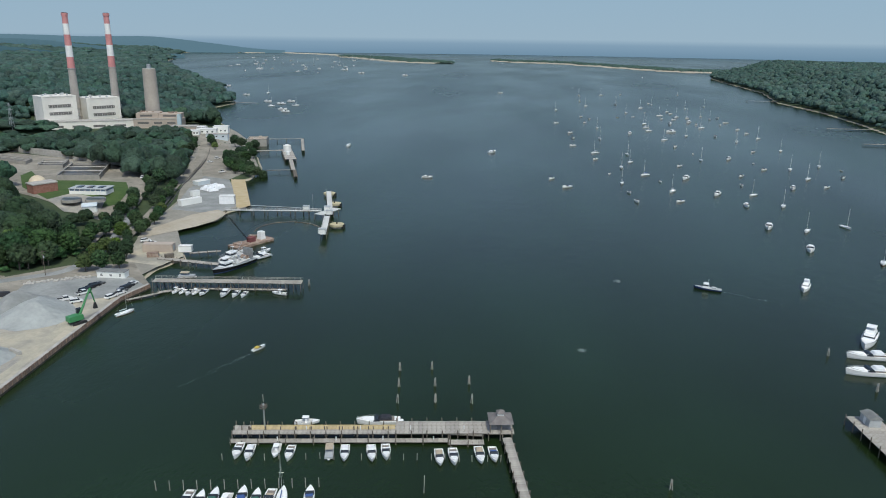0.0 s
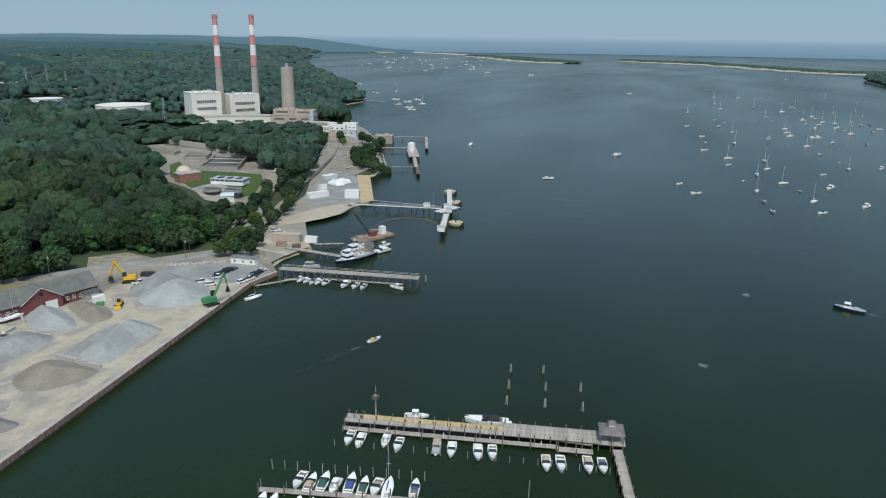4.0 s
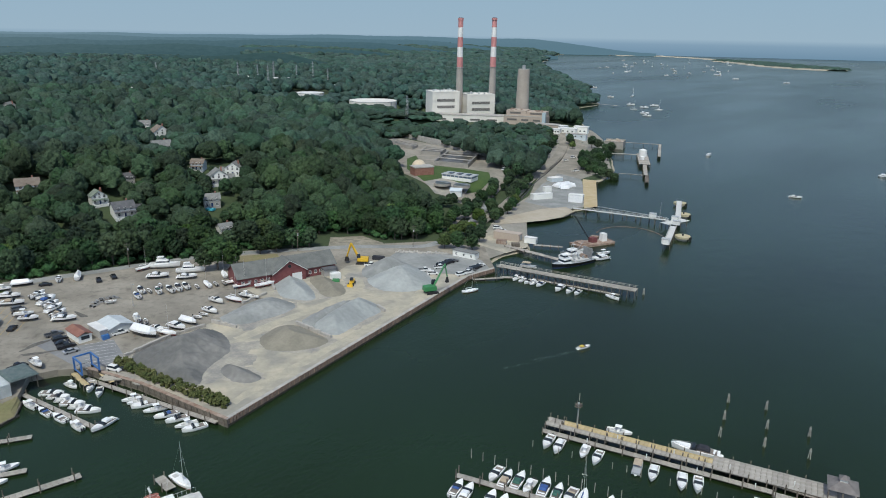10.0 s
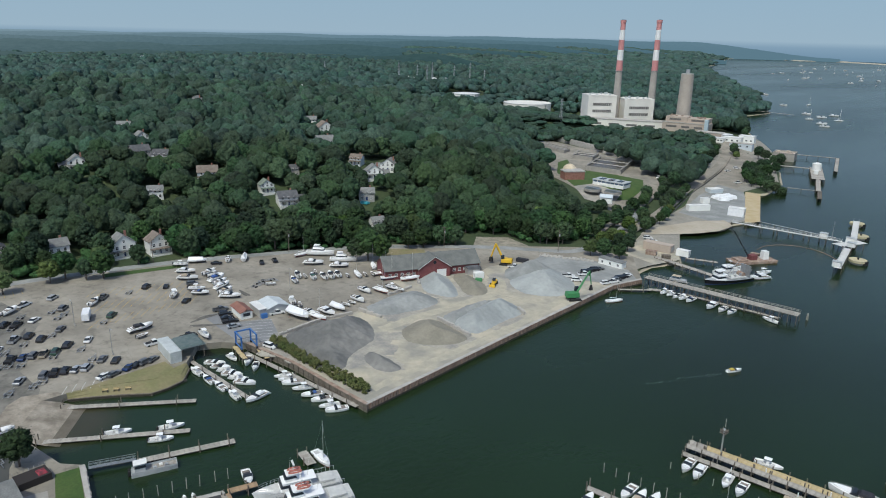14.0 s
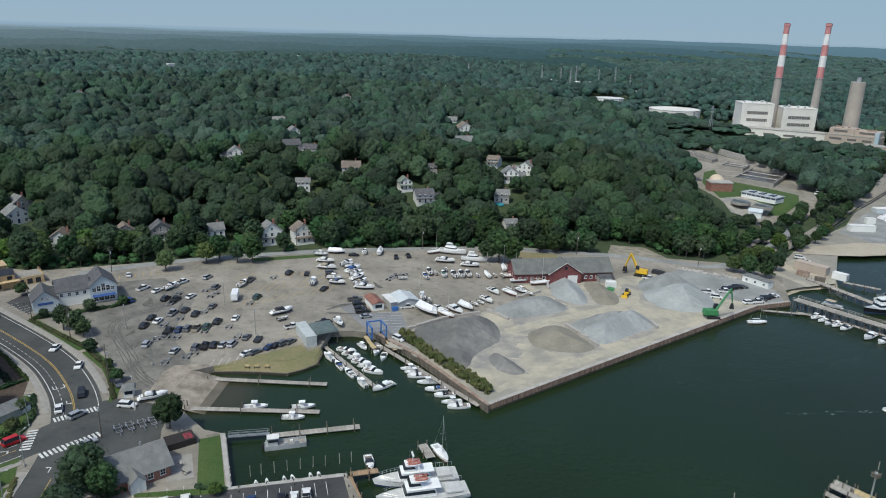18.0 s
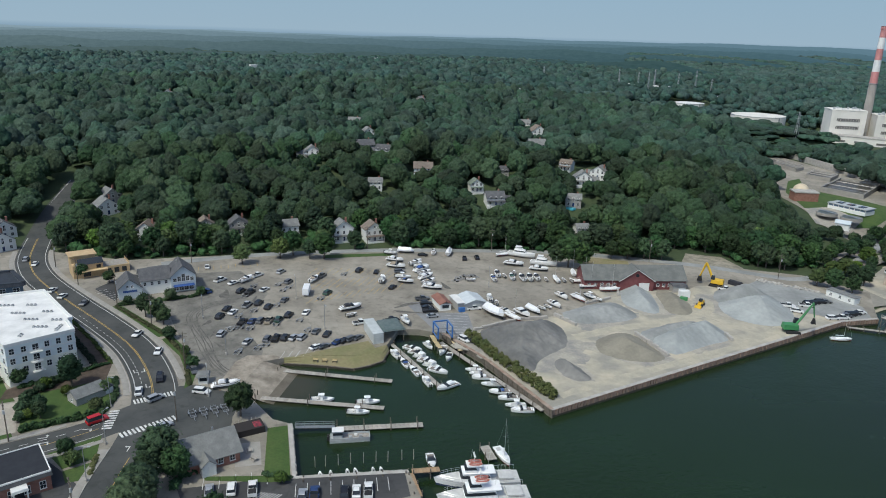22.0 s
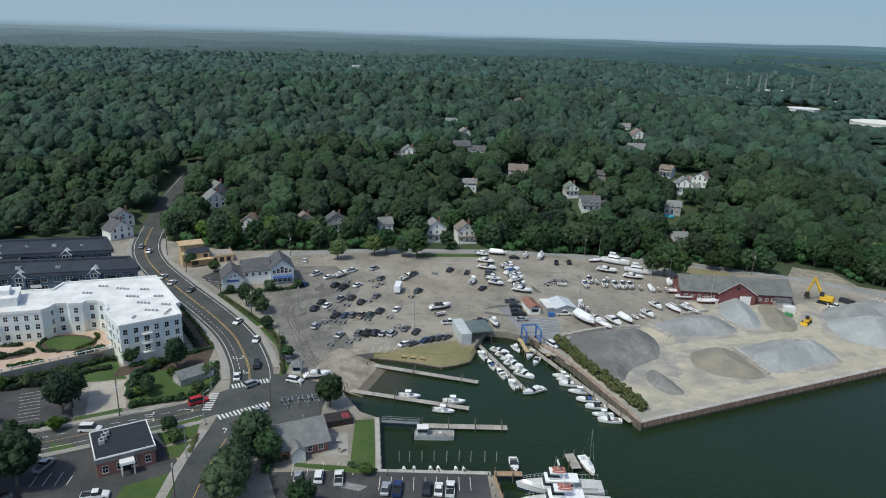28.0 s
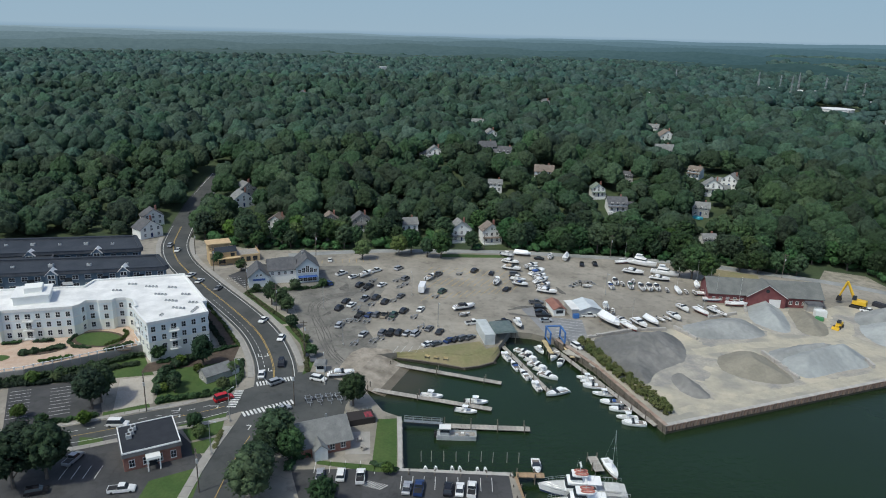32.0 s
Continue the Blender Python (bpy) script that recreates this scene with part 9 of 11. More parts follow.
for x, y, a in ((-138.5, -16.8, 20), (-177, -33, 0), (-205, 9.5, 80), (-240, 1.6, 70), (-265, -9.2, 65), (-291, -23, 60), (-316, -32.4, 75), (-305, 20, 90), (-302, 98, 75), (-280, 152, 65), (-242, 214, 50), (-205, 254, 45), (-172.5, 5, 0)):
    placed("utility_pole", utility_pole, pose(x, y, high(x, y), 0, 0, a), "", "utility poles")
for x, y, z, k, size in ((-169.4, 20.6, TOP, 1, 0.66), (-150.5, 0.2, TOP, 1, 0.82), (-146, 3.2, TOP, 0, 0.68), (-143.6, -3.2, TOP, 2, 0.8), (-138, -4.6, TOP, 0, 0.85), (-132.5, -5.6, TOP, 1, 0.85), (-127.4, 9, TOP, 5, 0.85),
                         (-150.5, -50, TOP, 1, 0.95), (-148, -56, TOP, 4, 1.0), (-155, -56, TOP, 4, 0.9), (-184.2, -45.4, TOP, 2, 0.95), (-181, -47, TOP, 4, 0.85), (-187.6, -46.2, TOP, 2, 0.8), (-201.5, -20.5, TOP, 4, 0.72), (-189.9, -27.4, TOP, 5, 0.55), (-186.2, -27, TOP, 2, 0.42),
                         (-200.6, -80, TOP, 5, 0.6), (-248.4, 0, TOP, 2, 0.75), (-243, 3.4, TOP, 2, 0.7), (-239.5, 5.4, TOP, 5, 0.7), (-297, 40, TOP, 3, 0.75), (-293, 75, TOP, 0, 0.95), (-300, 57, TOP, 3, 0.8), (-295, 69, TOP, 2, 0.75),
                         (-302, 63, TOP, 1, 0.8), (-303, 92, TOP, 0, 0.7), (-247.5, 173.6, TOP, 1, 1.05), (-244, 178, TOP, 0, 0.95), (-250, 169, TOP, 2, 0.9), (-299, -22, TOP, 5, 0.7), (-192, 262, 1.8, 3, 0.7), (-186, 264, 1.8, 0, 0.75), (-180, 268, 1.8, 2, 0.7)):
    plant(TREES[k], x, y, z, size, group="single trees in the village")
for x, y in ((-226, 6.4), (-213, 10.4), (-202, 11.6), (-195, -12.5), (-187, -30), (-166, -20), (-161, -18.4), (-199, -60), (-199, -66), (-284, -8), (-290, -12), (-262.6, -5.4), (-262.4, 9), (-264, 20), (-137, 24.6), (-173, -47), (-174, -57), (-179.6, -64), (-208, -34), (-203.6, -27), (-197, -21.5), (-185.6, -14)):
    plant(SMALL[int(x) % 2], x, y, TOP, random.uniform(0.6, 0.95), group="small trees by the road")


def hedge(points, wide, tall, leaves, label, seed, ground=TOP, wild=0.3):
    """A run of close shrubs grown into one hedge."""
    r = np.random.default_rng(seed)
    p = np.array([(q.x + r.uniform(-wild, wild) * wide, q.y + r.uniform(-wild, wild) * wide * 0.8, ground - 0.1) for q, _ in along([(*q, 0) for q in points], wide * 0.45)])
    big = 1.0 + wild * (2 * r.random(len(p)) - 1)
    v, f = clumps(r, p, wide * 0.5 * big, tall * big, 16, ICO, 0.36, 0.35, 1.8)
    tri, tf = sprays(r, v.reshape(len(p), -1, 3), p + np.array([0, 0, 0.5]) * tall, 60, 0.2, 0.2)
    v, f = np.concatenate([v, tri]), np.concatenate([f, tf + len(v)])
    tagged(new("hedge", mesh_arrays("hedge", v, f, leaves, True)), label, "hedge", "hedges and planting")


for k, (pts, wide, tall, leaves, words) in enumerate((
        ([(-198.2, -92), (-198.4, -49)], 1.8, 1.7, LEAF_DARK, "dark clipped hedge beside the car park"), ([(-177, -45.4), (-173.2, -65)], 1.6, 1.0, LEAF, "low green hedge along the side road"),
        ([(-206, -40), (-200.6, -60)], 2.0, 1.2, LEAF, "mixed shrubs on the garden bank"), ([(-205.6, -34), (-213.5, -11.6)], 1.5, 0.9, LEAF, "shrubs below the apartment house"),
        ([(-214, -15), (-232, -20.5), (-251, -26.4)], 1.5, 0.9, LEAF_DARK, "shrubs along the apartment house"), ([(-214, -10.8), (-232, -16), (-252, -23), (-263, -28)], 1.0, 0.6, LEAF_LIGHT, "low shrubs in the roadside bed"),
        ([(-186.4, -31.4), (-198, -31.6)], 2.2, 2.2, LEAF, "untrimmed hedge behind the bare plot"), ([(-199, -31), (-209, -21)], 2.4, 1.9, LEAF_DARK, "hedge at the foot of the cottage garden"),
        ([(-182, -13), (-191, -9.4), (-203, -9.6)], 1.4, 1.0, LEAF, "roadside hedge before the cottage"), ([(-180.6, -31), (-183, -14)], 1.8, 1.6, LEAF, "roadside hedge beside the cottage lawn"), ([(-163, -13.4), (-155, -14.6)], 1.0, 0.6, LEAF_DRY, "low planting on the bank lawn"),
        ([(-262.8, -9), (-262.8, 16), (-267, 24)], 1.5, 1.1, LEAF, "shrubs before the restaurant"), ([(-192, 9.6), (-212, 10), (-229, 5.6), (-262, -9.6)], 1.1, 0.7, LEAF_DRY, "untidy hedge between road and lot"), ([(-138, 26.6), (-141.4, 21.4)], 1.2, 0.8, LEAF, "clipped shrubs at the club lawn"),
        ([(-143.6, 2.4), (-147, 4.2), (-148.6, 9)], 1.8, 1.3, LEAF, "shrubs before the club house"))):
    hedge(pts, wide, tall, leaves, words, 50 + k)
for k, (pts, wide, tall, leaves, words) in enumerate((
        ([(-226.5, -46.5), (-223.6, -45), (-219, -46), (-215.6, -50)], 0.9, 0.7, LEAF_LIGHT, "flowering plants round the oval lawn"), ([(-214.4, -54.4), (-216, -59), (-220, -61.6), (-225.4, -60.4)], 1.0, 0.8, LEAF, "low planting round the oval lawn"),
        ([(-216, -62), (-213.4, -73)], 1.9, 1.1, LEAF, "shrubs in a garden bed"), ([(-222.4, -66.4), (-222.4, -71.6)], 1.2, 0.8, LEAF_DARK, "shrubs in a garden bed"), ([(-222.4, -76), (-222.2, -80)], 1.4, 0.9, LEAF, "shrubs in a garden bed"),
        ([(-215, -43), (-211.4, -49.6)], 1.5, 1.0, LEAF, "shrubs inside the garden wall"), ([(-209, -58), (-207, -66)], 1.2, 0.8, LEAF_LIGHT, "shrubs inside the garden wall"))):
    hedge(pts, wide, tall, leaves, words, 90 + k, RAISED)
hedge([(-211.6, -39.6), (-200.9, -68), (-198.9, -88)], 1.8, 1.7, LEAF, "shrubs grown against the garden wall", 98)
hedge([(-196, 98.6), (-183, 99), (-170, 100.2), (-150, 102.3), (-148, 103.4), (-150, 104.4), (-170, 102.4), (-183, 101.2), (-196, 100.6)], 1.15, 1.55, LEAF_DRY, "dry yellow-green scrub along the bulkhead", 99, wild=0.8)
terrace_wall = thing("balustrade", pose(0, 0, RAISED), "white balustrade on a retaining wall round the garden", "wall")
for p, a in along([(*q, 0) for q in retain], 2.4):
    pn = part("panel", boxed(-1.15, -0.16, TOP - RAISED, 1.15, 0.16, 0.25), PALE_CONCRETE, terrace_wall, at=pose(p.x, p.y, 0, 0, 0, math.degrees(a)))
    part("rail", boxed(-1.2, -0.1, 1.05, 1.2, 0.1, 1.2), TRIM, pn)
    part("post", boxed(-1.25, -0.18, 0.25, -0.95, 0.18, 1.35), TRIM, pn)


# ---- power station ----
def stack(x, y, z0, z1, label):
    root = thing("chimney_stack", pose(x, y, 0), label, "chimney", "power station stacks")
    tall = z1 - z0
    marks = [0, 0.52, 0.62, 0.72, 0.815, 0.91, 1.0]
    for k, (a, b) in enumerate(zip(marks, marks[1:])):
        r0, r1 = 4.6 - 1.9 * a, 4.6 - 1.9 * b
        part("shaft" if k == 0 else "painted_band", rod(bmesh.new(), (0, 0, z0 + tall * a), (0, 0, z0 + tall * b - 0.01), r0, r1, 28, k == 5), STACK_GREY if k == 0 else (STACK_RED, STACK_WHITE)[(k + 1) % 2], root, flat=True)
    part("rim", rod(bmesh.new(), (0, 0, z1 - 2.6), (0, 0, z1 + 0.2), 3.25, 3.25, 24), STACK_RED, root)
    part("flue_mouth", rod(bmesh.new(), (0, 0, z1 + 0.2), (0, 0, z1 + 0.6), 2.3, 2.3, 20), BLACK, root)
    part("gallery", rod(bmesh.new(), (0, 0, z0 + tall * 0.52 - 0.5), (0, 0, z0 + tall * 0.52), 4.3, 4.3, 24), STEEL, root)


stack(-492.4, 693.4, 6, 119.6, "tall tapering stack, red and white bands above bare concrete")
stack(-468.5, 727.7, 6, 120.6, "tall tapering stack, red and white bands above bare concrete")
YAWP = math.degrees(math.atan2(25.9, 18.2))


def boiler_house(x, y, z1, wide, deep):
    root = thing("boiler_house", pose(x, y, 6, 0, 0, YAWP), "tall pale cladded boiler house with rows of dark louvres", "power station", "boiler houses")
    h = z1 - 6
    part("wall", boxed(-wide / 2, 0, 0, wide / 2, deep, h), PANEL, root)
    part("roof", boxed(-wide / 2 - 0.3, -0.3, h, wide / 2 + 0.3, deep + 0.3, h + 0.8), PANEL, root)
    for z in (h - 10.6, h - 18.0):
        part("louvre", boxed(-wide * 0.33, -0.3, z, wide * 0.33, 0.05, z + 2.9), LOUVRE, root)
        bm = bmesh.new()
        for k in range(9):
            box(bm, -wide * 0.3 + wide * 0.6 * k / 8 - 0.15, -0.32, z - 0.1, -wide * 0.3 + wide * 0.6 * k / 8 + 0.15, -0.18, z + 2.5)
        part("mullion", bm, PANEL, root)
    part("pilaster", boxed(-wide / 2 - 0.2, -0.6, 0, -wide / 2 + 3, 0, h + 0.6), PANEL, root)
    part("pilaster", boxed(wide / 2 - 3, -0.6, 0, wide / 2 + 0.2, 0, h + 0.6), PANEL, root)
    bm = bmesh.new()
    rng_ = random.Random(int(x))
    for k in range(14):
        px, py = rng_.uniform(-wide / 2 + 2, wide / 2 - 2), rng_.uniform(1, deep - 2)
        box(bm, px - 0.8, py - 0.8, h + 0.6, px + 0.8, py + 0.8, h + rng_.uniform(1.2, 3.0))
    part("rooftop_plant", bm, GREY_PAINT, root)
    bm = bmesh.new()
    for k in range(6):
        box(bm, wide / 2 + 0.4, 6, 3.5 * k, wide / 2 + 4.5, 16, 3.5 * k + 0.4)
        for q in (0.6, 4.2):
            box(bm, wide / 2 + q, 6, 3.5 * k, wide / 2 + q + 0.3, 6.3, 3.5 * k + 3.5)
            box(bm, wide / 2 + q, 15.6, 3.5 * k, wide / 2 + q + 0.3, 15.9, 3.5 * k + 3.5)
    part("steel_gallery", bm, STEEL, root)


boiler_house(-487, 660, 38.5, 32, 26)
boiler_house(-465.4, 699.8, 34.5, 34, 26)
low = thing("turbine_hall", pose(-463, 652, 5, 0, 0, YAWP - 26), "long low pale turbine hall in front of the boilers", "power station")
part("wall", boxed(-50, 0, 0, 52, 16, 10), PANEL, low)
part("roof", boxed(-50.4, -0.4, 10, 52.4, 16.4, 10.7), CONCRETE, low)
for k in range(5):
    part("window_strip", boxed(-44 + 19 * k, -0.12, 4.5, -33 + 19 * k, 0.05, 6.5), LOUVRE, low)
tower = thing("old_chimney", pose(-414.5, 708, 0, 0, 0, YAWP), "thick pale concrete chimney, oval and slightly tapering", "chimney")
part("shaft", rod(bmesh.new(), (0, 0, 8), (0, 0, 65), 7.6, 6.6, 26), STACK_TAN, tower)
part("cap", rod(bmesh.new(), (0, 0, 65), (0, 0, 65.8), 6.3, 6.3, 26), CONCRETE, tower)
part("flue", rod(bmesh.new(), (0, 0, 65.8), (0, 0, 70), 2.2, 2.0, 16), STEEL, tower)
old = thing("old_station", pose(-394, 684, 4, 0, 0, 16), "tan precast station building with stepped roofs", "power station")
part("wall", boxed(-24, -8, 0, 22, 16, 13), TAN, old)
part("upper_wall", boxed(-22, -4, 13, 0, 16, 19), TAN, old)
part("upper_wall", boxed(0, -2, 13, 21, 16, 18), TAN, old)
part("parapet", boxed(-24.3, -8.3, 13, 22.3, -7.7, 13.9), CONCRETE, old)
for k, (a, b, z) in enumerate(((-20, -9, 8.4), (-4, 4, 8.4), (9, 17, 8.4), (-18, -6, 15.4), (4, 17, 15))):
    part("louvre", boxed(a, -8.15 if z < 12 else (-4.15 if a < 0 else -2.15), z, b, -7.95 if z < 12 else (-3.95 if a < 0 else -1.95), z + 2), LOUVRE, old)
bm = bmesh.new()
for k in range(16):
    px, py = random.uniform(-20, 19), random.uniform(1, 13)
    box(bm, px - 0.9, py - 0.9, 18.0, px + 0.9, py + 0.9, 18 + random.uniform(0.8, 2.6))
part("rooftop_plant", bm, RUST, old)
part("glass_stair", boxed(19, -8.4, 0, 22.6, -4, 18), plain("pale glazed stair", (0.45, 0.55, 0.60), 0.3), old)
for x, y, wd, dp, h, m, lb in ((-352, 656, 24, 12, 6, TAN, "low tan annex"), (-326, 652, 16, 9, 4.5, CREAM, "white site office"), (-311, 640, 20, 8, 4, PALE_BLUE, "long pale shed"), (-334, 640, 9, 7, 4, CREAM, "white plant shed"), (-318, 664, 14, 9, 6, CREAM, "white workshop")):
    b = thing("plant_shed", pose(x, y, high(x, y), 0, 0, 14), lb + " beside the station", "shed", "station sheds")
    part("wall", boxed(-wd / 2, -dp / 2, -3, wd / 2, dp / 2, h), m, b)
    part("roof", boxed(-wd / 2 - 0.3, -dp / 2 - 0.3, h, wd / 2 + 0.3, dp / 2 + 0.3, h + 0.4), WHITE_ROOF if m is CREAM else CONCRETE, b)
    for k in range(3):
        part("window", boxed(-wd * 0.35 + wd * 0.3 * k, -dp / 2 - 0.08, 1.4, -wd * 0.35 + wd * 0.3 * k + 1.6, -dp / 2 + 0.02, 2.6), PANE, b)


def tank(x, y, z, r, h, label, group="oil tanks", m=None):
    root = thing("storage_tank", pose(x, y, z), label, "tank", group)
    part("shell", rod(bmesh.new(), (0, 0, 0), (0, 0, h), r, r, 48), m or TRIM, root)
    part("roof", rod(bmesh.new(), (0, 0, h), (0, 0, h + r * 0.06), r, r * 0.05, 48), m or TRIM, root)
    part("rim", rod(bmesh.new(), (0, 0, h - 0.5), (0, 0, h), r + 0.25, r + 0.25, 48, False), STEEL, root)
    part("stair", boxed(r, -0.5, 0, r + 1, 0.5, h), STEEL, root)


tank(-593, 653, 14, 29, 9, "very wide cream oil tank in a clearing", m=PANEL)
tank(-707, 655, 17.5, 19, 8, "wide white oil tank in a clearing")
tank(-726, 728, 22, 13, 9, "white oil tank in a small clearing")
tank(-338, 660, 5.0, 6.5, 8.5, "white domed tank beside the station", "station tanks")
tank(-327, 662, 4.0, 2.2, 6, "small white tank beside the station", "station tanks")


def lattice(x, y, tall, w=3.2):
    root = thing("lattice_pylon", pose(x, y, high(x, y) - 1), "steel lattice power pylon", "pylon", "pylons")
    bm = bmesh.new()
    n = 7
    for k in range(n):
        a, b = w * (1 - 0.75 * k / n) / 2, w * (1 - 0.75 * (k + 1) / n) / 2
        z0, z1 = tall * k / n, tall * (k + 1) / n
        for sx, sy, tx, ty in ((1, 1, 1, -1), (1, -1, -1, -1), (-1, -1, -1, 1), (-1, 1, 1, 1)):
            rod(bm, (sx * a, sy * a, z0), (sx * b, sy * b, z1), 0.14, sides=4, cap=False)
            rod(bm, (sx * a, sy * a, z0), (tx * b, ty * b, z1), 0.09, sides=4, cap=False)
    part("lattice", bm, STEEL, root)
    for z in (0.78, 0.9):
        part("cross_arm", boxed(-3.2, -0.12, tall * z, 3.2, 0.12, tall * z + 0.25), STEEL, root)


lattice(-470, 570, 27)
lattice(-519, 665, 22)
for k, (x, y) in enumerate(((-833, 640), (-826, 668), (-818, 690), (-836, 705), (-812, 728), (-803, 752), (-790, 770), (-860, 660), (-770, 640), (-905, 560))):
    lattice(x, y, 24 + 5 * (k % 3), 2.6)
for k, (x, y, wd) in enumerate(((-812, 660, 22), (-806, 676, 16), (-826, 648, 10), (-798, 700, 12), (-1013, 164, 18), (-1250, 420, 14), (-900, 420, 14), (-700, 400, 12), (-1080, 760, 14), (-1240, 130, 14))):
    b = thing("far_building", pose(x, y, high(x, y), 0, 0, math.degrees(math.atan2(-y, -x)) + 20) @ Matrix.Diagonal((0.6 if k > 3 else 1, 0.5 if k > 3 else 1, 1, 1)), "pale flat-roofed building far off among the woods", "building", "far buildings")
    part("wall", boxed(-5, -wd / 2, -1, 5, wd / 2, 11 if k < 4 else 12.5), PANEL, b)
    part("roof", boxed(-5.4, -wd / 2 - 0.4, 11 if k < 4 else 12.5, 5.4, wd / 2 + 0.4, 12 if k < 4 else 13.3, (0.4, 0.4)), WHITE_ROOF, b)
    part("window_band", boxed(4.95, -wd * 0.4, 6, 5.1, wd * 0.4, 8.4), PANE, b)

# ---- treatment works on its terrace ----
def patch(name, outline, material, lift, label, category="ground"):
    """A flat sheet laid over the terrain."""
    bm = bmesh.new()
    vs = [bm.verts.new((*p, 0)) for p in outline]
    for tri in tessellate_polygon([[Vector((*p, 0)) for p in outline]]):
        bm.faces.new([vs[i] for i in tri])
    for axis, nrm in ((0, (1, 0, 0)), (1, (0, 1, 0))):
        low, top = min(p[axis] for p in outline), max(p[axis] for p in outline)
        for c in np.arange(low + 5, top, 5.0):
            bmesh.ops.bisect_plane(bm, geom=bm.verts[:] + bm.edges[:] + bm.faces[:], plane_co=(c, c, 0), plane_no=nrm)
    co = np.array([v.co[:2] for v in bm.verts])
    zz = np.maximum(land_height(co[:, 0], co[:, 1]), 1.5) + lift
    for v, z in zip(bm.verts, zz):
        v.co.z = z
    for f in bm.faces:
        f.normal_update()
        if f.normal.z < 0:
            f.normal_flip()
    return tagged(part(name, bm, material, flat=False), label, category, kind="structure")


patch("works_ground", [(-262, 452), (-244, 402), (-232, 340), (-226, 316), (-212, 320), (-222, 350), (-268, 352), (-310, 372), (-440, 470), (-425, 505), (-300, 476)], LOT, 0.25, "grey asphalt ground of the treatment works")
patch("back_clearing", [(-233, 224), (-247, 240), (-237, 253), (-222, 251), (-212, 244), (-222, 234)], surface("packed sandy earth", (0.33, 0.30, 0.24), (0.20, 0.185, 0.145), 0.95, size=3, fine=0.3, world_space=True), 0.3, "packed sandy clearing behind the barn")
patch("works_grass", [(-350, 436), (-322, 408), (-288, 414), (-266, 414), (-252, 394), (-246, 372), (-256, 352), (-276, 356), (-318, 386), (-346, 420)], GRASS, 0.42, "grass between the tanks", "grass")
WORKS_ROAD = rounded([(-316, 474), (-296, 452), (-276, 434), (-256, 414), (-244, 391), (-235, 359), (-224, 320), (-216, 298)])
road("works_road", WORKS_ROAD, 3.6, LOT, 0.62, "grey asphalt drive of the treatment works")
patch("works_yard", [(-278, 376), (-254, 372), (-246, 352), (-262, 346), (-282, 360)], DUST, 0.5, "grey gravel round the clarifiers")
ret = thing("retaining_wall", pose(-352, 487, 7.5, 0, 0, -19), "long pale retaining wall at the back of the works", "wall")
for k in range(22):
    part("panel", boxed(-92 + 8 * k + 0.05, -0.4, 0, -84 + 8 * k - 0.05, 0.4, 5.5 - 0.1 * abs(k - 8)), CONCRETE, ret)


def basin(outline, z, h, label):
    cx, cy = sum(p[0] for p in outline) / 4, sum(p[1] for p in outline) / 4
    root = thing("settling_tank", pose(cx, cy, z), label, "tank", "settling tanks")
    for k in range(4):
        a, b = Vector(outline[k]), Vector(outline[(k + 1) % 4])
        mid, d = (a + b) / 2, b - a
        part("wall", boxed(-d.length / 2 - 0.4, -0.4, 0, d.length / 2 + 0.4, 0.4, h), PALE_CONCRETE, root, at=pose(mid.x - cx, mid.y - cy, 0, 0, 0, math.degrees(math.atan2(d.y, d.x))))
        part("rail", boxed(-d.length / 2, -0.06, h + 0.9, d.length / 2, 0.06, h + 1.0), STEEL, root, at=pose(mid.x - cx, mid.y - cy, 0, 0, 0, math.degrees(math.atan2(d.y, d.x))))
    part("water_surface", slab(bmesh.new(), [(p[0] - cx, p[1] - cy) for p in outline], h - 2.0, h - 1.4), plain("murky tank water", (0.10, 0.09, 0.075), 0.35), root)
    bm = bmesh.new()
    a, b, c, d = [Vector((p[0] - cx, p[1] - cy, h - 0.2)) for p in outline]
    for k in (0.33, 0.66):
        rod(bm, a + (d - a) * k, b + (c - b) * k, 0.35, sides=4)
    part("cross_wall", bm, CONCRETE, root)


basin([(-314, 413), (-288, 418.5), (-308, 462), (-333, 456)], 8.0, 3.4, "big rectangular concrete settling tank")
basin([(-352, 445), (-336, 449), (-346, 470), (-362, 465)], 8.0, 3.0, "smaller concrete tank with walkways")
basin([(-410, 470), (-372, 458), (-376, 470), (-412, 482)], 8.0, 2.6, "long low concrete channel")
wb = thing("brick_pump_house", pose(-298, 378, 8, 0, 0, 60), "brick pump house with a pale dome behind", "building")
part("wall", boxed(-7, -4.5, 0, 7, 4.5, 5.5), BRICK, wb)
part("roof", boxed(-7.3, -4.8, 5.5, 7.3, 4.8, 6.2), CONCRETE, wb)
bm = bmesh.new()
bmesh.ops.create_uvsphere(bm, u_segments=24, v_segments=12, radius=5.0)
part("dome", bm, surface("tan dome cover", (0.58, 0.48, 0.34), (0.64, 0.55, 0.42), 0.6, size=4), wb, "pale tan dome", at=pose(1, 8.5, 4.0))
part("dome_ring", rod(bmesh.new(), (1, 8.5, 0), (1, 8.5, 4.2), 5.1, 5.1, 24), BRICK, wb)
wc = thing("filter_building", pose(-268, 381, 8, 0, 0, 8), "low pale filter building with blue-grey windows", "building")
part("wall", boxed(-11, -5, 0, 11, 5, 2.2), CREAM, wc)
part("glazed_band", boxed(-10.8, -4.8, 2.2, 10.8, 4.8, 3.4), plain("blue-grey louvred glass", (0.16, 0.22, 0.30), 0.25), wc, "blue-grey glazed band")
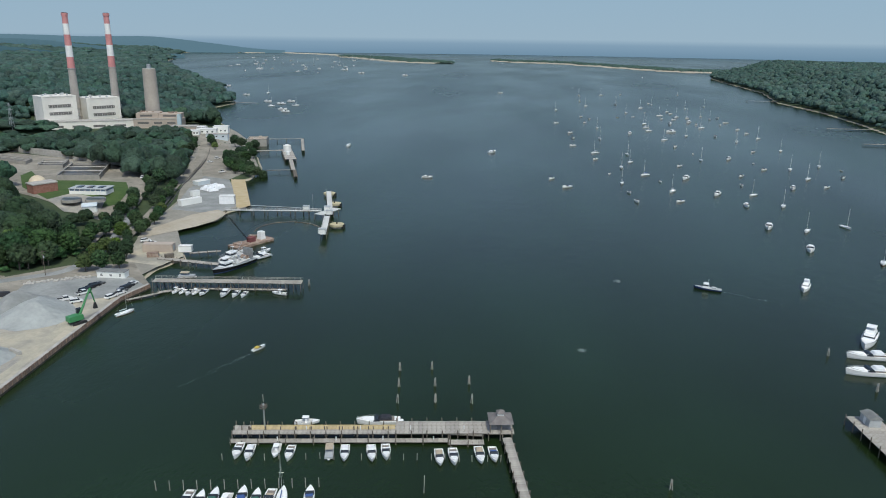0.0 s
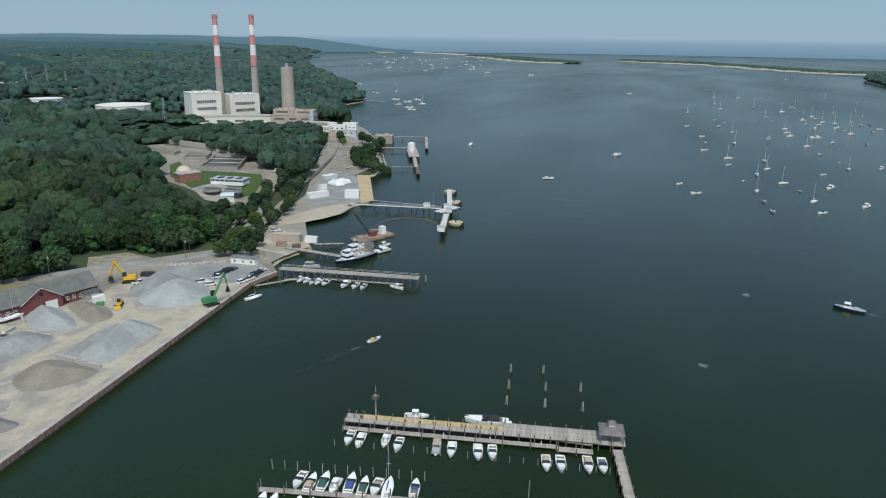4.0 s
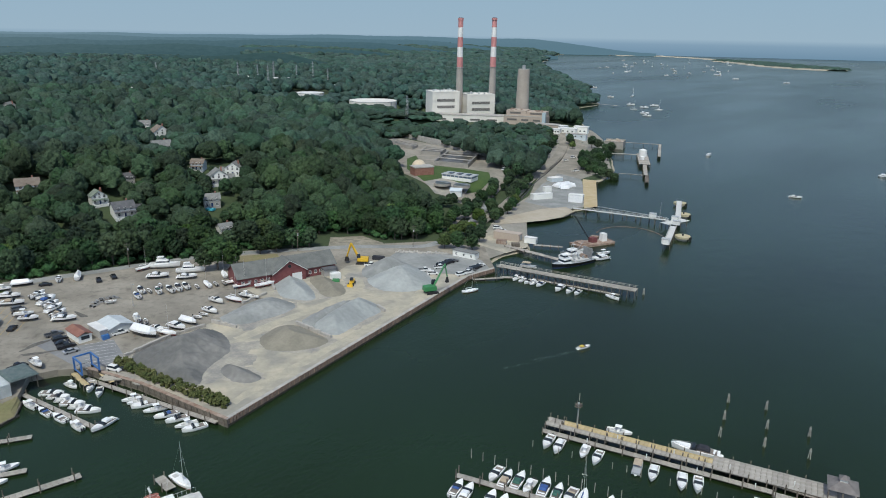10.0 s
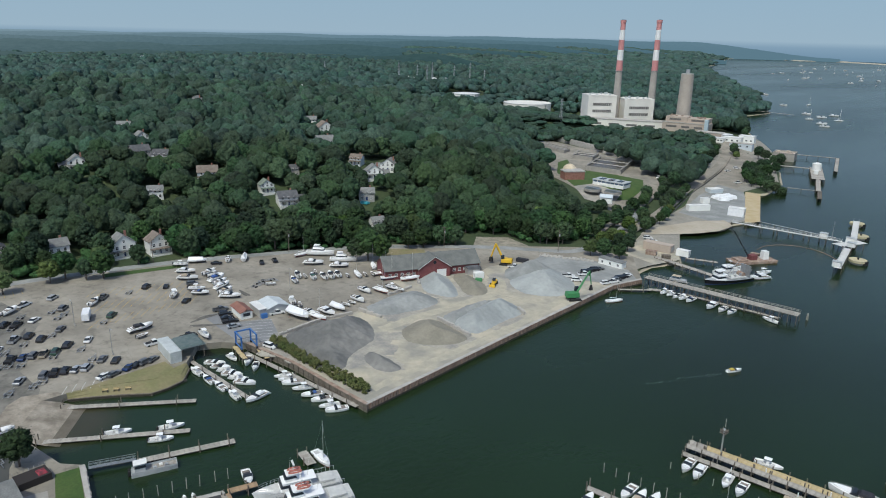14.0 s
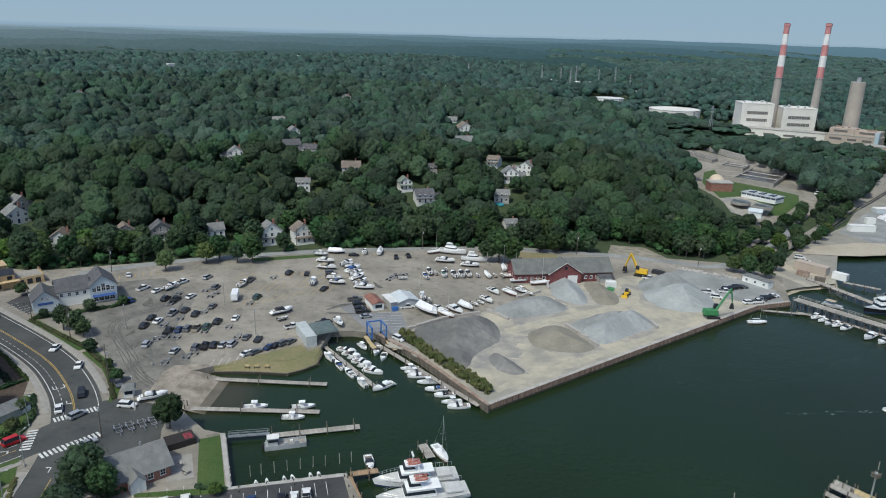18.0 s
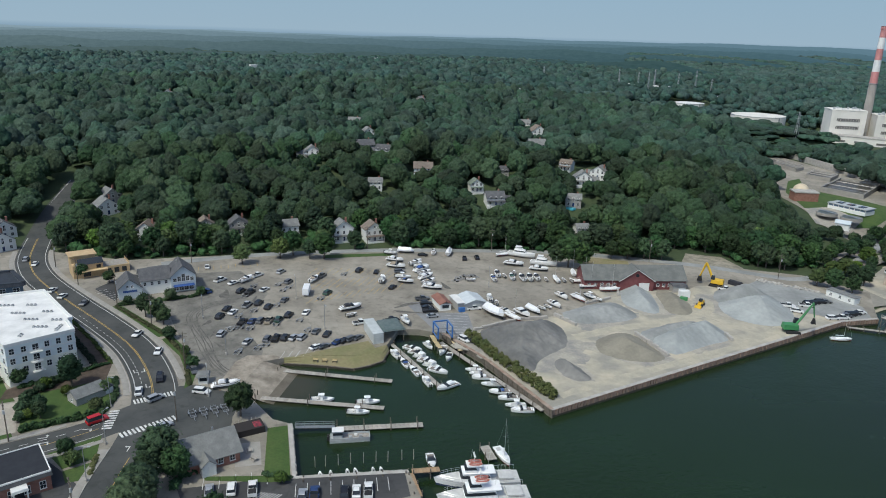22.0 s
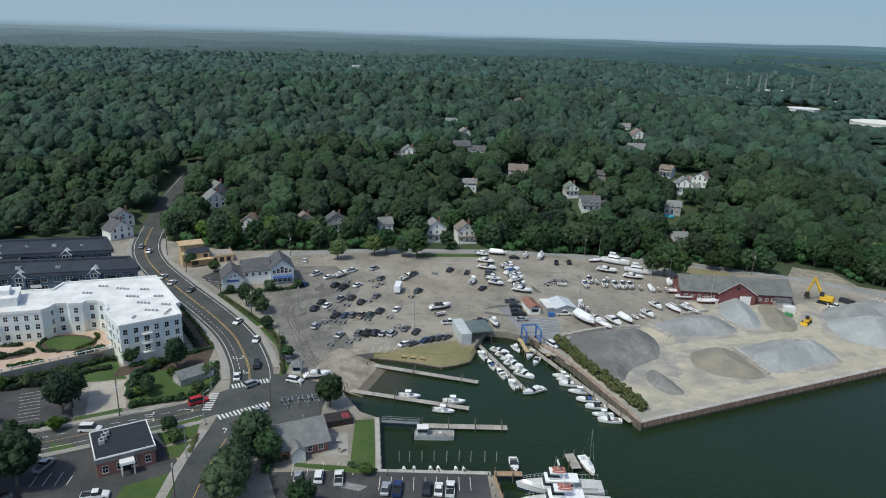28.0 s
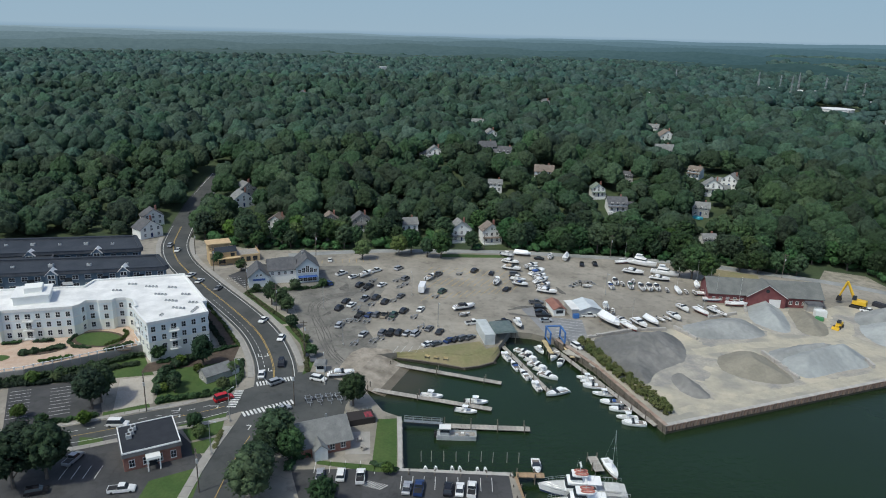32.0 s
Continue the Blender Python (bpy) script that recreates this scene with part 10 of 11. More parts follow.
part("roof", boxed(-11.4, -5.4, 3.4, 11.4, 5.4, 3.8), GREY_PAINT, wc)
for k in range(8):
    part("post", boxed(-10.9 + 3.1 * k, -5.05, 0, -10.6 + 3.1 * k, -4.78, 3.4), TRIM, wc)
for k in range(3):
    part("skylight", boxed(-8 + 6.4 * k, -2.4, 3.8, -4.6 + 6.4 * k, 2.4, 4.2, (0.3, 0.3)), PANE, wc)
sb = thing("blue_roofed_shed", pose(-243, 342, 8, 0, 0, 30), "small shed with a pale blue-grey roof beside the drive", "shed")
part("wall", boxed(-3.4, -2.6, -1, 3.4, 2.6, 2.6), CREAM, sb)
part("roof", gable(bmesh.new(), -3.4, 3.4, -2.6, 2.6, 2.6, 3.9, 0.4), PALE_BLUE, sb)
for x, y in ((-266, 359), (-253, 362)):
    tk = thing("round_clarifier", pose(x, y, 8), "round concrete clarifier with a walkway", "tank", "clarifiers")
    part("wall", rod(bmesh.new(), (0, 0, 0), (0, 0, 1.6), 5.5, 5.5, 28), PALE_CONCRETE, tk)
    part("water_surface", rod(bmesh.new(), (0, 0, 1.6), (0, 0, 1.62), 5.0, 5.0, 28), plain("clarifier water", (0.08, 0.09, 0.07), 0.3), tk)
    part("walkway", boxed(-5.5, -0.5, 2.0, 5.5, 0.5, 2.15), STEEL, tk)
for x, y, k in ((-264, 430, 0), (-262, 434, 1), (-268, 438, 0)):
    park("van" if k else "suv", "white", x, y, 100, high(x, y) + 0.3, "cars at the works")

# ---- waterfront strip towards the station ----
STRIP_ROAD = rounded([(-203, 300), (-213, 345), (-232, 400), (-256, 470), (-275, 530), (-300, 590), (-330, 650)])
road("strip_road", STRIP_ROAD, 3.4, LOT, 0.35, "grey asphalt road along the waterfront")
patch("strip_ground", [(x - 4, y) if k < 8 else (x, y) for k, (x, y) in enumerate(STRIP)], DIRT, 0.05, "trodden gravelly ground along the waterfront")
patch("terminal_ground", [(-192, 372), (-183, 380), (-182, 396), (-200, 430), (-220, 466), (-244, 476), (-232, 430), (-215, 376)], GRAVEL_GREY, 0.1, "grey gravel ground of the terminal")
patch("terminal_lot", [(-229, 474), (-236, 500), (-250, 540), (-272, 582), (-296, 628), (-322, 640), (-300, 585), (-268, 520), (-246, 477)], LOT, 0.1, "grey asphalt lot before the station")
patch("yellow_apron", [(-219.8, 468), (-210.2, 470), (-174, 394.5), (-178, 384)], surface("ochre packed sand", (0.45, 0.355, 0.20), (0.50, 0.41, 0.26), 0.95, size=5, fine=0.15, world_space=True), 0.2, "ochre sand strip at the water's edge")
patch("cove_beach", [(-201, 316), (-196, 320), (-189, 331), (-182, 343), (-178, 356), (-179, 374), (-188, 380), (-197, 366), (-201, 346), (-204, 330)], BEACH, 0.22, "pale sand beach at the head of the cove", "beach")
patch("cove_ground", [(-166, 276), (-163, 292), (-170, 302), (-190, 312), (-200, 300), (-188, 280)], SAND, 0.1, "sandy ground by the cove")
# retaining wall in shadow: the shade is put into its dark colour
fence = thing("guard_rail", pose(0, 0, 0), "retaining wall along the waterfront road, coloured dark for its shade", "rail")
for p, a in along([(*q, 0) for q in offset_line(STRIP_ROAD[6:34], -5.2)], 8.0):
    part("rail", boxed(-3.95, -0.08, -0.9, 3.95, 0.08, 1.0), LOUVRE, fence, at=pose(p.x, p.y, high(p.x, p.y) - 0.2, 0, 0, math.degrees(a)))
for x, y, wd, dp, h, yaw, m, lb in ((-190, 397.5, 9, 5, 4.2, 15, WRAP, "white box-shaped store on gravel"), (-211, 391, 14, 4, 2.8, 60, CREAM, "long white storage container"), (-219, 413, 5, 3.4, 2.6, 60, CREAM, "small white storage container"),
                                    (-232, 448, 10, 6, 2.2, 65, PALE_BLUE, "pale grey low store"), (-178, 297, 14, 4.5, 3.2, 10, TAN, "low tan shed by the cove"), (-165.5, 298.6, 6, 3, 2.4, 10, CREAM, "white trailer by the cove"), (-176, 288, 5, 2.4, 1.4, 20, RUST, "rusted skip by the cove"), (-168, 288, 4, 2, 1.2, 40, TIMBER, "stack of timber by the cove")):
    b = thing("store" if m in (WRAP, CREAM, PALE_BLUE) else "yard_load", pose(x, y, high(x, y), 0, 0, yaw), lb, "store", "waterfront stores")
    part("body", boxed(-wd / 2, -dp / 2, -0.5, wd / 2, dp / 2, h, bevel=0.06), m, b)
    part("lid", boxed(-wd / 2 - 0.1, -dp / 2 - 0.1, h, wd / 2 + 0.1, dp / 2 + 0.1, h + 0.15), WHITE_ROOF if m in (WRAP, CREAM, PALE_BLUE) else m, b)
    part("door", boxed(wd / 2 - 0.02, -dp * 0.25, 0.1, wd / 2 + 0.07, dp * 0.25, h * 0.75), GREY_PAINT, b)
for k in range(11):
    x, y = -214 - 1.2 * (k % 4) * 2.2, 428 + 5 * (k // 4) + 2.4 * (k % 4) * 0.6
    b = thing("covered_load", pose(x, y, high(x, y), 0, 0, random.uniform(40, 80)), "load under a white tarpaulin on gravel", "load", "white covered loads")
    part("tarp", boxed(-3.2, -1.6, -0.3, 3.2, 1.6, random.uniform(1.2, 2.2), (0.7, 0.8), 0.12), WRAP, b)
for kind, c, x, y in (("sedan", "white", -264.6, 528), ("suv", "white", -266.8, 546), ("pickup", "grey", -257.9, 549), ("suv", "white", -252.3, 549.5), ("sedan", "grey", -247.7, 526), ("sedan", "white", -242.9, 529.6), ("pickup", "white", -236.4, 489.5), ("suv", "white", -192, 309), ("sedan", "white", -187, 306)):
    park(kind, c, x, y, random.uniform(40, 80), high(x, y) + 0.12, "cars at the station")
for k in range(16):
    a = k / 15
    plant(TREES[(0, 2, 5)[k % 3]], -224 - 30 * a + random.uniform(-5, 6), 490 + 70 * a + random.uniform(-5, 5), None, random.uniform(0.5, 0.8), group="trees on the waterfront")
for x, y in ((-206, 312), (-201, 320), (-209, 330), (-215, 338), (-197, 292), (-192, 284), (-199, 280), (-186, 283), (-296, 600), (-304, 612), (-290, 590)):
    plant(TREES[random.choice((0, 2, 3))], x, y, None, random.uniform(0.55, 0.85), group="trees on the waterfront")

# ---- terminal pier and the piers beyond ----
GRATING = surface("pale galvanised grating", (0.60, 0.60, 0.58), (0.50, 0.50, 0.485), 0.7, size=2, fine=0.12, spread=0.1)
tp = pier(-181, 375, -126, 383.5, 2.2, 3.2, "long pale steel trestle out to a tanker berth", "tanker_pier", 5, GRATING, 8, 0.2, True, True)
pier(-170, 385.5, -130, 385.5, 0.9, 4.0, "", "tanker_pier", 4, GREY_PAINT, 8, 0.1, root=tp)
pier(-125, 374, -119, 391, 6, 3.4, "pale concrete berth platform with mooring gear", "berth_platform", 2.4, GRATING, 5, 0.2, True)
pier(-123, 390, -138, 436, 3, 3.4, "narrow catwalk to the outer mooring points", "berth_catwalk", 5, GRATING, 9, 0.2, True, True)
pier(-119, 372, -109.5, 334, 3, 3.4, "narrow catwalk to the outer mooring points", "berth_catwalk", 5, GRATING, 9, 0.2, True, True)
for x, y, lb in ((-137.8, 437, 0), (-126, 409, 0), (-110, 360.4, 0)):
    b = thing("breasting_dolphin", pose(x, y, 0), "round yellowish concrete mooring dolphin", "dolphin", "breasting dolphins")
    part("shaft", rod(bmesh.new(), (0, 0, -2), (0, 0, 1.1), 3.0, 3.0, 20), STACK_GREY, b)
    part("cap", rod(bmesh.new(), (0, 0, 1.1), (0, 0, 2.2), 3.9, 3.9, 20), surface("yellowed concrete", (0.52, 0.46, 0.28), (0.46, 0.41, 0.28), 0.85, size=3), b)
    part("bollard", rod(bmesh.new(), (0, 0, 2.2), (0, 0, 3.3), 0.4, 0.5, 10), BLACK, b)
    part("fender", boxed(2.9, -1.4, -1, 4.3, 1.4, 2.0), BLACK, b)
for x, y, h in ((-122, 382, 3), (-119, 376, 2.2), (-135, 383, 2.4), (-110.6, 336, 2.4)):
    b = thing("berth_cabin", pose(x, y, 3.4, 0, 0, 10), "small white equipment cabin on the berth", "cabin", "berth cabins")
    part("body", boxed(-1.8, -1.3, 0, 1.8, 1.3, h, bevel=0.05), TRIM, b)
    part("roof", boxed(-2, -1.5, h, 2, 1.5, h + 0.2), GREY_PAINT, b)
mastb = thing("berth_mast", pose(-132, 386, 3.2), "thin steel mast on the trestle", "mast")
part("pole", rod(bmesh.new(), (0, 0, 0), (0, 0, 9), 0.12, 0.08, 6), STEEL, mastb)
boom = thing("oil_boom", pose(0, 0, 0.1), "weathered rust-brown floating oil boom curving across the cove", "boom")
bl = rounded([(-150.8, 344), (-152, 354), (-147, 364), (-137, 368.5), (-126, 365.5), (-117, 357)], 3)
for p, a in along([(*q, 0) for q in bl], 1.5):
    part("float", rod(bmesh.new(), (-0.6, 0, 0), (0.6, 0, 0), 0.16, 0.16, 6), RUST, boom, at=pose(p.x, p.y, 0, 0, 0, math.degrees(a)))
part("raft", boxed(-150, 334.8, -0.2, -146, 337, 0.4), RUST, boom)
pier(-254, 586, -230, 595.5, 4, 3.2, "old timber trestle to the outer wharf", "old_pier", 5, PLANK, 7, 0.2)
pier(-229, 604, -206, 552, 9, 3.2, "old outer wharf with white cabins", "old_wharf", 5, PLANK, 7, 0.3)
pier(-270, 662, -238, 672, 2.6, 3.0, "thin old timber trestle over the water", "old_pier", 8, PLANK, 9, 0.3)
pier(-238, 672, -212, 600, 2.6, 3.0, "thin old timber trestle over the water", "old_pier", 10, PLANK, 10, 0.3)
pier(-208, 504.5, -190, 510.5, 1.4, 2.4, "thin old timber trestle over the water", "old_pier", 8, PLANK, 9, 0.3)
pier(-206, 552, -188, 508, 3.0, 3.0, "old catwalk off the wharf", "old_pier", 3, PLANK, 7, 0.3)
pier(-188, 510, -177.5, 484, 2.4, 2.6, "broken end of an old catwalk", "old_pier", 3, TIMBER, 5, 0.6)
for x, y, r in ((-223, 590, 3.4), (-216, 572, 1.6)):
    b = thing("wharf_tank", pose(x, y, 3.2), "white tank on the old wharf", "tank", "wharf tanks")
    part("shell", rod(bmesh.new(), (0, 0, 0), (0, 0, r * 1.6), r, r, 20), TRIM, b)
    part("roof", rod(bmesh.new(), (0, 0, r * 1.6), (0, 0, r * 1.9), r, r * 0.1, 20), TRIM, b)
inl = thing("intake_house", pose(-270.5, 640, 0, 0, 0, 16), "square concrete intake house with an open pink-tan top", "intake")
part("wall", boxed(-9, -9, -2, 9, 9, 6), PALE_CONCRETE, inl)
part("deck", boxed(-8.4, -8.4, 6, 8.4, 8.4, 6.1), TAN, inl)
for q in ((-9, -9, 9, -8.4), (-9, 8.4, 9, 9), (-9, -8.4, -8.4, 8.4), (8.4, -8.4, 9, 8.4)):
    part("parapet", boxed(q[0], q[1], 6, q[2], q[3], 7.2), PALE_CONCRETE, inl)
for q in ((-5, -4), (2, 3), (5, -5)):
    part("machine", boxed(q[0] - 1.4, q[1] - 1.2, 6.1, q[0] + 1.4, q[1] + 1.2, 8.4, bevel=0.1), TAN, inl)
pier(345, 1319, 412, 1326, 3, 2, "thin jetty on the far wooded shore", "far_jetty", 11, PLANK, 22, 0.3)
pier(335, 912, 388, 915, 3, 2, "thin jetty on the far wooded shore", "far_jetty", 11, PLANK, 22, 0.3)
pier(322, 776, 386, 782, 3, 2, "thin jetty on the far wooded shore", "far_jetty", 11, PLANK, 22, 0.3)
pier(-436, 1036, -492, 1048, 3, 2, "stone groyne off the far beach", "groyne", 6, CONCRETE, 12, 0.1)


# ---- ships ----
def ship(x, y, yaw, long, beam, hull_mat, label, decks, name="passenger_ship"):
    root = thing(name, pose(x, y, 0, 0, 0, yaw), label, "ship", "ships at the quay")
    f = long * 0.085
    part("hull", hull(long, beam, f, 1.2), (hull_mat, BOTTOMS[0]), root, flat=False)
    part("deck", deck_plate(long, beam, f, 0.0), GREY_PAINT if hull_mat is not WHITE else LINER, root)
    z = f * 0.9
    for k, (a, b, w, h) in enumerate(decks):
        part("cabin", boxed(a * long, -w * beam / 2, z, b * long, w * beam / 2, z + h, (0.75, 0.3), 0.12 if k == 0 else 0.34), WHITE, root)
        part("window_band", boxed(a * long + 0.4, -w * beam / 2 + 0.02, z + h * 0.45, b * long - 0.1, w * beam / 2 - 0.02, z + h * 0.78, (0.4, 0.08)), PANE, root)
        part("deck_edge", boxed(a * long - 0.8, -w * beam / 2 + 0.1, z + h, b * long - 0.5, w * beam / 2 - 0.1, z + h + 0.1, (0.05, 0.02)), WHITE, root)
        z += h + 0.1
    part("mast", rod(bmesh.new(), (0.05 * long, 0, z), (0.05 * long, 0, z + long * 0.16), 0.1, 0.06, 6), ALU, root)
    part("radar", boxed(0.05 * long - 0.2, -1.0, z + 2, 0.05 * long + 0.2, 1.0, z + 2.25), TRIM, root)
    bm = bmesh.new()
    for s in (1, -1):
        for q in np.arange(-0.46, 0.1, 0.05):
            rod(bm, (q * long, s * beam * 0.45, f), (q * long, s * beam * 0.45, f + 1.1), 0.03, sides=4)
        rod(bm, (-0.46 * long, s * beam * 0.45, f + 1.1), (0.1 * long, s * beam * 0.45, f + 1.1), 0.04, sides=4)
    part("railing", bm, ALU, root)
    if hull_mat is WHITE:
        bm = bmesh.new()
        for s in (1, -1):
            ends = [(q * long, s * beam * 0.46 * (1 - max(0, (q + 0.05) / 0.55) ** 2.9), f * (0.82 + 0.42 * (q + 0.5) ** 2)) for q in np.arange(0.1, 0.5, 0.05)]
            for a, b in zip(ends, ends[1:]):
                for up in (0.55, 1.05):
                    rod(bm, (a[0], a[1], a[2] + up), (b[0], b[1], b[2] + up), 0.035, sides=4)
                rod(bm, a, (a[0], a[1], a[2] + 1.05), 0.035, sides=4)
        part("bow_rail", bm, ALU, root)
        part("aft_bench", boxed(-0.42 * long, -beam * 0.3, f, -0.24 * long, beam * 0.3, f + 0.5, bevel=0.05), LINER, root)
        part("rub_rail", boxed(-0.5 * long, -beam * 0.45, f * 0.62, 0.1 * long, beam * 0.45, f * 0.7), GREY_PAINT, root)
        for q in (-0.1, 0.12):
            part("whip_aerial", rod(bmesh.new(), (q * long, beam * 0.2, z - 1), (q * long - 0.6, beam * 0.22, z + 4.5), 0.03, 0.015, 4), ALU, root)
    return root, z, f


s1, z1, f1 = ship(-123.8, 67.4, 253, 19.5, 5.6, WHITE, "white two-deck party fishing ship with red life rafts", ((-0.16, 0.22, 0.66, 2.0), (0.0, 0.17, 0.5, 1.6)))
s2, z2, f2 = ship(-117.6, 66, 254, 20.5, 6.0, WHITE, "white two-deck party fishing ship with red life rafts", ((-0.14, 0.23, 0.66, 2.0), (0.02, 0.18, 0.5, 1.6)))
for root, zz in ((s1, z1), (s2, z2)):
    for q in (-0.62, 0.62):
        bm = bmesh.new()
        loop = [(0.7 + 1.0 * math.cos(a) + 0.45 * (1 if math.cos(a) > 0 else -1), q + 0.42 * math.sin(a), zz + 0.2) for a in np.arange(12) * math.tau / 12 + 0.1]
        for a, b in zip(loop, loop[1:] + loop[:1]):
            rod(bm, a, b, 0.17, sides=6)
        part("life_raft", bm, ORANGE, root, "red inflatable life raft")
sv = moor("sail", -130.7, 77.8, -5, "white", 0.9, "boats at the piers", label="sailboat with a raised white mainsail, afloat")
sailm = bmesh.new()
for q in ((1.0, 0, 2.4), (-1.3, 0.2, 2.4), (1.0, 0.1, 3.6)):
    sailm.verts.new(q)
sailm.verts.ensure_lookup_table()
sailm.faces.new(sailm.verts)
part("mainsail", sailm, WRAP, sv, "half-raised white sail")
tr, zt, ft = ship(-135.4, 284.6, 250, 24, 7.2, PAINT["black"], "black-hulled trawler with white upperworks at the wharf", ((0.1, 0.3, 0.6, 2.2), (0.16, 0.28, 0.42, 1.7)), "trawler")
part("gantry", boxed(-9.6, -2.8, 2, -9.2, 2.8, 7), STEEL, tr)
for k in range(9):
    part("deck_gear", boxed(-8 + 0.95 * k, -2.2 + (k % 3) * 1.4, 2.6, -7.3 + 0.95 * k, -1.3 + (k % 3) * 1.4, 3.1 + 0.35 * (k % 4), (0.08, 0.08)), (GREY_PAINT, LINER, STEEL)[k % 3], tr)
part("derrick", rod(bmesh.new(), (1, 0, 3), (-6, 0, 10.5), 0.14, 0.1, 6), STEEL, tr)
part("net_drum", rod(bmesh.new(), (-7, -1.6, 3.2), (-7, 1.6, 3.2), 1.0, sides=14), RUST, tr)
part("work_deck", boxed(-8, -2.6, 2.0, 0.6, 2.6, 2.6, bevel=0.1), LINER, tr)
ship(-141, 298, 250, 20, 6.0, WHITE, "white workboat moored beside a trawler", ((0.0, 0.22, 0.62, 2.1),), "workboat")
moor("cruiser", -129, 300, 245, "white", 1.1, "ships at the quay")
moor("console", -131, 309, 65, "white", 1.1, "ships at the quay")
barge = thing("crane_barge", pose(-143, 322, 0, 0, 0, 62), "rusty red crane barge with a lattice boom", "barge")
part("hull", boxed(-11, -4, -0.8, 11, 4, 1.2, (-0.4, 0.0), 0.1), RUST, barge)
part("house", boxed(-1.6, -1.6, 1.2, 1.8, 1.6, 3.6, bevel=0.1), RED_BOARD, barge)
part("wheelhouse", boxed(5, -1.6, 1.2, 8, 1.6, 5.2, (0.2, 0.2), 0.1), TRIM, barge)
bm = bmesh.new()
for k in range(10):
    a, b = Vector((-2 - 1.0 * k, 0, 2.5 + 1.35 * k)), Vector((-3 - 1.0 * k, 0, 3.85 + 1.35 * k))
    for s in (0.5, -0.5):
        rod(bm, a + Vector((0, s, 0)), b + Vector((0, s, 0)), 0.12, sides=4)
    rod(bm, a + Vector((0, 0.5, 0)), b + Vector((0, -0.5, 0)), 0.08, sides=4)
part("boom", bm, BLACK, barge, "dark lattice crane boom")
part("deck_load", boxed(-9, -3, 1.2, -4, 3, 2.0, bevel=0.1), RUST, barge)
wbo = thing("utility_barge", pose(-151.9, 44.9, 0, 0, 0, 75), "grey aluminium landing craft with a pilot house at a float", "boat")
bm = boxed(-5, -1.45, -0.4, 3.6, 1.45, 0.9, bevel=0.08)
box(bm, 3.5, -1.3, -0.1, 5.2, 1.3, 0.9)
part("hull", bm, GREY_PAINT, wbo)
part("well", boxed(-1.6, -1.2, 0.9, 5.0, 1.2, 0.94), PLANK, wbo, "worn brown working deck")
for q in (-1.4, 1.4):
    part("side_rail", boxed(-4.8, q - 0.06, 0.9, 5.1, q + 0.06, 1.35), GREY_PAINT, wbo)
    for k in range(7):
        part("stanchion", rod(bmesh.new(), (-1.4 + 0.9 * k, q, 1.3), (-1.4 + 0.9 * k, q, 1.75), 0.035, sides=5), STEEL, wbo)
part("bow_gate", boxed(5.1, -1.25, 0.5, 5.22, 1.25, 1.5), GREY_PAINT, wbo)
part("pilot_house", boxed(-4.2, -1.0, 0.9, -1.7, 1.0, 3.0, (0.15, 0.1), 0.06), GREY_PAINT, wbo)
part("window_band", boxed(-4.16, -1.02, 1.95, -1.68, 1.02, 2.6, (0.1, 0.05)), PANE, wbo)
part("roof", boxed(-4.4, -1.15, 3.0, -1.4, 1.15, 3.1), TRIM, wbo)
for q in (-0.5, 0.5):
    part("outboard", boxed(-5.7, q - 0.25, 0.3, -5.0, q + 0.25, 1.6, (0.1, 0.06), 0.08), BLACK, wbo)
for k, (a, b, h) in enumerate(((0.2, -0.6, 0.5), (1.6, 0.4, 0.4), (2.8, -0.5, 0.6))):
    part("deck_box", boxed(a - 0.4, b - 0.3, 0.94, a + 0.4, b + 0.3, 0.94 + h, bevel=0.03), (GREY_PAINT, TRIM, STEEL)[k], wbo)

# ---- machines in the yard ----
def crawler(root, m, long=4.6, wide=3.2):
    for s in (-1, 1):
        t = part("track", boxed(-long / 2, s * wide / 2 - 0.35, 0, long / 2, s * wide / 2 + 0.35, 0.95, (0.35, 0), 0.1), BLACK, root)
    part("turntable", rod(bmesh.new(), (0, 0, 0.8), (0, 0, 1.3), 1.1, sides=16), BLACK, root)


gc = thing("green_material_handler", pose(-159.4, 209.5, TOP + 0.03, 0, 0, 60), "green crawler material handler with a raised boom", "crane")
crawler(gc, GREEN_PAINT, 5.2, 3.6)
part("body", boxed(-3.4, -1.6, 1.3, 1.8, 1.6, 3.2, (0.2, 0.1), 0.1), GREEN_PAINT, gc)
part("cab", boxed(0.4, 0.5, 3.2, 2.2, 1.7, 5.0, (0.15, 0.08), 0.05), PANE, gc)
part("boom", rod(bmesh.new(), (0.8, -0.3, 2.8), (5.6, -0.3, 11.6), 0.5, 0.36, 4), GREEN_PAINT, gc)
part("stick", rod(bmesh.new(), (5.5, -0.3, 11.6), (6.6, -0.3, 6.2), 0.32, 0.22, 4), GREEN_PAINT, gc)
part("grab", boxed(5.9, -0.9, 3.8, 7.3, 0.3, 5.9, (0.4, 0.35)), BLACK, gc)
ye = thing("yellow_excavator", pose(-206.5, 219.5, TOP + 0.02, 0, 0, 215), "large yellow excavator with a folded arm", "excavator")
crawler(ye, YELLOW, 5.0, 3.4)
part("body", boxed(-3.2, -1.6, 1.3, 1.8, 1.6, 3.0, (0.2, 0.1), 0.1), YELLOW, ye)
part("cab", boxed(0.3, 0.4, 3.0, 1.9, 1.6, 4.6, (0.15, 0.08), 0.05), PANE, ye)
part("boom", rod(bmesh.new(), (1.2, -0.3, 2.5), (4.6, -0.3, 9.2), 0.6, 0.45, 4), YELLOW, ye)
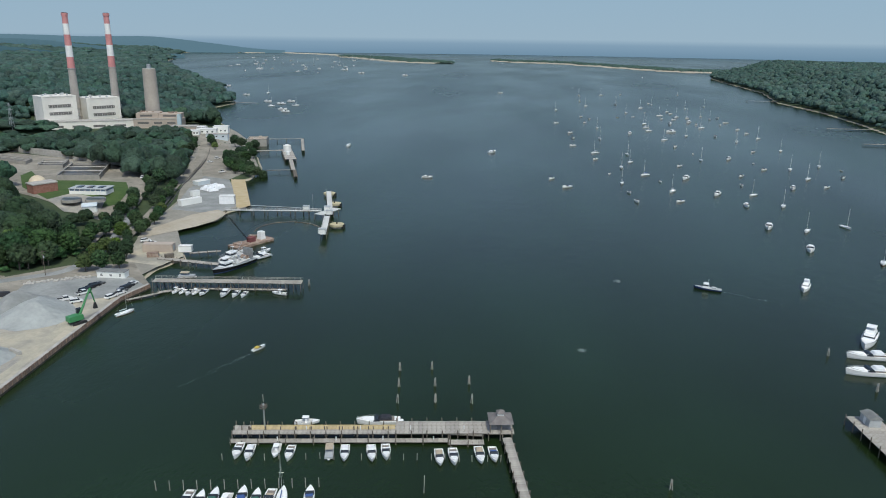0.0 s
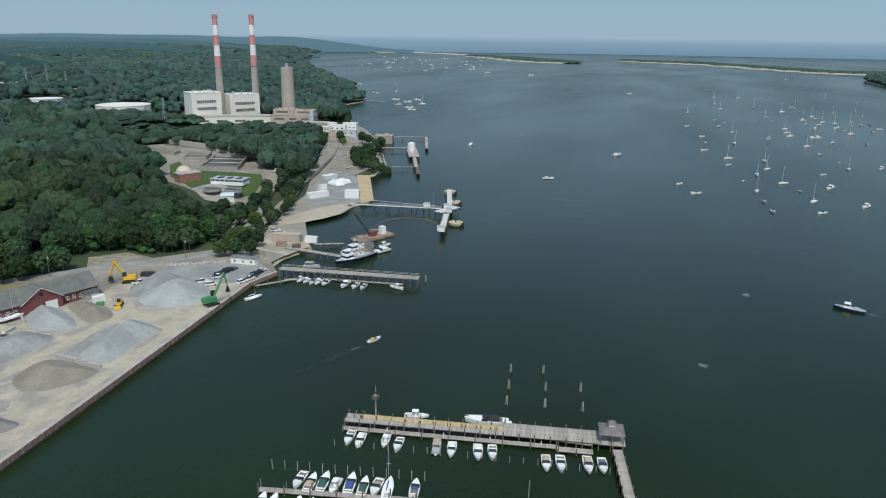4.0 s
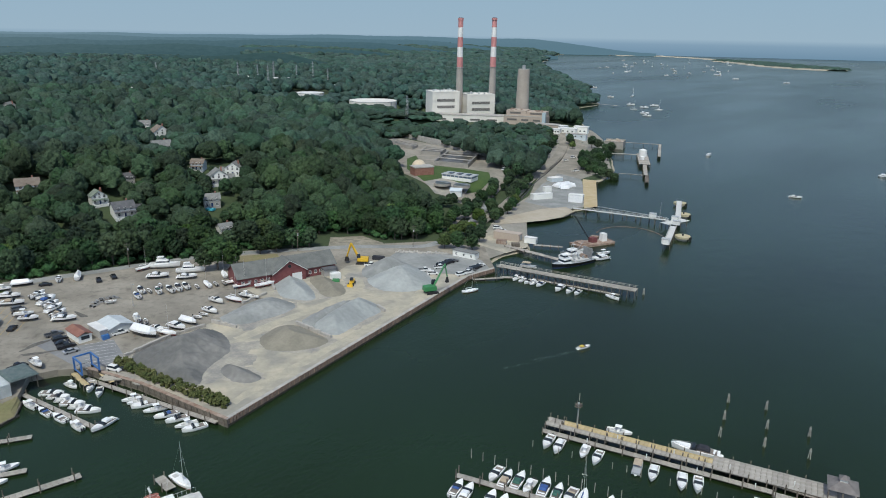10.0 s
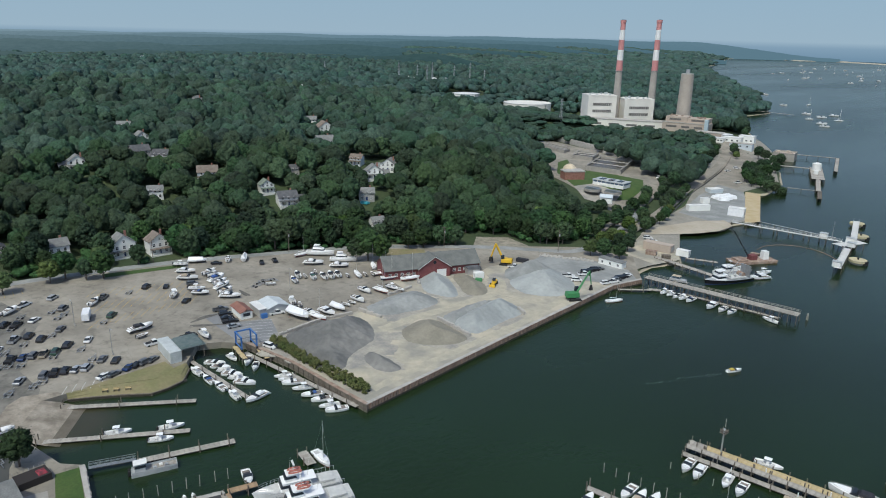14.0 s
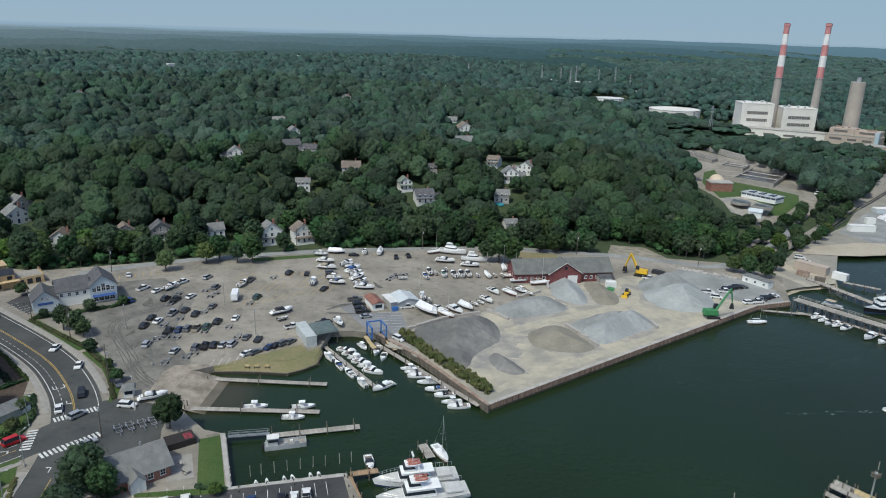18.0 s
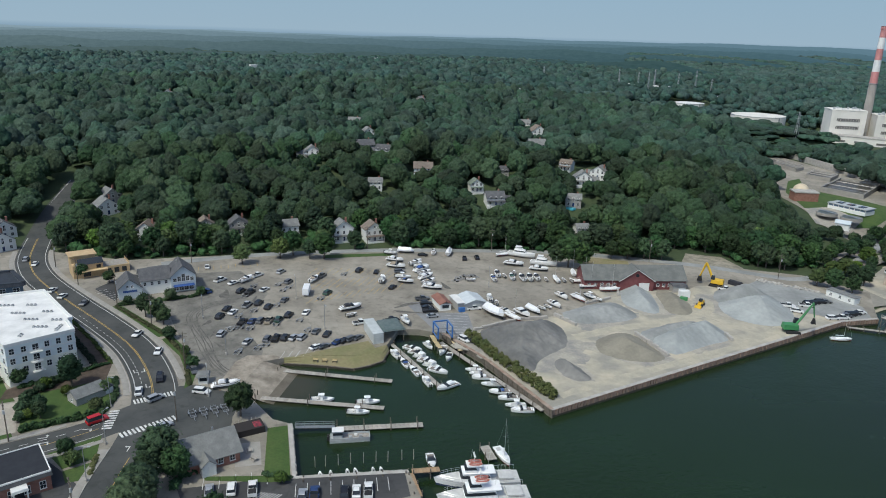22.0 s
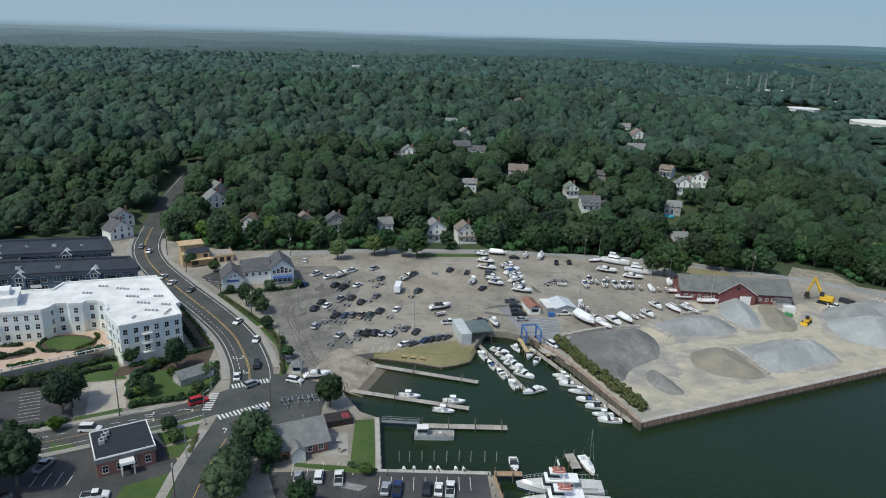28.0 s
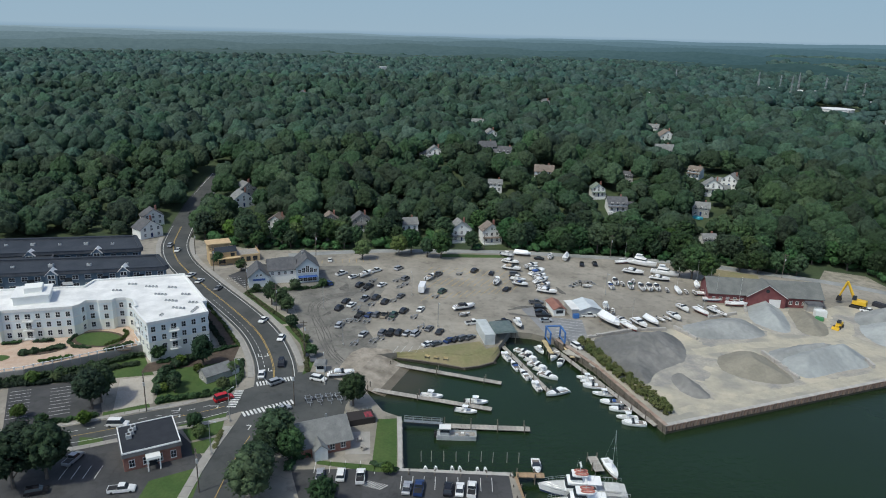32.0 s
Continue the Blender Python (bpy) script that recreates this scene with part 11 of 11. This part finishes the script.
part("stick", rod(bmesh.new(), (4.6, -0.3, 9.3), (6.6, -0.3, 3.0), 0.45, 0.3, 4), YELLOW, ye)
part("bucket", boxed(5.6, -1.2, 1.0, 7.6, 0.6, 3.0, (0.4, 0.2), 0.1), BLACK, ye)
lo = thing("wheel_loader", pose(-190.5, 196.5, TOP + 0.02, 0, 0, 300) @ Matrix.Scale(0.8, 4), "yellow wheel loader with its bucket down", "loader")
part("body", boxed(-3, -1.1, 0.9, 0.6, 1.1, 2.4, (0.2, 0.1), 0.08), YELLOW, lo)
part("cab", boxed(-0.8, -0.8, 2.4, 0.8, 0.8, 3.7, (0.15, 0.1), 0.05), PANE, lo)
part("front_frame", boxed(0.6, -0.8, 0.8, 2.4, 0.8, 1.6), YELLOW, lo)
part("bucket", boxed(3.2, -1.5, 0.1, 4.4, 1.5, 1.3, (0.3, 0)), YELLOW, lo)
for s in (-0.5, 0.5):
    part("lift_arm", rod(bmesh.new(), (1.2, s, 1.8), (3.5, s, 0.8), 0.14, sides=5), YELLOW, lo)
for sx in (-1.9, 1.6):
    for s in (-1.2, 1.2):
        part("wheel", rod(bmesh.new(), (sx, s - 0.3, 0.75), (sx, s + 0.3, 0.75), 0.75, sides=14), BLACK, lo)
for x, y, wd, dp, h, yaw, m, lb in ((-204.5, 228.5, 5.5, 2.2, 1.6, 20, BLACK_CLOTH, "dark covered skip in the yard"), (-200.6, 197.4, 4.2, 2.4, 2.6, 70, TRIM, "small white site cabin by the barn"), (-198, 195, 3, 2, 1.0, 40, GREEN_PAINT, "small green hopper in the yard"), (-204, 199.5, 3, 2, 1.8, 70, GREY_PAINT, "grey generator by the barn")):
    b = thing("yard_unit", pose(x, y, TOP + 0.02, 0, 0, yaw), lb, "unit", "loose units in the yard")
    part("body", boxed(-wd / 2, -dp / 2, 0, wd / 2, dp / 2, h, (0.05, 0.1), 0.06), m, b)
    part("lid", boxed(-wd / 2 + 0.2, -dp / 2 + 0.2, h, wd / 2 - 0.2, dp / 2 - 0.2, h + 0.12), m, b)
rub = thing("rubble_bank", pose(0, 0, 0), "bank of broken stone along the yard's back edge", "rubble")
for k in range(60):
    x, y = -206 + 0.35 * k + random.uniform(-0.8, 0.8), 243 + 0.22 * k + random.uniform(-1.4, 1.4)
    s = random.uniform(0.5, 1.2)
    v, f = ICO
    me = STORE.setdefault("rock", part("stone", boxed(-0.6, -0.5, -0.4, 0.6, 0.5, 0.5, (0.2, 0.15), 0.12), CONCRETE, rub)) if "rock" not in STORE else None
    o = STORE["rock"] if k == 0 else again(STORE["rock"], rub)
    o.matrix_basis = pose(x, y, TOP + 0.2, random.uniform(0, 60), random.uniform(0, 60), random.uniform(0, 360)) @ Matrix.Scale(s, 4)

# ---- sand spits at the harbour mouth ----
def spit(line, wide, label, scrub=True):
    rr = rounded(line, 3)
    bm = bmesh.new()
    n = len(rr)
    w = [wide * (0.35 + math.sin(math.pi * (0.08 + 0.84 * k / (n - 1)))) * (1 + 0.25 * math.sin(k * 1.7)) for k in range(n)]
    rows = []
    for k, p in enumerate(rr):
        a, b = Vector(rr[max(k - 1, 0)]), Vector(rr[min(k + 1, n - 1)])
        u = (b - a).normalized()
        rows.append([bm.verts.new((p[0] - u.y * w[k] * s, p[1] + u.x * w[k] * s, z)) for s, z in ((1, -1), (0.8, 1.6), (0.3, 3.5), (-0.4, 3.2), (-0.8, 1.5), (-1, -1))])
    for a, b in zip(rows, rows[1:]):
        for k in range(5):
            bm.faces.new((a[k], a[k + 1], b[k + 1], b[k]))
    bmesh.ops.recalc_face_normals(bm, faces=bm.faces)
    tagged(part("sand_spit", bm, BEACH, flat=False), label, "beach", kind="structure")
    if scrub:
        r = np.random.default_rng(n)
        pts = []
        for k, p in enumerate(rr):
            for _ in range(int(6 + w[k] / 3)):
                pts.append((p[0] + r.uniform(-0.6, 0.6) * w[k], p[1] + r.uniform(-0.25, 0.6) * w[k], 1.5))
        pts = np.array(pts)
        v, f = clumps(r, pts, r.uniform(4, 9, len(pts)), r.uniform(2, 6, len(pts)), 3, DOME, 0.7)
        tagged(new("dune_scrub", mesh_arrays("dune_scrub", v, f, HAZED_FAR_LEAF, True)), "low scrub on the dunes", "scrub", kind="stuff")


spit([(-1051, 3720), (-860, 3560), (-700, 3300), (-560, 3080), (-440, 3000)], 90, "low sandy spit with scrub at the harbour mouth")
spit([(-246, 3470), (-140, 3300), (70, 3250), (330, 2800), (455, 2560), (560, 2560)], 60, "long sandy spit with scrub at the harbour mouth")
spit([(-1790, 4420), (-1560, 4300), (-1300, 4150), (-1040, 3780)], 30, "thin far breakwater at the harbour mouth", False)
spit([(-1830, 4180), (-1760, 4330), (-1690, 4440), (-1640, 4380)], 60, "pale far beach at the harbour mouth", False)

# trees between the works and the waterfront road, and at the station's foot
rng_gap = random.Random(8)
for ax, ay, bx, by, n, spread in ((-243, 398, -252, 436, 9, 3.0), (-236, 368, -240, 388, 4, 2.5), (-262, 462, -296, 548, 14, 4), (-298, 556, -326, 618, 12, 5), (-330, 622, -352, 640, 6, 4), (-222, 372, -236, 420, 9, 1.2), (-226, 330, -238, 372, 8, 4), (-214, 300, -226, 335, 7, 4), (-252, 430, -262, 462, 7, 4), (-224, 486, -256, 566, 16, 6), (-240, 500, -262, 560, 6, 3)):
    for k in range(n):
        u = (k + rng_gap.random()) / n
        x, y = ax + (bx - ax) * u + rng_gap.uniform(-spread, spread), ay + (by - ay) * u + rng_gap.uniform(-spread, spread)
        plant(TREES[rng_gap.choice((0, 2, 5, 2))], x, y, None, rng_gap.uniform(0.5, 0.85), group="trees on the waterfront")
for x, y, size in ((-281, 612, 0.8), (-272, 606, 0.7), (-266, 622, 0.75), (-258, 590, 0.7), (-252, 556, 0.75), (-247, 548, 0.8), (-240, 556, 0.7), (-226, 500, 0.75), (-217, 496, 0.8), (-210, 492, 0.7), (-204, 488, 0.65), (-212, 482, 0.6), (-340, 706, 0.9), (-352, 726, 1.0), (-366, 742, 0.9), (-334, 690, 0.8), (-378, 760, 1.0)):
    plant(TREES[int(x) % 3], x, y, None, size, group="trees on the waterfront")
for x, y, size in ((-252, 200, 0.8), (-249, 207, 0.85), (-247, 215, 0.9), (-243, 222, 0.8), (-255, 240, 1.0), (-258, 252, 1.0), (-252, 260, 0.9), (-243, 262, 0.95), (-234, 262, 0.85), (-226, 264, 0.8), (-219, 262, 0.75), (-214, 268, 0.8), (-228, 272, 0.9)):
    plant(TREES[int(y) % 3], x, y, None, size, group="trees behind the barn")
for x, y, size in ((-206, 342, 0.6), (-209, 352, 0.62), (-214, 363, 0.6), (-203, 328, 0.55), (-199.5, 306, 0.6), (-194.5, 298, 0.55), (-190.5, 290, 0.6), (-198, 287, 0.7)):
    plant(TREES[int(y) % 4], x, y, None, size, group="trees on the waterfront")
